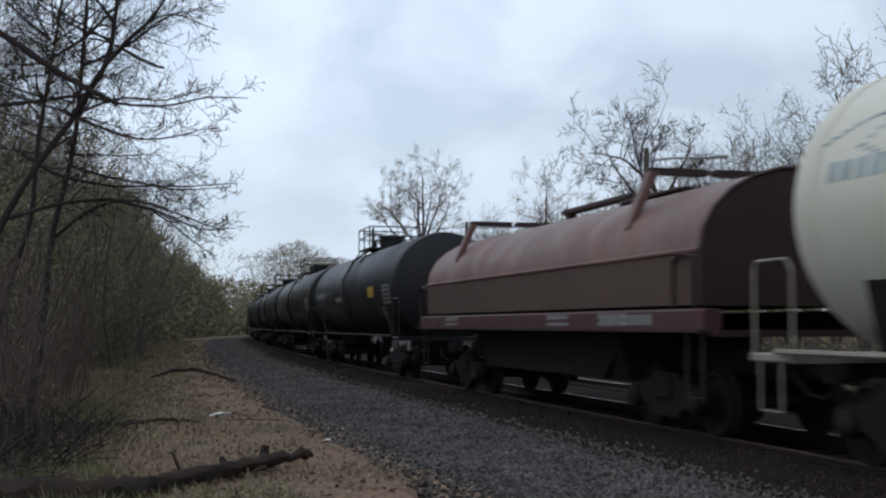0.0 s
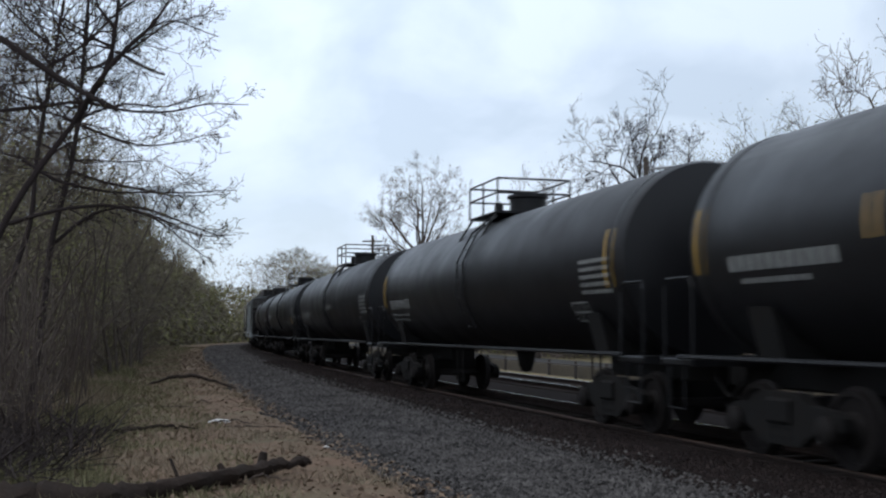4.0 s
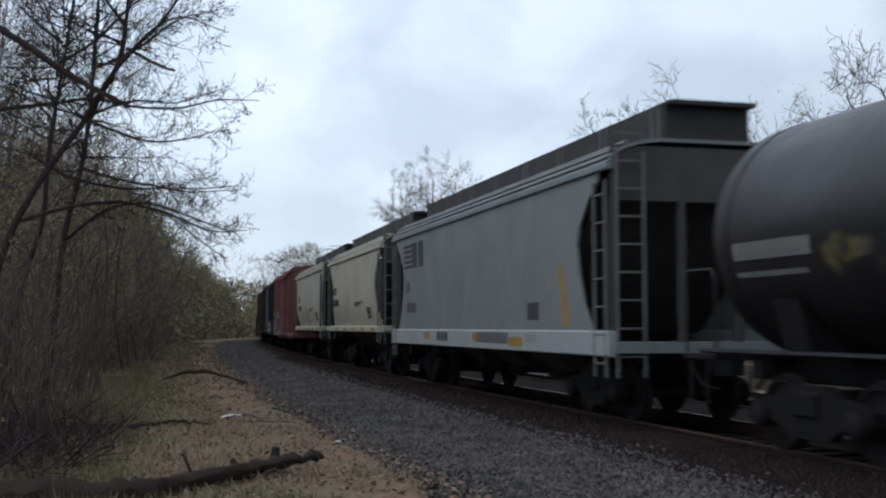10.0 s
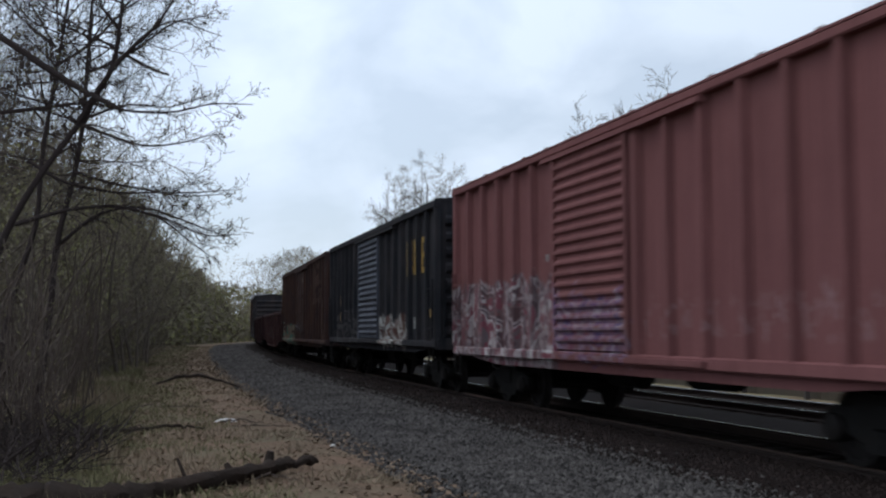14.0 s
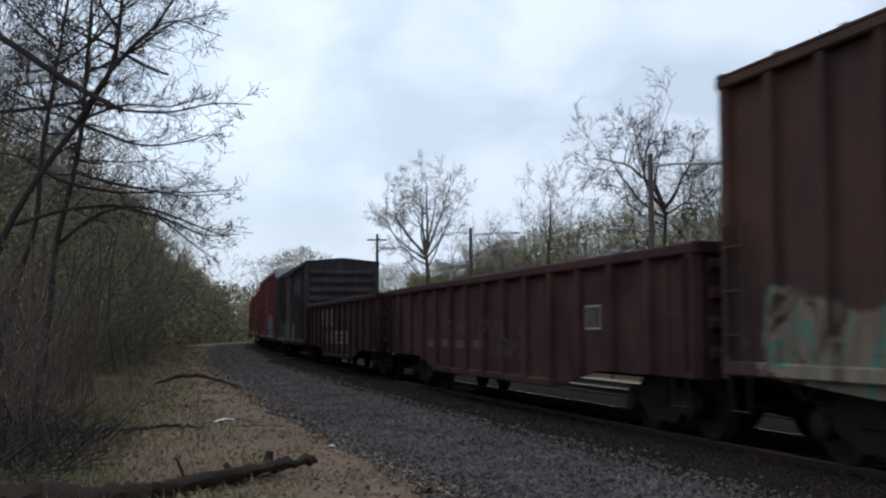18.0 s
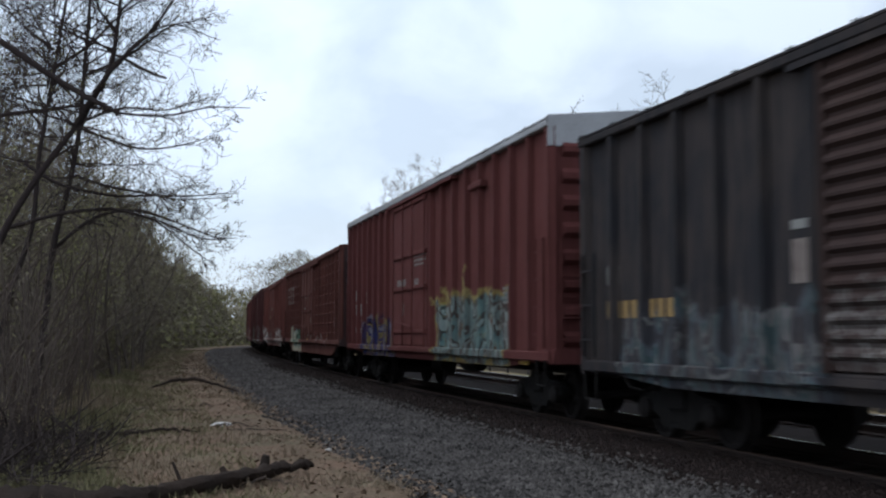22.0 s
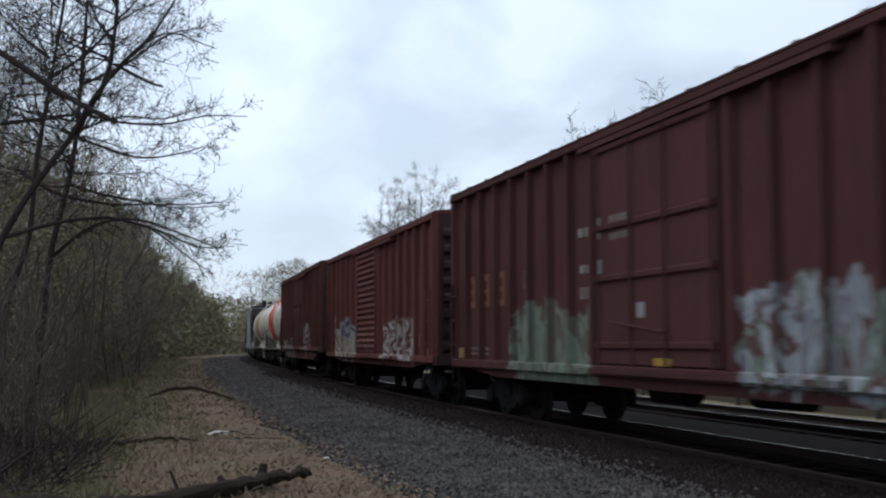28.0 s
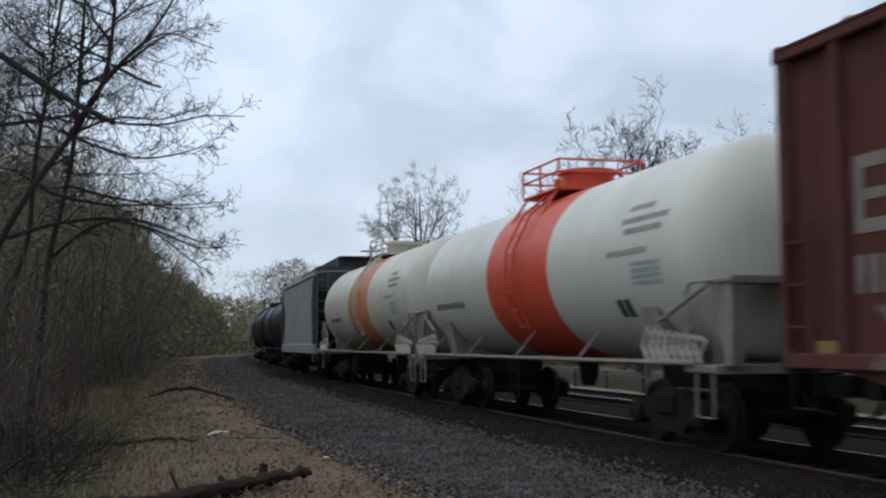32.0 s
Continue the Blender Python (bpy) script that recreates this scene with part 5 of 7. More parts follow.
    boxcar(74.1, 89.5, 4.32, 0.76, M_DARKBOX, "faded blue-black boxcar with rusty louvred door", (-1.0, 1.65), "louvre", (7, 6), end_paint=M_DARKBOX, door_paint=M_RUSTDOOR,
           marks=[(-7.0, 2.75, [(1, 0.35, 0.5)], Y), (6.95, 2.4, [(2, 0.26, 0.24)], S), (6.95, 1.9, [(9, 0.24, 0.26)], M_REFLECT), (2.35, 2.62, [(1, 0.1, 0.6)], S), (2.35, 2.42, [(1, 0.46, 0.6)], M_FADED), (-4.9, 1.5, [(3, 0.3, 0.14)], S)])
    c17 = boxcar(90.75, 109.2, 4.9, 0.86, M_KRED, "tall oxide-red boxcar with teal and blue spray lettering", (-1.2, 2.4), "plug", (8, 8), roof=M_ROOF, ladder_z=3.0, end_paint=M_KRED,
           marks=[(8.47, 2.77, [(5, 0.3, 0.22)], S), (8.47, 2.36, [(4, 0.34, 0.16)], S), (7.75, 2.34, [(4, 0.34, 0.17)], S), (8.47, 1.64, [(4, 0.05, 0.13), (4, 0.05, 0.13)], S), (7.65, 1.62, [(5, 0.05, 0.1), (4, 0.05, 0.1)], S), (3.1, 2.72, [(1, 0.12, 0.5)], S), (0.05, 3.36, [(6, 0.08, 0.2), (6, 0.06, 0.2), (5, 0.06, 0.2)], S), (1.9, 2.8, [(5, 0.16, 0.2)], S), (0.0, 2.76, [(2, 0.2, 0.2)], S), (1.3, 2.2, [(1, 0.3, 0.14)], M_FADED),
                  (-6.55, 2.3, [(6, 0.05, 0.11), (6, 0.05, 0.11), (6, 0.05, 0.11), (6, 0.05, 0.11)], S), (-7.45, 1.1, [(1, 0.18, 0.8)], Y)])
    outline_panel(c17, -6.55, -7.15, 1.34, 1.64, S, 1.494)
    outline_panel(c17, 6.78, 6.3, 2.36, 2.66, M_FADED, 1.494)
    for s in (1, -1):
        part("end_cap", Geo().prism([(-1.6, 4.48), (1.6, 4.48), (1.6, 4.94), (0, 5.1), (-1.6, 4.94)], *sorted((s * 9.2, s * 9.235)), "x"), M_ROOF, c17, "pale galvanised end cap under the roof")
    part("tool_hook", Geo().soft_box(-5.6, -4.7, 1.5, 1.64, 4.28, 4.42, 0.03), M_KRED, c17)
    c18 = boxcar(110.85, 129.2, 4.34, 0.95, M_WAFFLE, "oxide-brown boxcar with waffle ribs and pale letters", (-1.55, 1.95), "plug", (8, 7), waffle=True, belly=0.25,
           marks=[(7.96, 2.38, [(3, 0.36, 0.24)], M_FADED), (6.95, 2.36, [(4, 0.36, 0.2)], M_FADED), (5.98, 2.34, [(4, 0.36, 0.2)], M_FADED), (8.0, 1.83, [(1, 0.15, 0.9)], Y), (3.3, 1.83, [(1, 0.15, 1.0)], Y), (3.25, 1.55, [(1, 0.22, 0.85)], S), (3.05, 2.64, [(1, 0.13, 0.9)], M_FADED),
                  (2.4, 2.5, [(2, 0.4, 0.16)], S), (2.3, 3.1, [(1, 0.4, 0.16)], S), (0.6, 3.0, [(4, 0.12, 0.16)], S), (0.9, 2.55, [(6, 0.08, 0.16)], S), (0.4, 1.5, [(6, 0.05, 0.14), (6, 0.05, 0.14)], S), (0.3, 1.3, [(1, 0.13, 0.9)], Y), (-1.0, 2.1, [(2, 0.2, 0.26)], M_FADED), (-1.0, 1.5, [(2, 0.3, 0.26)], M_FADED),
                  (-2.5, 1.52, [(2, 0.16, 0.26)], Y), (-5.4, 1.52, [(1, 0.16, 0.9)], Y), (-5.4, 2.0, [(4, 0.3, 0.15)], M_FADED), (-7.3, 2.0, [(5, 0.06, 0.13), (5, 0.06, 0.13), (5, 0.06, 0.13)], S), (-7.4, 1.52, [(1, 0.18, 0.95)], Y)])
    outline_panel(c18, 5.06, 4.55, 2.34, 2.6, M_FADED, 1.494)
    boxcar(130.85, 146.3, 4.26, 0.94, M_BOX19, "dull brown boxcar with white scrawled tags", (-1.35, 2.45), "plug", (7, 6), belly=0.1, marks=[(1.2, 2.95, [(5, 0.1, 0.26)], S), (1.6, 2.5, [(2, 0.1, 0.26)], M_REFLECT)])
    c20 = boxcar(148.4, 166.65, 4.42, 0.8, M_BOX20, "dark red-brown boxcar with pale sprayed blocks", (-1.8, 1.7), "plug", (8, 8), roof=None,
           marks=[(2.55, 3.14, [(2, 0.13, 0.26)], S), (2.5, 2.58, [(2, 0.12, 0.22)], S), (2.5, 2.25, [(2, 0.18, 0.2)], M_FADED), (1.62, 3.2, [(1, 0.3, 0.16)], S), (1.6, 2.6, [(1, 0.2, 0.18)], S), (1.2, 3.2, [(5, 0.1, 0.15)], M_FADED), (1.2, 2.95, [(5, 0.1, 0.15)], M_FADED), (0.36, 1.95, [(1, 0.2, 0.36)], S), (-0.1, 1.22, [(1, 0.1, 0.8)], Y),
                  (9.0, 1.32, [(1, 0.2, 0.75)], M_REFLECT), (8.1, 1.34, [(8, 0.06, 0.15), (8, 0.05, 0.15)], M_FADED), (-7.9, 1.5, [(1, 0.26, 0.7)], Y), (-6.2, 2.5, [(4, 0.1, 0.16), (4, 0.1, 0.16), (4, 0.1, 0.16)], S)])
    outline_panel(c20, 5.0, 4.57, 2.36, 2.64, M_FADED, 1.494)
    big_letters(c20, 8.4, 2.72, 3, 0.6, 0.62, 0.9, M_GHOST, 1.494)
    c21 = boxcar(168.1, 183.33, 4.26, 0.83, M_BOX21, "red-brown boxcar with louvred door and white tags", (-1.15, 1.65), "louvre", (7, 6), marks=[(2.2, 3.05, [(2, 0.22, 0.16)], M_FADED), (2.2, 2.5, [(3, 0.1, 0.14)], S), (7.44, 1.36, [(2, 0.12, 0.16)], M_FADED), (6.65, 1.52, [(4, 0.05, 0.13)], M_FADED), (6.69, 1.31, [(1, 0.2, 0.76)], M_REFLECT), (-6.28, 1.3, [(1, 0.2, 0.8)], M_REFLECT), (-7.0, 1.45, [(3, 0.08, 0.16), (3, 0.08, 0.16)], M_FADED)])
    part("number_panel", Geo().box(5.9, 6.9, 1.494, 1.498, 1.7, 2.38), D, c21, "black painted number panel")
    bars(c21, 6.6, 2.3, [(3, 0.22, 0.2), (3, 0.22, 0.2)], S, 1.4985)
    outline_panel(c21, -5.4, -5.9, 1.36, 1.62, S, 1.494)
    c22 = boxcar(185.3, 200.6, 4.37, 0.98, M_BOX22, "oxide red-brown boxcar with pale letters and scrawls", (-1.4, 1.2), "plug", (7, 7), belly=0.2,
           marks=[(6.55, 2.2, [(3, 0.36, 0.2)], M_FADED), (5.75, 2.18, [(4, 0.36, 0.2)], M_FADED), (4.75, 2.16, [(3, 0.36, 0.2)], M_FADED), (2.25, 2.6, [(2, 0.12, 0.26)], S), (2.25, 2.36, [(3, 0.1, 0.2)], S), (1.75, 2.95, [(2, 0.1, 0.16)], S), (1.1, 2.95, [(1, 0.5, 0.12)], S), (0.0, 3.0, [(2, 0.14, 0.16)], S), (-0.5, 3.1, [(3, 0.08, 0.16), (3, 0.08, 0.16), (3, 0.08, 0.16)], M_FADED), (0.5, 1.6, [(2, 0.2, 0.2)], M_FADED), (-7.05, 1.36, [(1, 0.2, 0.7)], M_REFLECT), (-6.0, 2.1, [(4, 0.06, 0.16), (4, 0.06, 0.16), (3, 0.06, 0.16)], M_FADED), (7.2, 1.4, [(1, 0.3, 0.5)], M_REFLECT)])
    outline_panel(c22, 4.1, 3.7, 2.8, 3.05, M_FADED, 1.494)
    for ur, ul, m, band, lab in ((202.2, 216.2, M_WHITE, M_ORANGE, "white tank car with an orange band and orange dome"), (216.6, 231.8, M_CREAM, M_BROWNBAND, "cream tank car with a dull orange band")):
        c, R, zc, TL = tank_car(ur, ul, m, lab, top=4.1, R=1.48, rail_top=4.62, frame_paint=M_FRAME, top_paint=band if m is M_WHITE else m, platform=True, manway=(0.48, 0.42), px=(-0.5, 1.35), marks=[(5.4, -20, 9, 5, 0.24)], boxed=False, mark_paint=M_DARKMARK, inset=0.4)
        part("band", Geo().lathe([(-1.6, R - 0.01), (-1.6, R + 0.006), (1.6, R + 0.006), (1.6, R - 0.01)], 48, "x", (0, 0, zc)), band, c, "orange painted band", smooth=True)
        for x, angle, count in ((-5.35, 22.5, 6), (-5.85, 15.5, 11), (-5.7, 9.5, 9), (-5.3, -1.5, 10)):
            stencil(c, joined(*[arc_patch(x + 0.13 * i, x + 0.13 * i + 0.09, angle, angle + 3.4, R, zc, n=1) for i in range(count)]), M_GREYMARK)
        stencil(c, joined(*[arc_patch(-5.65, -4.75, -18 + 3.4 * j, -15.7 + 3.4 * j, R, zc, n=1) for j in range(4)]), M_BLUEMARK)
        part("data_panel", joined(arc_patch(-4.45, -4.25, -36, -25, R, zc), arc_patch(-4.2, -4.0, -36, -25, R, zc)), M_DARKMARK, c)
        for s in (1, -1):
            e = TL / 2
            part("end_cabinet", Geo().prism([(s * (e - 0.05), 2.08), (s * (e + 0.45), 2.08), (s * (e + 0.42), 1.12), (s * (e + 0.25), 1.12)], 1.2, 1.35), M_FRAME, c, "slanted end gusset")
            part("end_shelf", Geo().soft_box(*sorted((s * (e - 0.1), s * (e + 0.5))), -1.35, 1.38, 2.08, 2.16, 0.02), M_FRAME, c)
            part("brace", Geo().tube([(s * (e - 1.25), 1.44, 1.66), (s * (e - 0.08), 1.4, 2.06)], 0.03, 6), M_FRAME, c)
            for i in range(8):
                x = s * (e - 1.45 + i * 0.2)
                part("coiled_hose", Geo().tube([(x, 1.5, 1.14), (x + 0.11, 1.53, 1.36), (x + 0.01, 1.5, 1.6 - 0.02 * i), (x - 0.06, 1.46, 1.4), (x + 0.1, 1.48, 1.18)], 0.02, 6), M_CREAM, c)
    for a in (3.87, 2.72, 1.61):
        big_letters(c15, a, 2.2, 1, 0.68, 0.6, 1, M_FADED, 1.512)
    for a in (2.7, 1.5, 0.49, -0.59, -1.64):
        big_letters(c15, a, 1.42, 1, 0.54, 0.44, 1, M_FADED, 1.512)
    outline_panel(c14, -5.03, -5.6, 1.44, 1.8, S, 1.512)
    for k in (3, 4, 5, 6):
        bars(c14, 8.5 - 1.22 * (k + 0.5) + 0.28, 1.24, [(3, 0.17, 0.17)], M_FAINT, 1.514)
    big_letters(c18, 7.96, 3.63, 3, 0.6, 0.78, 0.99, M_FADED, 1.546)
    big_letters(c22, 6.54, 3.14, 3, 0.66, 0.74, 0.85, M_FADED, 1.494)
    hopper(232.6, 245.6, M_GREY, "light grey covered hopper with slanted ends")
    tank_car(246.6, 263.6, M_BLACK, names)
    tank_car(265.0, 282.0, M_BLACK_B, names + " on the bend")


# ================= the ground, the ballast and the tracks =================
rnd = random.Random(7)


def lift_of(x, y):
    return 0.05 * noise.noise((x * 0.5, y * 0.5, 0)) + 0.02 * noise.noise((x * 2.1, y * 2.1, 3))


def ribbon(us, laterals, wobble=0.0, seed=0.0):
    """A sheet along the track from rows of (side distance, height)."""
    g = Geo()
    n = len(laterals)
    for u in us:
        for w, z in laterals:
            e = wobble * noise.noise((u * 0.35, w * 0.9, seed)) + wobble * 0.5 * noise.noise((u * 1.3, w * 1.1, seed + 4))
            x, y = beside(u, w + (e * 3 if w in (laterals[0][0], laterals[-1][0]) else 0))
            g.v.append((x, y, z + e * 0.15))
    for i in range(len(us) - 1):
        for j in range(n - 1):
            g.f.append((i * n + j, i * n + j + 1, (i + 1) * n + j + 1, (i + 1) * n + j))
    return g


def steps(a, b, fine, coarse, limit):
    out, u = [], a
    while u < b:
        out.append(u)
        u += fine if -5 < u < limit else coarse
    return out + [b]


def build_ground():
    g = Geo()
    xs = [-1500, -700, -350, -180, -100, -60] + [-40 + i * 1.0 for i in range(66)] + [30, 45, 70, 110, 180, 350, 700, 1500]
    ys = [-1500, -600, -250, -100, -40, -15] + [-5 + i * 1.0 for i in range(75)] + [75, 82, 90, 100, 112, 126, 142, 160, 185, 220, 280, 400, 700, 1500]
    for y in ys:
        for x in xs:
            g.v.append((x, y, lift_of(x, y) - 0.1))
    n = len(xs)
    for j in range(len(ys) - 1):
        for i in range(n - 1):
            g.f.append((j * n + i, j * n + i + 1, (j + 1) * n + i + 1, (j + 1) * n + i))
    thing("ground", g, M_GROUND, "brown leaf-strewn dirt with patches of moss", "ground", kind="structure", smooth=True, fix=False)
    us = steps(-380, 470, 0.7, 6, 120)
    thing("path", ribbon(us, [(8.6, -0.09), (7.9, 0.0), (6.6, 0.03), (5.6, 0.02), (4.9, -0.05)], 0.35, 2), M_PATH, "pale trodden dirt verge beside the ballast", "path", kind="structure", smooth=True, fix=False)
    us = steps(-380, 470, 0.35, 6, 70)
    thing("ballast", ribbon(us, [(5.5, -0.12), (5.1, 0.0), (4.6, 0.06), (3.9, 0.06), (3.2, 0.05), (2.6, 0.05), (2.1, 0.03), (1.8, -0.12), (0.9, -0.15), (0, -0.15), (-3, -0.15), (-6.3, -0.15), (-6.8, -0.03), (-7.5, -0.16)], 0.12, 9),
          M_BALLAST, "grey crushed stone ballast", "ballast", kind="structure", smooth=False, fix=False)
    us = steps(-380, 470, 0.5, 6, 70)
    # rusty strip, coloured darker where the train's shade lies
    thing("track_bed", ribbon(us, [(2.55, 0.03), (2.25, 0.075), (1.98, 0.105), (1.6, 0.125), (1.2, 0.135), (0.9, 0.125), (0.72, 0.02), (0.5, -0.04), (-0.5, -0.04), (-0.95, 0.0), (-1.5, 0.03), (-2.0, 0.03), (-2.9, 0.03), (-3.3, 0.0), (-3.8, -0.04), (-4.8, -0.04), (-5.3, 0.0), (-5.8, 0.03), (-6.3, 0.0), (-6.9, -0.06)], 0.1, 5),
          M_RUSTBED, "rusty ballast between and beside the rails, darkened for the train's shade", "ballast", kind="structure", fix=False)
    us = steps(-380, 470, 2, 8, 120)
    thing("road", ribbon(us, [(-9.6, -0.06), (-10, 0.0), (-13, 0.02), (-16, 0.0), (-16.4, -0.08)], 0.0), M_ROAD, "grey asphalt road beyond the tracks", "road", kind="structure", fix=False)


def loose_stones():
    """Single stones on the shoulder of the ballast."""
    rs = np.random.RandomState(3)
    base = np.array([(1, 0, 0), (-1, 0, 0), (0, 1, 0), (0, -1, 0), (0, 0, 1), (0, 0, -1)], float)
    tri = [(0, 2, 4), (2, 1, 4), (1, 3, 4), (3, 0, 4), (2, 0, 5), (1, 2, 5), (3, 1, 5), (0, 3, 5)]
    g = Geo()
    for lo, hi, count, size in ((9, 20, 15000, 0.036), (20, 34, 12000, 0.045), (34, 60, 9000, 0.065), (60, 130, 7000, 0.11)):
        for i in range(count):
            u = lo + (hi - lo) * rs.rand()
            w = 2.2 + 3.15 * rs.rand() + 0.25 * rs.randn() * (rs.rand() < 0.15)
            x, y = beside(u, w)
            s = size * (0.55 + 0.8 * rs.rand())
            q = base * (0.6 + 0.6 * rs.rand(6, 3)) * s * np.array((1, 1, 0.75))
            a = rs.rand() * 6.28
            c, d = math.cos(a), math.sin(a)
            z = (0.06 if w < 4.7 else 0.06 - (w - 4.7) * 0.12) + max(0.0, 2.5 - w) * 0.08
            k = len(g.v)
            t = rs.rand() * 0.8 - 0.4
            for p in q:
                px, py, pz = p[0] * c - p[1] * d, p[0] * d + p[1] * c, p[2]
                g.v.append((x + px, y + py, z + pz + t * px))
            g.f += [(k + i0, k + i1, k + i2) for i0, i1, i2 in tri]
    h = Geo()
    # brown stones along the rail, their colour darkened for the train's shade
    for i in range(15000):
        u = 8 + 52 * rs.rand() ** 1.6
        w = 0.95 + 1.6 * rs.rand()
        x, y = beside(u, w)
        s = (0.03 + 0.0009 * u) * (0.55 + 0.8 * rs.rand())
        q = base * (0.6 + 0.6 * rs.rand(6, 3)) * s * np.array((1, 1, 0.7))
        z = 0.12 if w < 1.7 else 0.12 - (w - 1.7) * 0.075
        k = len(h.v)
        h.v += [(x + p[0], y + p[1], z + p[2]) for p in q]
        h.f += [(k + i0, k + i1, k + i2) for i0, i1, i2 in tri]
    thing("oily_stones", h, M_BEDSTONE, "brown stones beside the rail, darkened for the train's shade", "gravel", kind="stuff", fix=False)
    thing("loose_stones", g, M_STONE, "loose grey crushed stones on the ballast shoulder", "gravel", kind="stuff", fix=False)


def build_track(offset, name, label):
    base = tagged(new(name), label, "railway track", kind="structure")
    us = steps(-380, 470, 1.5, 6, 130)
    for s, nm in ((0.7525, "rail"), (-0.7525, "rail")):
        prof = [(-0.075, -0.17), (0.075, -0.17), (0.075, -0.155), (0.012, -0.135), (0.012, -0.045), (0.036, -0.035), (0.036, -0.008), (-0.036, -0.008), (-0.036, -0.035), (-0.012, -0.045), (-0.012, -0.135), (-0.075, -0.155)]
        head = [(-0.036, -0.0085), (0.036, -0.0085), (0.03, 0.0), (-0.03, 0.0)]
        ob = None
        for pr, m, what in ((prof, M_RAIL, nm), (head, M_RAILDULL if offset == 0 and s > 0 else M_RAILTOP, "rail_head")):
            g = Geo()
            n = len(pr)
            for u in us:
                for w, z in pr:
                    x, y = beside(u, offset + s + w)
                    g.v.append((x, y, RAIL + z))
            for i in range(len(us) - 1):
                g.f += [(i * n + j, i * n + (j + 1) % n, (i + 1) * n + (j + 1) % n, (i + 1) * n + j) for j in range(n)]
            ob = part(what, g, m, base if ob is None else ob)
    me = Geo().soft_box(-1.3, 1.3, -0.115, 0.115, -0.17, 0.0, 0.012).mesh("tie", M_TIE)
    tr = random.Random(5)
    for i in range(300):
        u = 2 + i * 0.52
        x, y = beside(u, offset)
        h = track(u)[2]
        t = new("tie", me)
        t.parent = base
        t.matrix_basis = pose(x, y, RAIL - 0.172 + tr.uniform(-0.006, 0.003), 0, 0, -math.degrees(h) + tr.uniform(-1.2, 1.2))
    return base


build_ground()
build_track(0.0, "track_1", "rusty steel rails on dark timber ties in ballast")
build_track(-4.3, "track_2", "second rusty track on dark timber ties")
loose_stones()


# ================= beyond the tracks: low wall, fence posts, poles =================
def build_beyond():
    wall = tagged(new("barrier_wall"), "low pale concrete wall beside the road beyond the tracks", "wall")
    u = -30.0
    while u < 118:
        g = Geo()
        for q in (u, u + 2.97):
            for w, z in ((-8.25, -0.2), (-8.55, -0.2), (-8.5, 0.33), (-8.3, 0.33)):
                x, y = beside(q, w)
                g.v.append((x, y, z))
        g.f += [(0, 1, 5, 4), (1, 2, 6, 5), (2, 3, 7, 6), (3, 0, 4, 7), (3, 2, 1, 0), (4, 5, 6, 7)]
        part("wall_block", g, M_CONC, wall)
        u += 3.0
    fence = tagged(new("fence"), "dark post and rail fence in front of the low wall", "fence")
    for i in range(36):
        x, y = beside(-10 + i * 3.1, -8.05)
        part("post", Geo().soft_box(-0.06, 0.06, -0.06, 0.06, -0.2, 0.55, 0.01), M_POST, fence).location = (x, y, 0)
    for z in (0.4,):
        part("fence_rail", Geo().tube([(*beside(-12 + i * 2.0, -8.0), z) for i in range(60)], 0.035, 5), M_POST, fence)


def pole(x, y, h, arm, label):
    p = tagged(new("street_lamp" if arm else "utility_pole"), label, "street lamp" if arm else "pole")
    part("pole", Geo().tube([(0, 0, -0.2), (0, 0, h * 0.5), (0, 0, h)], [0.16, 0.14, 0.11], 10), M_POLE, p, smooth=True)
    if arm:
        part("arm", Geo().tube([(0, 0, h - 0.55), (1.0, 0, h - 0.42), (arm, 0, h - 0.4)], 0.05, 6), M_LAMP, p)
        part("lamp_head", Geo().prism([(arm - 0.5, h - 0.42), (arm + 0.15, h - 0.42), (arm + 0.2, h - 0.36), (arm, h - 0.3), (arm - 0.45, h - 0.32)], -0.14, 0.14), M_LAMP, p)
    else:
        part("crossarm", Geo().soft_box(-0.9, 0.9, -0.06, 0.06, h - 0.6, h - 0.48, 0.02), M_POLE, p)
    p.location = (x, y, 0)
    return p


build_beyond()
pole(8.6, 47.0, 9.0, 3.2, "tall dark street lamp with a long grey arm beside the road")
pole(1.82, 81.0, 9.0, 3.4, "distant dark street lamp with a long grey arm")
pole(-6.05, 100.0, 10.2, 0, "thin dark utility pole beyond the curve")


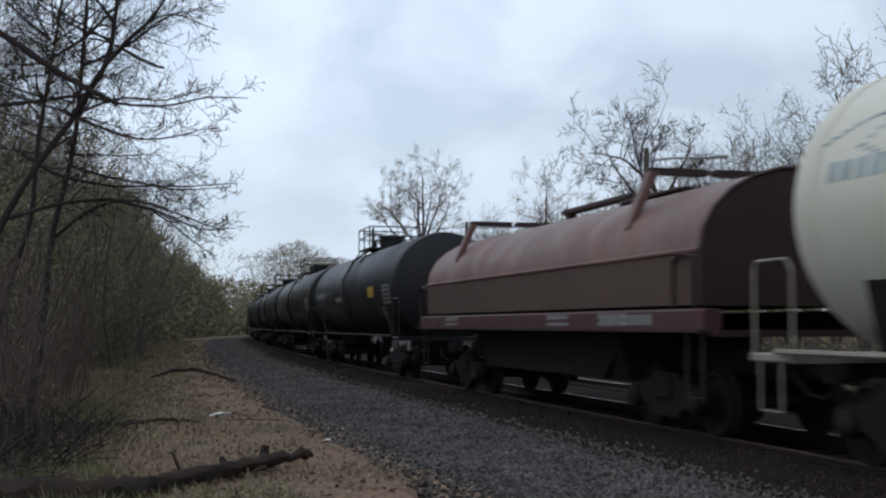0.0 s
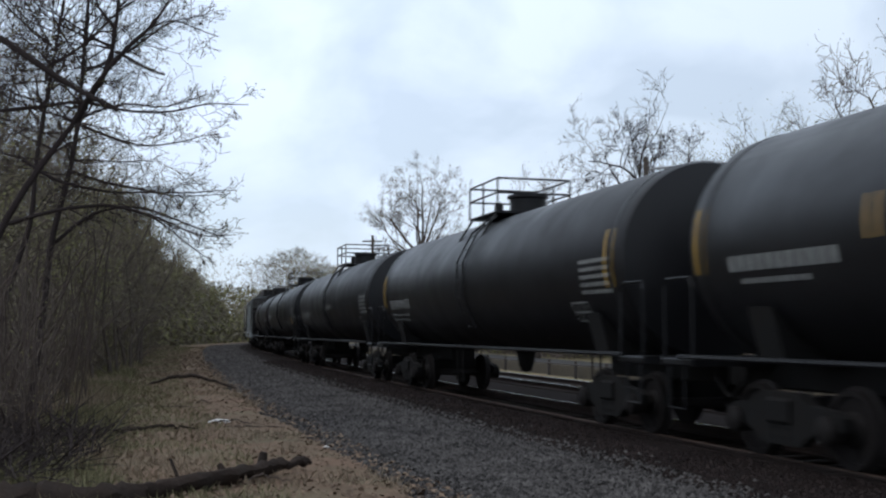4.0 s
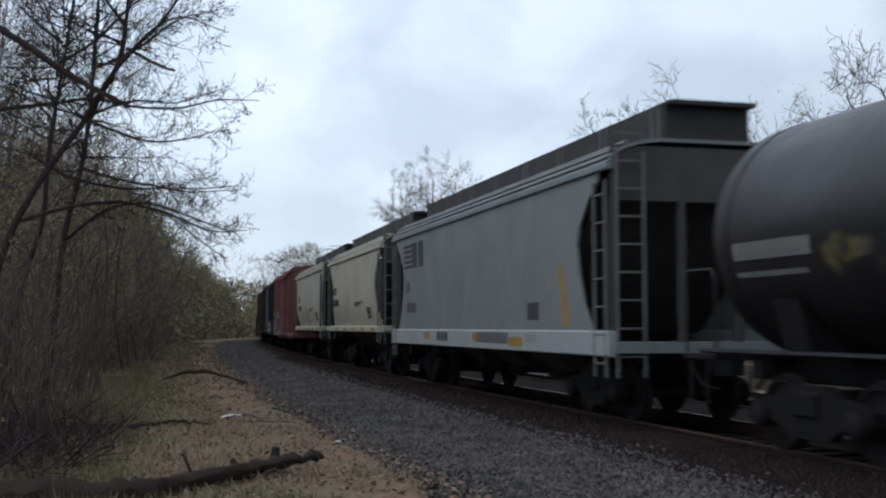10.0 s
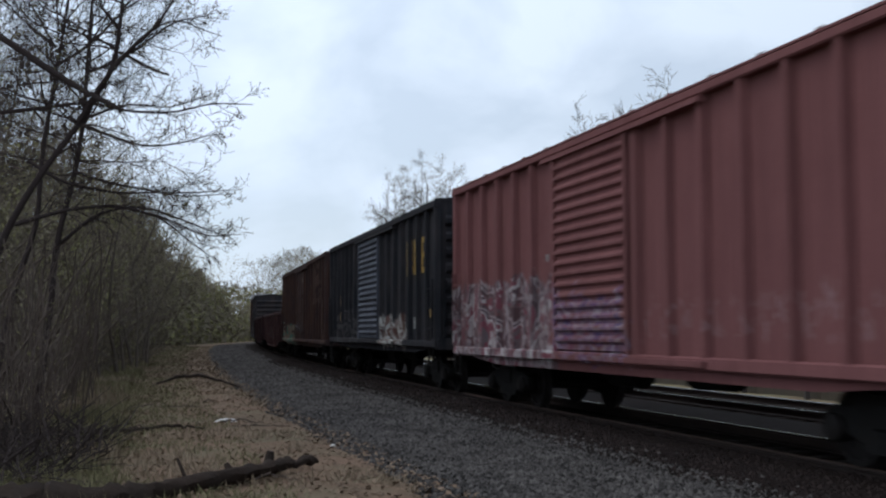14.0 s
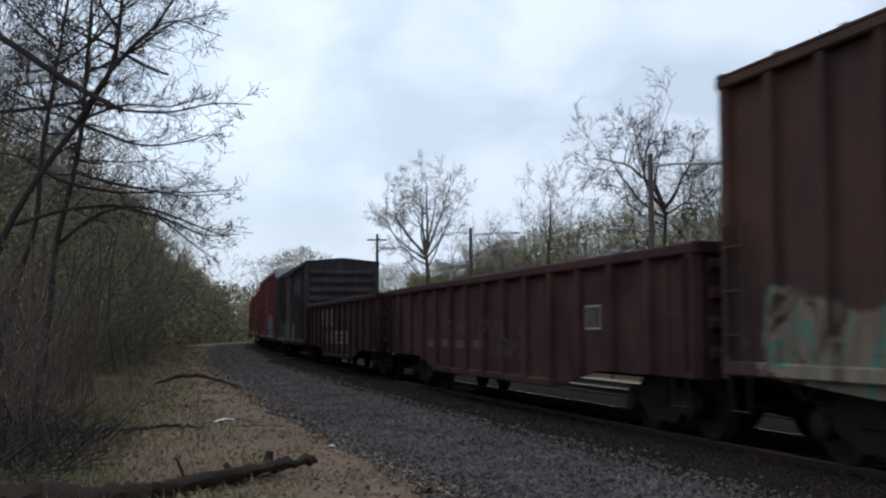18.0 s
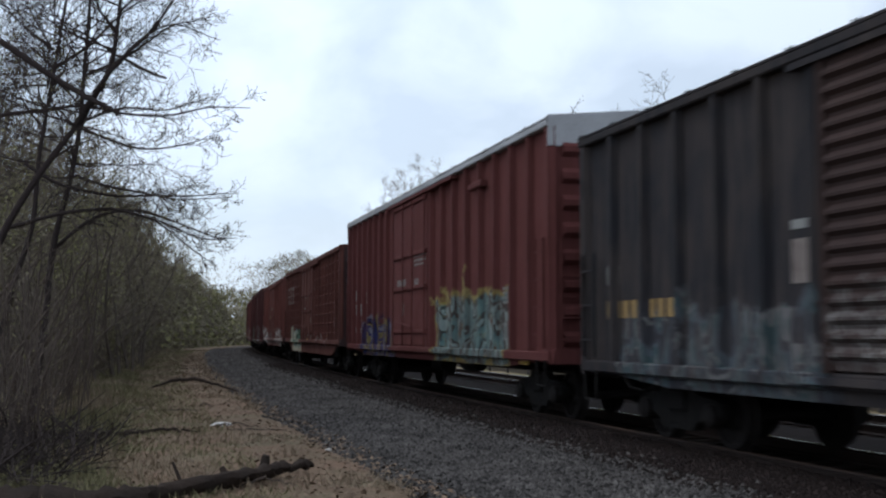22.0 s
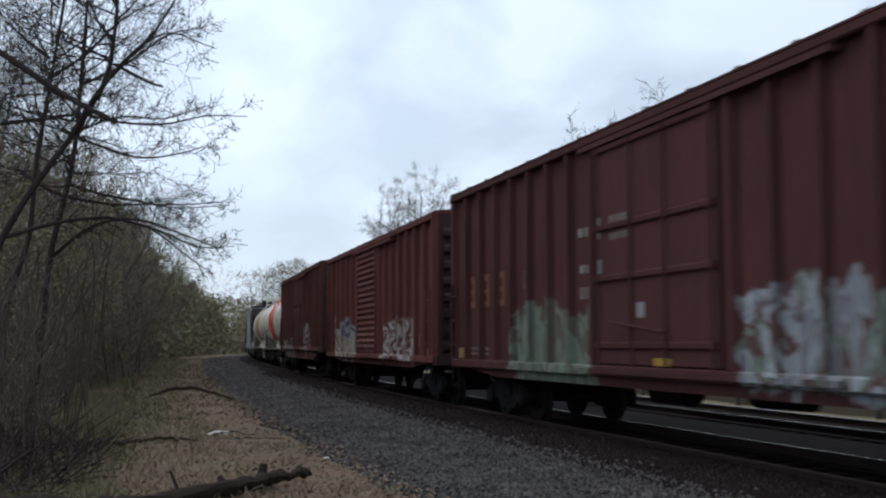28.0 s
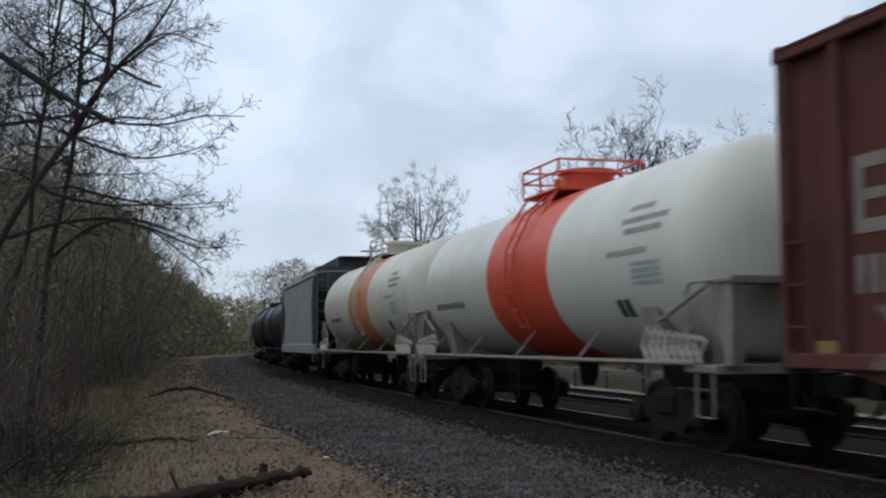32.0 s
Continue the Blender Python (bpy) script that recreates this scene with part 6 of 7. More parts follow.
# ================= trees =================
def grow(g, tips, p, d, length, r, level, rs, kink=0.22, up=0.1, kids=(3, 5), ratio=0.62, sides=6, limit=4, thin=0.0035):
    """A limb with its side branches. Adds the ends of the twigs to tips."""
    n = max(3, int(length / 0.45)) if level < 2 else 4 if level < 3 else 3
    n = min(n, 9)
    pts, rad, dirs = [Vector(p)], [r], []
    q = Vector(p)
    for i in range(n):
        d = (d + Vector((rs.gauss(0, kink), rs.gauss(0, kink), rs.gauss(0, kink) + up))).normalized()
        q = q + d * (length / n)
        pts.append(q.copy())
        dirs.append(d.copy())
        rad.append(max(thin, r * (1 - 0.72 * (i + 1) / n)))
    s = (sides, 5, 4, 3, 3, 3)[min(level, 5)]
    g.tube(pts, rad, s, cap=False)
    if level >= limit:
        tips.append(pts[-1])
        return
    k = rs.randint(*kids) + (2 if level == 0 else 0)
    for i in range(k):
        f = 0.3 + 0.7 * (i + rs.random()) / k if level else 0.35 + 0.65 * (i + rs.random()) / k
        j = min(n - 1, int(f * n))
        a = rs.uniform(0, 2 * math.pi)
        o = dirs[j].orthogonal().normalized()
        o = Matrix.Rotation(a, 3, dirs[j]) @ o
        nd = (dirs[j] * rs.uniform(0.5, 0.95) + o * rs.uniform(0.55, 0.95)).normalized()
        grow(g, tips, pts[j].lerp(pts[j + 1], rs.random()), nd, length * ratio * rs.uniform(0.65, 1.1), max(thin, rad[j] * rs.uniform(0.45, 0.7)), level + 1, rs, kink, up, kids, ratio, sides, limit, thin)
    tips.append(pts[-1])


def leaves_at(tips, rs, per, spread_r, size):
    g = Geo()
    for t in tips:
        for _ in range(per if per >= 1 else (1 if rs.random() < per else 0)):
            c = Vector(t) + Vector((rs.gauss(0, spread_r), rs.gauss(0, spread_r), rs.gauss(0, spread_r)))
            a = Vector((rs.gauss(0, 1), rs.gauss(0, 1), rs.gauss(0, 1))).normalized()
            b = a.orthogonal().normalized()
            s = size * rs.uniform(0.6, 1.3)
            k = len(g.v)
            g.v += [tuple(c - a * s), tuple(c + b * s * 0.5), tuple(c + a * s), tuple(c - b * s * 0.5)]
            g.f.append((k, k + 1, k + 2, k + 3))
    return g


def tree_proto(seed, h, r, label, bark, leaf, per, lsize=0.05, lspread=0.12, kids=(3, 4), limit=4, ratio=0.6, kink=0.16, up=0.06, lean=(0, 0), first=0.0, stems=1, boughs=(), thin=0.0035, reach=0.42, count=None, taper=0.86):
    rs = random.Random(seed)
    tr = tagged(new("tree"), label, "tree", "trees round the line")
    g, tips, g2 = Geo(), [], Geo()
    for s in range(stems):
        d = Vector((lean[0] + rs.gauss(0, 0.2 if stems > 1 else 0.1), lean[1] + rs.gauss(0, 0.2 if stems > 1 else 0.1), 1)).normalized()
        # trunk as its own mesh, branches in the crown
        n, q, pts, rad, dirs = 9, Vector((rs.gauss(0, 0.15) * (stems > 1), rs.gauss(0, 0.15) * (stems > 1), -0.15)), [], [], []
        for i in range(n + 1):
            pts.append(q.copy())
            rad.append(max(0.012, r * (1 - taper * i / n)) * (1.35 if i == 0 else 1))
            dirs.append(d.copy())
            d = (d + Vector((rs.gauss(0, kink * 0.5), rs.gauss(0, kink * 0.5), 0.04))).normalized()
            q = q + d * (h / n)
        g.tube(pts, rad, 8, cap=False)
        k0 = count or int(7 + h * 0.6)
        for i in range(k0):
            f = first + (1 - first) * (i + rs.random()) / k0
            j = min(n - 1, int(f * n))
            a = rs.uniform(0, 2 * math.pi)
            o = Vector((math.cos(a), math.sin(a), rs.uniform(0.0, 0.6))).normalized()
            nd = (o + dirs[j] * rs.uniform(0.3, 0.8)).normalized()
            grow(g2, tips, pts[j].lerp(pts[j + 1], rs.random()), nd, h * (reach - 0.5 * reach * f) * rs.uniform(0.7, 1.15), rad[j] * rs.uniform(0.3, 0.5), 2, rs, kink, up, kids, ratio, 5, limit, thin)
    for f, d, length, r0 in boughs:
        j = min(n - 1, int(f * n))
        grow(g2, tips, pts[j].lerp(pts[j + 1], f * n - j), Vector(d).normalized(), length, r0, 1, rs, kink, up, kids, ratio, 6, limit, thin)
    part("trunk", g, bark, tr, smooth=True)
    part("crown", g2, M_TWIG if bark is not M_BARK else M_BARK, tr, "bare twigs in bud")
    if per:
        part("leaves", leaves_at(tips, rs, per, lspread, lsize), leaf, tr, "sparse young leaves")
    return tr


def plant(proto, x, y, rz, s, first=[]):
    m = pose(x, y, 0, 0, 0, rz)
    if proto.name not in first:
        first.append(proto.name)
        proto.matrix_basis = m @ Matrix.Scale(s, 4)
        return proto
    c = copy_thing(proto, m)
    c.scale = (s, s, s)
    return c


def build_trees():
    rs = random.Random(21)
    # beyond the tracks
    fan = [(0.9, (-1.3, 0.1, 0.75), 4.9, 0.1), (0.96, (-0.85, 0.1, 1.0), 5.4, 0.13), (0.97, (-0.25, 0.3, 1.0), 5.5, 0.13), (0.99, (0.06, -0.2, 1.0), 5.8, 0.14), (0.98, (0.36, 0.0, 1.0), 5.3, 0.12), (0.86, (-1.2, 0.3, 0.5), 4.6, 0.08), (0.84, (0.8, 0.3, 0.8), 4.2, 0.08), (0.7, (-0.8, -0.3, 0.6), 3.4, 0.06), (0.94, (-1.05, 0.0, 0.95), 5.0, 0.1), (0.97, (0.2, 0.3, 1.0), 5.4, 0.11), (0.95, (-0.42, -0.3, 1.0), 5.2, 0.1), (0.92, (0.65, -0.2, 0.95), 4.9, 0.1)]
    t1 = tree_proto(101, 8.6, 0.26, "broad rounded bare tree with fanned limbs and hazy buds", M_BARK_G, M_BUD_O, 0.7, 0.045, 0.15, (4, 5), 5, 0.52, 0.08, 0.06, first=0.6, thin=0.008, reach=0.2, count=3, boughs=fan, taper=0.6)
    plant(t1, -1.1, 98, 0, 1.04)
    crook = [(0.97, (-0.5, 0.1, 1.0), 5.6, 0.12), (0.995, (0.62, -0.1, 0.8), 3.6, 0.11), (0.93, (-0.95, 0.2, 0.85), 5.0, 0.09), (0.985, (-0.4, 0.5, 1.0), 3.9, 0.1), (0.99, (-0.7, -0.3, 1.0), 5.4, 0.1), (0.95, (1.0, 0.1, 0.4), 2.8, 0.07), (0.86, (-1.0, 0.1, 0.32), 3.6, 0.06), (0.72, (0.9, 0.3, 0.5), 2.4, 0.04), (0.66, (-0.9, -0.2, 0.35), 2.8, 0.04)]
    t2 = tree_proto(104, 9.0, 0.2, "large bare tree with crooked spreading limbs", M_BARK, M_BUD_O, 0.05, 0.04, 0.1, (4, 5), 5, 0.56, 0.16, 0.05, first=0.9, thin=0.009, reach=0.1, count=1, boughs=crook, taper=0.62)
    plant(t2, 10.55, 60, 0, 0.99)
    t3 = tree_proto(103, 14.0, 0.24, "bare tree with crooked limbs and a few buds", M_BARK_G, M_BUD_O, 0.8, 0.06, 0.2, (4, 5), 4, 0.6, 0.28, 0.1, first=0.35, thin=0.014, reach=0.36)
    for x, y, rz, s in ((20.2, 51, 60, 0.92), (6.2, 72, 200, 0.75), (25, 60, 120, 1.05), (16.2, 64, 300, 0.78), (19.5, 68, 20, 0.85), (10.0, 90, 80, 0.72), (2.6, 96, 140, 0.6)):
        plant(t3, x, y, rz, s)
    young = [tree_proto(110 + i, 8.5 + i, 0.12, "slim young tree in pale green bud", M_BARK_G, M_BUD if i % 2 else M_BUD_O, 4, 0.045, 0.35, (3, 4), 4, 0.6, 0.18, 0.08, stems=2, first=0.1, thin=0.01) for i in range(4)]
    for i in range(74):
        u = rs.uniform(36, 125)
        w = -rs.uniform(17.8, 36)
        x, y = beside(u, w)
        plant(rs.choice(young), x, y, rs.uniform(0, 360), rs.uniform(0.8, 1.12))
    for i in range(26):
        x, y = beside(rs.uniform(125, 210), -rs.uniform(17, 50))
        plant(rs.choice(young), x, y, rs.uniform(0, 360), rs.uniform(0.6, 0.85))
    # the wood on the camera's side
    wood = [tree_proto(130 + i, 10.0 + 0.8 * i, 0.09 + 0.012 * i, "thin bare tree among undergrowth", M_BARK_G, M_BUD_O, 1, 0.05, 0.25, (3, 5), 4, 0.64, 0.2, 0.05, lean=(0.06, 0), first=0.06, thin=0.006, reach=0.32, count=20) for i in range(4)]
    for i in range(52):
        u = 26 + 2.9 * i + rs.uniform(-1, 1)
        x, y = beside(u, 10.3 + rs.uniform(0, 2.2) + (0.8 if u < 34 else 0))
        plant(rs.choice(wood), x, y, rs.uniform(-60, 60), rs.uniform(0.65, 0.95) * (0.8 if u > 95 else 1))
    for i in range(26):
        x, y = beside(rs.uniform(27, 62), rs.uniform(10.5, 17))
        plant(rs.choice(wood), x, y, rs.uniform(-60, 60), rs.uniform(0.7, 0.95))
    for i in range(76):
        u = 30 + 122 * i / 76 + rs.uniform(-2, 2)
        x, y = beside(u, 11.5 + rs.uniform(0, 1) ** 1.3 * 16)
        plant(rs.choice(wood), x, y, rs.uniform(-60, 60), rs.uniform(0.8, 1.1) * (0.85 if u > 90 else 1))
    for u, w, s in ((41, 9.4, 0.55), (45, 9.0, 0.6), (48, 8.9, 0.62), (51, 8.5, 0.62), (54, 8.8, 0.66), (57, 8.3, 0.66), (61, 8.6, 0.7), (66, 8.6, 0.68), (72, 8.8, 0.66)):
        x, y = beside(u, w)
        plant(rs.choice(wood), x, y, rs.uniform(-30, 30), s)
    for i in range(60):
        x, y = beside(rs.uniform(150, 300), 9.5 + rs.uniform(0, 1) * 22)
        plant(rs.choice(young + wood), x, y, rs.uniform(0, 360), rs.uniform(0.6, 0.85))
    # the dark trees that hang over the verge
    big = []
    for k in range(2):
        bs = [(f, (1, rs.uniform(-0.25, 0.25), up), ln, r) for f, up, ln, r in ((0.27, 0.16, 1.9, 0.03), (0.34, 0.05, 2.0, 0.032), (0.42, 0.25, 2.0, 0.035), (0.5, 0.15, 2.0, 0.035), (0.58, 0.35, 1.8, 0.03))]
        big.append(tree_proto(150 + k, 12.0, 0.13, "dark bare tree leaning over the verge", M_BARK, M_BUD_O, 1, 0.02, 0.03, (3, 4), 5, 0.58, 0.085, 0.03, lean=(0.14, -0.02), first=0.15, boughs=bs, thin=0.0045, reach=0.24, count=16))
    for k, x, y, rz, s in ((1, -11.0, 23.5, 12, 0.8), (1, -13.4, 28, 5, 0.8), (0, -15.6, 34, 0, 0.9), (1, -17.6, 41, 8, 0.9)):
        plant(big[k], x, y, rz, s)


def bough(g, tips, rs, y, pts, r0, r1, twigs, reach, blunt=False):
    """A limb through places (x, z) at depth y, with finer and finer side twigs."""
    P, R, n = [], [], len(pts) - 1
    for i in range(n):
        for k in range(4):
            f = k / 4
            P.append(Vector((pts[i][0] + (pts[i + 1][0] - pts[i][0]) * f, y, pts[i][1] + (pts[i + 1][1] - pts[i][1]) * f)))
    P.append(Vector((pts[-1][0], y, pts[-1][1])))
    m, drift = len(P), rs.uniform(-0.5, 0.5)
    for i in range(m):
        P[i] = P[i] + Vector((rs.gauss(0, 0.014), drift * i / m + rs.gauss(0, 0.03), rs.gauss(0, 0.014)))
        R.append(r0 + (r1 - r0) * i / (m - 1))
    for _ in range(2):
        P = [P[0]] + [(P[i - 1] + P[i] * 2 + P[i + 1]) / 4 for i in range(1, m - 1)] + [P[-1]]
    g.tube([tuple(p) for p in P], R, 7, cap=blunt)
    for k in range(twigs):
        f = 0.12 + 0.86 * (k + rs.random()) / twigs
        i = min(m - 2, int(f * (m - 1)))
        d = (P[i + 1] - P[i]).normalized()
        o = Vector((rs.gauss(0.15, 0.5), rs.gauss(0, 0.7), rs.gauss(0.1, 0.7)))
        grow(g, tips, P[i], (d * 0.9 + o).normalized(), reach * rs.uniform(0.5, 1.2) * (1 - 0.5 * f), max(0.005, R[i] * 0.42), 3, rs, 0.16, 0.02, (3, 4), 0.6, 5, 5, 0.0036)
    if not blunt:
        tips.append(P[-1])


def hanging_tree():
    """The nearest trees of the wood, whose limbs reach out over the verge."""
    rs = random.Random(207)
    label = "dark bare tree with long limbs over the verge"
    trunks = [(17.0, [(-7.35, -0.1), (-7.1, 1.6), (-6.72, 3.02), (-6.1, 4.04), (-5.56, 4.77), (-5.06, 5.6), (-4.96, 6.66), (-4.89, 7.9)], 0.1, 0.035),
              (20.0, [(-7.25, -0.1), (-7.05, 1.45), (-6.94, 3.05), (-6.62, 4.37), (-6.45, 5.49), (-6.38, 6.93), (-6.3, 8.6)], 0.1, 0.04),
              (19.0, [(-7.7, -0.1), (-7.29, 2.22), (-6.94, 3.36), (-6.88, 4.81), (-6.68, 6.27), (-6.45, 8.0)], 0.085, 0.035)]
    limbs = [[(16.9, [(-5.56, 4.77), (-4.85, 5.86), (-4.34, 6.21), (-3.96, 6.83)], 0.05, 0.015, 12, 0.9), (16.8, [(-7.0, 4.86), (-6.07, 4.98), (-5.41, 5.08), (-4.82, 4.92), (-4.07, 4.93), (-3.5, 5.08), (-2.95, 5.06)], 0.045, 0.006, 20, 0.75),
              (17.0, [(-5.74, 4.86), (-5.21, 4.6), (-4.52, 4.36), (-3.9, 4.43), (-3.3, 4.55)], 0.035, 0.005, 16, 0.7), (17.0, [(-4.97, 5.85), (-4.54, 5.61), (-4.16, 5.4)], 0.035, 0.018, 6, 0.7), (17.0, [(-5.06, 5.6), (-4.7, 6.13), (-4.22, 6.48), (-3.5, 6.2)], 0.035, 0.006, 12, 0.75)],
             [(19.8, [(-6.6, 4.4), (-5.9, 4.2), (-5.2, 4.1), (-4.7, 4.0), (-3.9, 4.08)], 0.04, 0.006, 18, 0.85), (20.1, [(-6.95, 3.1), (-6.2, 3.75), (-5.4, 3.85), (-4.6, 3.55), (-3.9, 3.3)], 0.05, 0.008, 20, 0.8), (19.9, [(-6.4, 6.2), (-5.6, 6.6), (-4.9, 7.2), (-4.2, 7.3)], 0.04, 0.008, 14, 1.0), (20.0, [(-6.45, 5.4), (-5.7, 5.7), (-5.0, 5.6), (-4.2, 5.9)], 0.035, 0.006, 14, 0.9)],
             [(18.4, [(-7.2, 3.3), (-6.3, 3.56), (-5.4, 3.68), (-4.6, 3.46), (-3.95, 3.12), (-3.4, 3.18)], 0.05, 0.006, 24, 0.75), (18.6, [(-4.75, 3.5), (-4.25, 3.08), (-3.75, 2.75)], 0.022, 0.006, 10, 0.6), (18.5, [(-6.9, 4.4), (-6.2, 4.0), (-5.2, 3.85), (-4.2, 3.86), (-3.4, 3.93)], 0.04, 0.006, 18, 0.75), (19.0, [(-6.7, 6.1), (-6.0, 6.5), (-5.4, 7.1), (-4.6, 7.4)], 0.04, 0.01, 14, 1.0)]]
    for (y, pts, r0, r1), arms in zip(trunks, limbs):
        tree = tagged(new("tree"), label, "tree", "trees round the line")
        g, g2, tips = Geo(), Geo(), []
        bough(g, tips, rs, y, pts, r0 * 0.72, r1 * 0.6, 0, 0.5)
        for q in range(30):
            i = rs.randint(3, len(pts) - 2)
            f = rs.random()
            p = Vector((pts[i][0] + (pts[i + 1][0] - pts[i][0]) * f, y, pts[i][1] + (pts[i + 1][1] - pts[i][1]) * f))
            grow(g2, tips, p, Vector((rs.gauss(-0.35, 0.8), rs.gauss(0, 0.6), rs.uniform(-0.1, 0.9))).normalized(), rs.uniform(0.8, 1.9), 0.02, 2, rs, 0.15, 0.04, (3, 4), 0.6, 5, 5, 0.0036)
        for arm in arms:
            y, pts, r0, r1, k, reach = arm
            bough(g2, tips, rs, y, pts, r0 * 0.76, r1, int(k * 1.0), reach)
        part("trunk", g, M_BARK, tree, smooth=True)
        part("crown", g2, M_BARK, tree, "dark bare twigs in bud")
        part("leaves", leaves_at(tips, rs, 0.6, 0.012, 0.018), M_BUD_O, tree, "tiny opening buds")
    snag = tagged(new("tree"), "dark snapped limb of a dead tree leaning in the wood", "tree", "trees round the line")
    g, tips = Geo(), []
    bough(g, tips, rs, 15.0, [(-9.4, -0.1), (-9.0, 3.6), (-8.3, 5.7), (-7.6, 6.3), (-6.62, 5.91), (-6.0, 5.58), (-5.15, 4.98), (-4.42, 4.61)], 0.08, 0.034, 0, 0.5, True)
    part("trunk", g, M_BARK, snag, smooth=True)


build_trees()
hanging_tree()


def saplings():
    rs = random.Random(61)
    kinds = [tree_proto(170 + i, 2.4 + 0.5 * i, 0.016, "slim reddish-brown bare sapling in the grass", M_SAPLING, M_BUD_O, 0.5, 0.02, 0.04, (2, 3), 3, 0.6, 0.12, 0.12, first=0.25, stems=2 + i % 2, thin=0.004, reach=0.3, count=5) for i in range(3)]
    for i in range(46):
        u = rs.uniform(17, 34)
        x, y = beside(u, 8.7 + abs(rs.gauss(0, 1)) * 1.5)
        plant(rs.choice(kinds), x, y, rs.uniform(0, 360), rs.uniform(0.6, 1.15))


saplings()


def undergrowth():
    """Brush, stems and young shoots along the wood's edge."""
    rs = random.Random(33)
    stems, bits, fresh = Geo(), Geo(), Geo()
    for i in range(4300):
        u = 13 + 140 * rs.random() ** 1.2 if i < 3900 else rs.uniform(17, 32)
        w = 8.6 + abs(rs.gauss(0, 1)) * (3.6 if i < 3900 else 1.4) + (0.8 if u < 20 else 0) + (2.2 if u < 36 and i < 3900 else 0.9)
        x, y = beside(u, w)
        h = (rs.uniform(0.5, 2.2) if i < 4200 else rs.uniform(1.6, 3.4)) * (1 + 0.12 * (w - 8.6)) * (0.6 if w < 9.4 else 1)
        if u < 36 and w > 9.6 and rs.random() < 0.6:
            continue
        p = Vector((x, y, -0.05))
        d = Vector((rs.gauss(0, 0.34), rs.gauss(0, 0.34), 1)).normalized()
        pts = [p]
        for k in range(3):
            d = (d + Vector((rs.gauss(0, 0.3), rs.gauss(0, 0.3), 0))).normalized()
            p = p + d * h / 3
            pts.append(p)
        r = rs.uniform(0.004, 0.012) if i < 4200 else rs.uniform(0.014, 0.026)
        stems.tube([tuple(q) for q in pts], [r, r * 0.8, r * 0.6, r * 0.25], 3, cap=False)
        for k in range(4):
            a = pts[rs.randint(1, 3)]
            e = a + Vector((rs.gauss(0, 0.25), rs.gauss(0, 0.25), rs.uniform(0.05, 0.4)))
            stems.tube([tuple(a), tuple(a.lerp(e, 0.5) + Vector((0, 0, 0.03))), tuple(e)], [r * 0.5, r * 0.35, r * 0.15], 3, cap=False)
    for g, count, size, z1, thin in ((bits, 110000, 0.085, 5.6, 0.16), (fresh, 130000, 0.036, 5.6, 0.5)):
        for i in range(count):
            u = 14 + 150 * rs.random() if rs.random() < 0.8 else 120 + 190 * rs.random()
            w = 8.9 + abs(rs.gauss(0, 1)) * 5.0 + (1.3 if u < 38 else 0.9)
            z = (abs(rs.gauss(0, 0.4)) if rs.random() < 0.5 else rs.random()) * z1 * min(1, (w - 8.0) / 3)
            if noise.noise((u * 0.22, w * 0.4, z * 0.4 + (9 if g is fresh else 0))) < (-0.1 if g is bits else 0.1):
                continue
            if u < 26 and (w < 10.5 and z > 1.0 or u < 17):
                continue
            x, y = beside(u, w)
            a = Vector((rs.gauss(0, 1), rs.gauss(0, 1), rs.gauss(0, 1.1))).normalized()
            b = a.orthogonal().normalized()
            s = size * rs.uniform(0.5, 1.6) * (0.35 + u / 42 if g is fresh else 0.3 + u / 45)
            k = len(g.v)
            p = Vector((x, y, z))
            g.v += [tuple(p - a * s), tuple(p + b * s * thin), tuple(p + a * s), tuple(p - b * s * thin)]
            g.f.append((k, k + 1, k + 2, k + 3))
    for i in range(400000):
        u = 26 + 154 * rs.random() ** 1.25
        edge = 10.3 if u < 36 else 10.3 - 0.09 * (u - 36) if u < 50 else 9.04 + 0.014 * (u - 50)
        w = edge + abs(rs.gauss(0, 1)) * 2.8
        tall = 6.4 + 4.2 * min(1, max(0, (u - 34) / 26)) + 1.8 * min(1, max(0, (u - 75) / 40)) - 4.5 * min(1, max(0, (u - 150) / 30))
        crest = (tall + 3.0 * noise.noise((u * 0.3, w * 0.3, 2))) * min(1, (w - edge + 1.3) / 2.4)
        crest *= 1 + 0.42 * noise.noise((u * 0.75, w * 0.9, 7))
        z = max(0.05, crest) * rs.random() ** 0.95 * (1.2 if rs.random() < 0.25 else 1.0)
        if rs.random() < 0.7 * (z / max(0.1, crest)) ** 1.8:
            continue
        w += 1.3 * max(0, 1 - z / 3.2)
        v = noise.noise((u * 0.35, w * 0.5, z * 0.5 + 20))
        if v < -0.08:
            continue
        g = fresh if v > 0.22 or rs.random() < 0.22 else bits
        x, y = beside(u, w)
        a = Vector((rs.gauss(0, 1), rs.gauss(0, 1), rs.gauss(0, 1.1))).normalized()
        b = a.orthogonal().normalized()
        s, q = (rs.uniform(0.06, 0.2) * (0.5 + u / 60), 0.12) if g is bits else (rs.uniform(0.025, 0.05) * (0.6 + u / 50), 0.5)
        k = len(g.v)
        p = Vector((x, y, z))
        g.v += [tuple(p - a * s), tuple(p + b * s * q), tuple(p + a * s), tuple(p - b * s * q)]
        g.f.append((k, k + 1, k + 2, k + 3))
    tangle = Geo()
    for i in range(1500):
        x, y = rs.uniform(-7.6, -4.1), rs.uniform(11.2, 17.5)
        if x > -0.3 * y + rs.uniform(-0.4, 0.3):
            continue
        a, ln = rs.uniform(0, 6.28), rs.uniform(0.25, 0.9)
        e = Vector((math.cos(a), math.sin(a), rs.uniform(-0.1, 0.9))) * ln
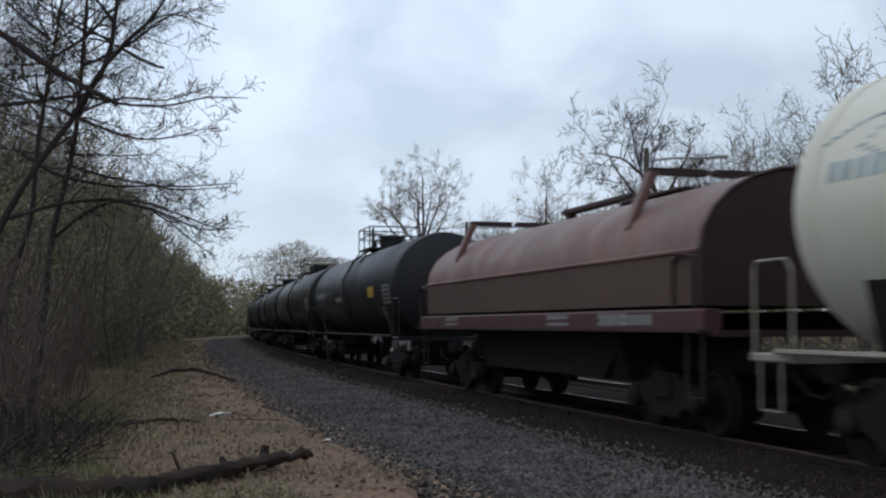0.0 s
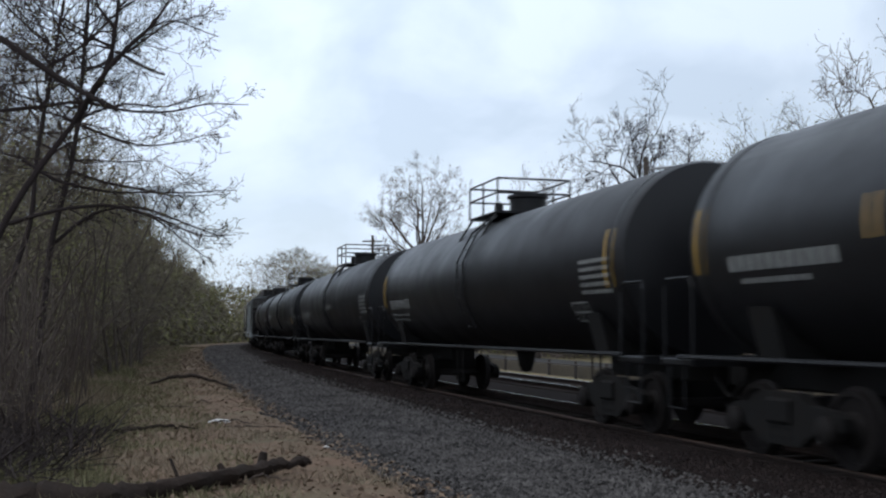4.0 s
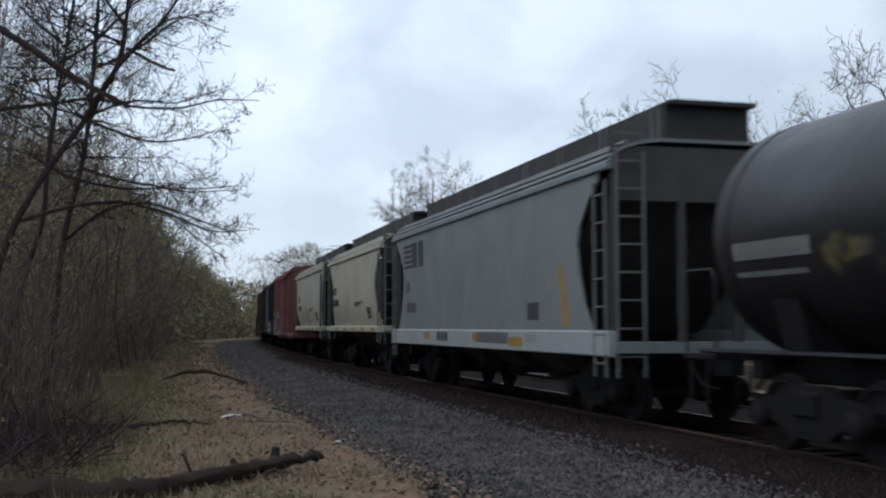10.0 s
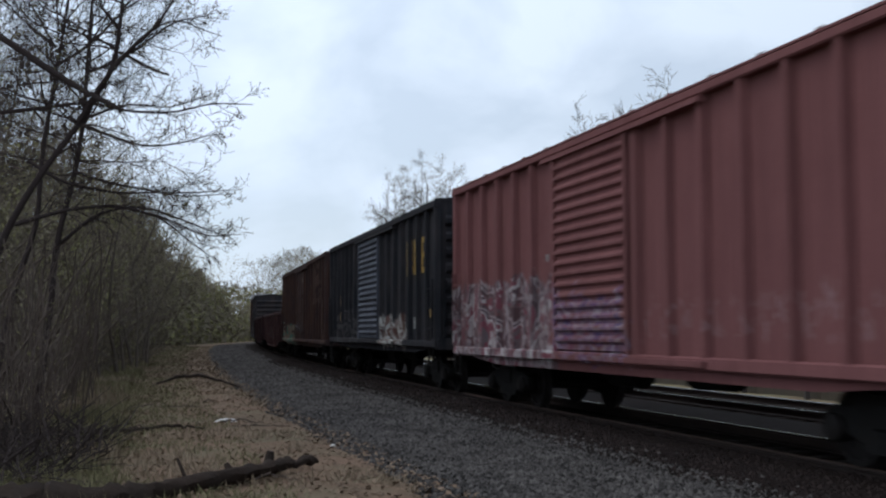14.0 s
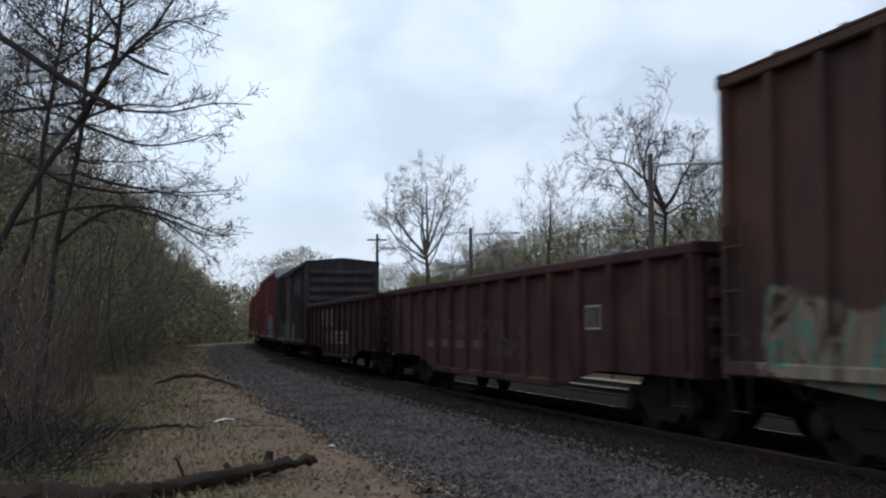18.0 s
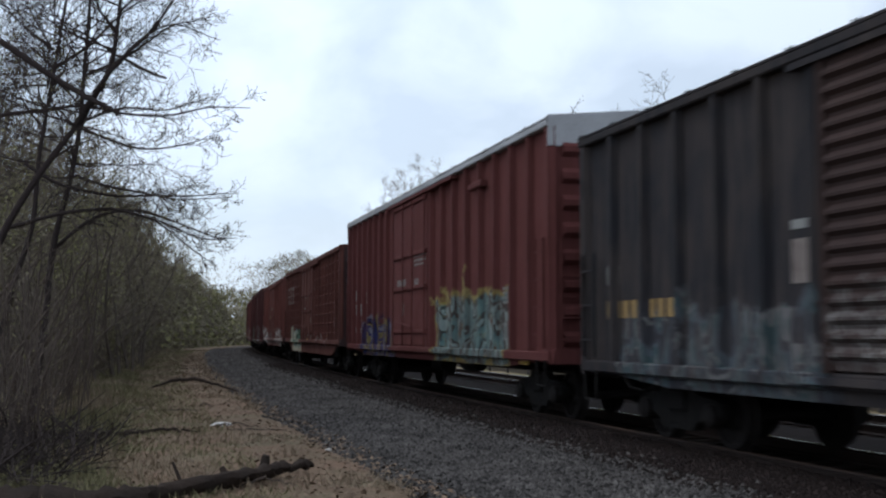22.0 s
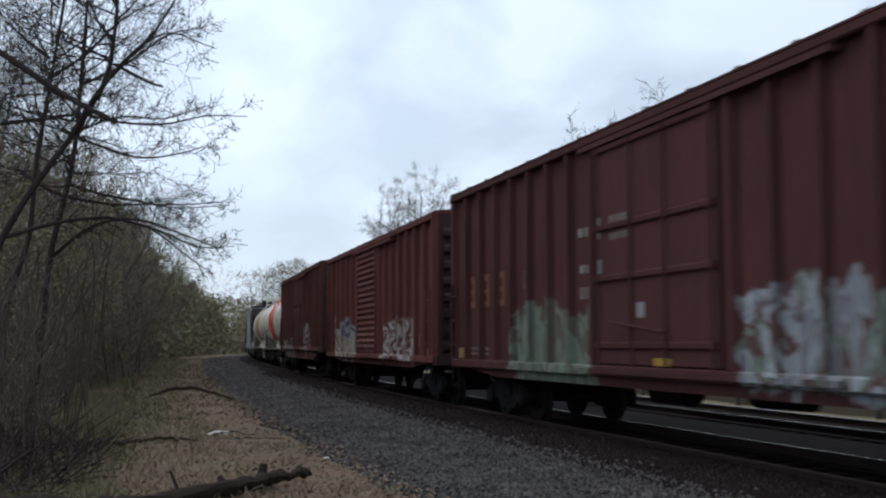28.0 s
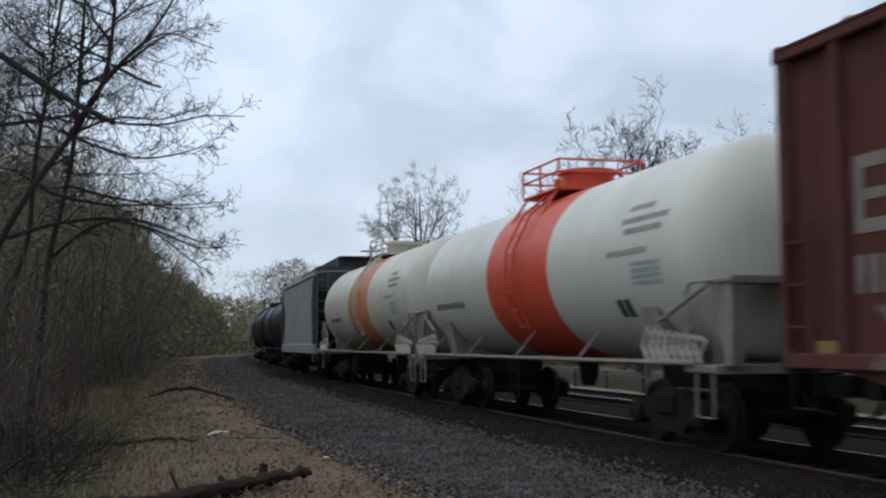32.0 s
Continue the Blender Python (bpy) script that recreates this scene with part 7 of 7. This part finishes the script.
        p = Vector((x, y, rs.uniform(-0.02, 0.12)))
        q = p + e * 0.5 + Vector((rs.gauss(0, 0.06), rs.gauss(0, 0.06), rs.gauss(0.03, 0.05)))
        r = rs.uniform(0.004, 0.013)
        tangle.tube([tuple(p), tuple(q), tuple(p + e)], [r, r * 0.8, r * 0.35], 3, cap=False)
    thing("twig_tangle", tangle, M_BARK, "dark tangle of dead twigs beside the log", "brush", kind="stuff", fix=False)
    wall, wall_leaf = Geo(), Geo()
    for i in range(76000):
        far_end = i >= 42000
        u, w = rs.uniform(222, 285) if far_end else rs.uniform(110, 330), 9.2 + abs(rs.gauss(0, 1)) * 9
        z = (9.5 if not far_end else 17 + 3 * noise.noise((u * 0.1, w * 0.1, 3))) * rs.random() ** 1.15 * min(1, 0.35 + (w - 9) / 5)
        g = wall_leaf if rs.random() < 0.35 else wall
        x, y = beside(u, w)
        a = Vector((rs.gauss(0, 1), rs.gauss(0, 1), rs.gauss(0, 1.1))).normalized()
        b = a.orthogonal().normalized()
        s, q = ((0.55, 0.14) if g is wall else (0.3, 0.5)) if not far_end else ((0.8, 0.07) if g is wall else (0.17, 0.5))
        s *= rs.uniform(0.5, 1.4)
        k = len(g.v)
        p = Vector((x, y, z))
        g.v += [tuple(p - a * s), tuple(p + b * s * q), tuple(p + a * s), tuple(p - b * s * q)]
        g.f.append((k, k + 1, k + 2, k + 3))
    thing("far_wood", wall, M_BRUSH, "hazy brown wood round the far bend", "woods", kind="stuff", fix=False)
    thing("far_wood_leaves", wall_leaf, M_BUD_O, "olive-green young leaves of the far wood", "woods", kind="stuff", fix=False)
    far, farleaf = Geo(), Geo()
    for i in range(230000):
        u, w = rs.uniform(34, 190), -17.4 - abs(rs.gauss(0, 1)) * 8
        z = 9.0 * rs.random() ** 1.5
        v = noise.noise((u * 0.12, w * 0.2, z * 0.3))
        if v < -0.15 + 0.035 * max(0, z - 4):
            continue
        g = farleaf if v > 0.05 and rs.random() < (0.2 if z < 1.6 else 0.82 if z < 6 else 0.5) else far
        x, y = beside(u, w)
        a = Vector((rs.gauss(0, 1), rs.gauss(0, 1), rs.gauss(0, 1.1))).normalized()
        b = a.orthogonal().normalized()
        s = (0.3 if g is far else 0.075) * rs.uniform(0.5, 1.5) * (0.6 + u / 90)
        q = 0.05 if g is far else 0.5
        k = len(g.v)
        p = Vector((x, y, z))
        g.v += [tuple(p - a * s), tuple(p + b * s * q), tuple(p + a * s), tuple(p - b * s * q)]
        g.f.append((k, k + 1, k + 2, k + 3))
    thing("far_thicket", far, M_TWIG, "grey-brown twigs of the thicket beyond the road", "thicket", kind="stuff", fix=False)
    thing("far_thicket_leaves", farleaf, M_BUD, "pale yellow-green haze of young leaves in the thicket", "thicket", kind="stuff", fix=False)
    thing("brush_stems", stems, M_SAPLING, "thin dry stems and saplings at the edge of the wood", "brush", kind="stuff", fix=False)
    thing("brush_leaves", bits, M_BRUSH, "tangled brown undergrowth in the wood", "undergrowth", kind="stuff", fix=False)
    thing("spring_shoots", fresh, M_BUD_O, "scattered olive-green young leaves in the brush", "undergrowth", kind="stuff", fix=False)


def verge_cover():
    """Dead leaves and grass on the verge."""
    rs = random.Random(44)
    dead, dry, green = Geo(), Geo(), Geo()
    for i in range(17000):
        u = 10 + 80 * rs.random() ** 1.7
        w = 4.9 + abs(rs.gauss(0, 1)) * 2.0
        x, y = beside(u, w)
        a = rs.uniform(0, 6.28)
        s = rs.uniform(0.015, 0.045) * (1 + max(0, u - 25) / 40)
        c = Vector((x, y, 0.03 + lift_of(x, y) * 0.3 + rs.uniform(0, 0.03)))
        e = Vector((math.cos(a), math.sin(a), rs.uniform(-0.5, 0.5)))
        f = Vector((-math.sin(a), math.cos(a), rs.uniform(-0.5, 0.5)))
        k = len(dead.v)
        dead.v += [tuple(c - e * s), tuple(c + f * s * 0.6), tuple(c + e * s), tuple(c - f * s * 0.6)]
        dead.f.append((k, k + 1, k + 2, k + 3))
    for i in range(60000):
        u = 10 + 110 * rs.random() ** 1.7
        w = 5.3 + 4.4 * rs.random()
        x, y = beside(u, w)
        v = noise.noise((x * 0.45, y * 0.45, 8))
        is_green = w > 6.5 and v > -0.12
        if not is_green and v > -0.05 and w < 8:
            continue
        g = green if is_green else dry
        h = (rs.uniform(0.04, 0.13) if is_green else rs.uniform(0.03, 0.17)) * (1.8 if w > 8.2 else 1)
        a = rs.uniform(0, 6.28)
        b = Vector((math.cos(a), math.sin(a), 0)) * 0.007 * (1 + u / 22)
        top = Vector((x + rs.gauss(0, 0.09), y + rs.gauss(0, 0.09), h))
        k = len(g.v)
        g.v += [(x - b.x, y - b.y, -0.03), (x + b.x, y + b.y, -0.03), tuple(top)]
        g.f.append((k, k + 1, k + 2))
    thing("dead_leaves", dead, M_LITTER, "scattered brown dead leaves on the verge", "leaf litter", kind="stuff", fix=False)
    thing("dry_grass", dry, M_DRYGRASS, "tufts of dry straw-coloured grass on the verge", "grass", kind="stuff", fix=False)
    thing("green_grass", green, M_GRASS, "thin patches of green spring grass", "grass", kind="stuff", fix=False)


undergrowth()
verge_cover()


def limb(name, pts, rad, material, label, category, n=9, seed=0, knots=()):
    """A fallen branch: a crooked round bar with knots."""
    rs = random.Random(seed)
    ob = tagged(new(name), label, category)
    P = []
    R = []
    for i in range(len(pts) - 1):
        a, b = Vector(pts[i]), Vector(pts[i + 1])
        for k in range(9):
            f = k / 9
            P.append(tuple(a.lerp(b, f) + Vector((rs.gauss(0, 0.012), rs.gauss(0, 0.012), rs.gauss(0, 0.01)))))
            R.append((rad[i] + (rad[i + 1] - rad[i]) * f) * rs.uniform(0.93, 1.07))
    P.append(pts[-1])
    R.append(rad[-1])
    g = Geo().tube(P, R, n)
    g.v = [tuple(Vector(v) + Vector((noise.noise((v[0] * 7, v[1] * 7, v[2] * 9)), noise.noise((v[0] * 7, v[1] * 7, v[2] * 9 + 5)), noise.noise((v[0] * 7, v[1] * 7, v[2] * 9 + 9)))) * max(rad) * 0.22) for v in g.v]
    part("stem", g, material, ob, smooth=True)
    for p, d, r in knots:
        q = Vector(p) + Vector(d)
        part("stub", Geo().tube([p, tuple(Vector(p).lerp(q, 0.6)), tuple(q)], [r, r * 0.85, r * 0.7], 7), material, ob, smooth=True)
    return ob


limb("log", [(-4.6, 10.0, 0.04), (-3.75, 10.1, 0.08), (-3.1, 10.35, 0.05), (-2.72, 10.9, 0.1), (-2.15, 11.75, 0.12), (-1.78, 12.6, 0.13), (-1.5, 13.15, 0.12)], [0.19, 0.2, 0.15, 0.09, 0.09, 0.07, 0.035], M_LOG, "crooked dark rotting log lying on the verge", "log", 10, 1,
     [((-1.93, 12.4, 0.16), (0.02, 0, 0.14), 0.06), ((-2.55, 11.2, 0.15), (-0.1, 0.05, 0.2), 0.02), ((-2.2, 11.65, 0.17), (-0.05, 0.03, 0.08), 0.04)])
tw = random.Random(77)
for q in range(14):
    u = tw.uniform(13, 30)
    x, y = beside(u, tw.uniform(6.4, 9.6))
    a, s = tw.uniform(-0.6, 0.6), tw.uniform(0.35, 1.1)
    limb("fallen_twig", [(x, y, 0.02), (x + s * 0.5 * math.cos(a), y + s * 0.5 * math.sin(a), tw.uniform(0.05, 0.14)), (x + s * math.cos(a), y + s * math.sin(a), 0.04)], [0.014, 0.012, 0.006], M_SAPLING, "thin dark fallen twig on the leafy verge", "twig", 5, 80 + q)
limb("fallen_stick", [(-8.6, 33.0, 0.02), (-7.9, 33.6, 0.28), (-7.2, 33.4, 0.3), (-6.4, 32.6, 0.16), (-5.7, 31.6, 0.03)], [0.03, 0.05, 0.05, 0.04, 0.02], M_LOG, "thin dark arched fallen branch on the dirt", "branch", 7, 2)
limb("fallen_stick", [(-5.6, 17.6, 0.04), (-4.9, 18.0, 0.06), (-4.3, 18.2, 0.1), (-3.9, 18.4, 0.05)], [0.02, 0.03, 0.025, 0.015], M_LOG, "short dark fallen branch in the leaves", "branch", 6, 3)
limb("leaning_dead_stem", [(-10.4, 28.0, 0.0), (-10.2, 28.1, 0.8), (-9.9, 28.2, 1.35)], [0.06, 0.055, 0.04], M_DEAD, "bleached broken sapling leaning in the brush", "dead tree", 7, 4)
limb("leaning_dead_stem", [(-9.2, 27.5, 0.0), (-9.15, 27.6, 0.6), (-8.95, 27.7, 1.1)], [0.035, 0.03, 0.02], M_BARK_G, "thin grey dead sapling standing in the brush", "dead tree", 7, 5)


def litter():
    rs = random.Random(9)
    for x, y, s, lab in ((-3.84, 19.8, 0.16, "crumpled white scrap of litter on the dirt"), (-1.55, 15.6, 0.05, "small white scrap of litter"), (-8.3, 25.2, 0.12, "pale scrap of litter in the brush")):
        bm = bmesh.new()
        bmesh.ops.create_icosphere(bm, subdivisions=2, radius=s)
        for v in bm.verts:
            v.co = Vector((v.co.x * 1.2, v.co.y * 0.8, v.co.z * 0.35)) * rs.uniform(0.7, 1.2)
        me = bpy.data.meshes.new("litter")
        bm.to_mesh(me)
        bm.free()
        me.materials.append(M_PAPER)
        ob = tagged(new("litter", me), lab, "litter")
        ob.location = (x, y, 0.04)


litter()
build_train()


# ================= what moves =================
def motions():
    """The train rolls past along the track, and its wheels turn."""
    for car, u, c in CARS:
        rows = []
        for i in range(129):
            t = i * 0.25
            s = u - rolled(t)
            x0, y0, _ = track(s - c)
            x1, y1, _ = track(s + c)
            rows.append((t, Matrix.Translation(((x0 + x1) / 2, (y0 + y1) / 2, RAIL)) @ Matrix.Rotation(math.atan2(y1 - y0, x1 - x0), 4, "Z")))
        walk(car, rows)
    frames = [i / FPS for i in range(0, 32 * FPS + 1)]
    for ws, u, x in WHEELS:
        near = [t for t in frames if 4 < u - rolled(t) < 75] or [0.0]
        rows = [(t, Matrix.Translation((x, 0, 0.42)) @ Matrix.Rotation(-rolled(t) / 0.42, 4, "Y")) for t in near]
        if near[0] > 0:
            rows.insert(0, (0.0, rows[0][1]))
        if near[-1] < 32:
            rows.append((32.0, rows[-1][1]))
        walk(ws, rows)


motions()
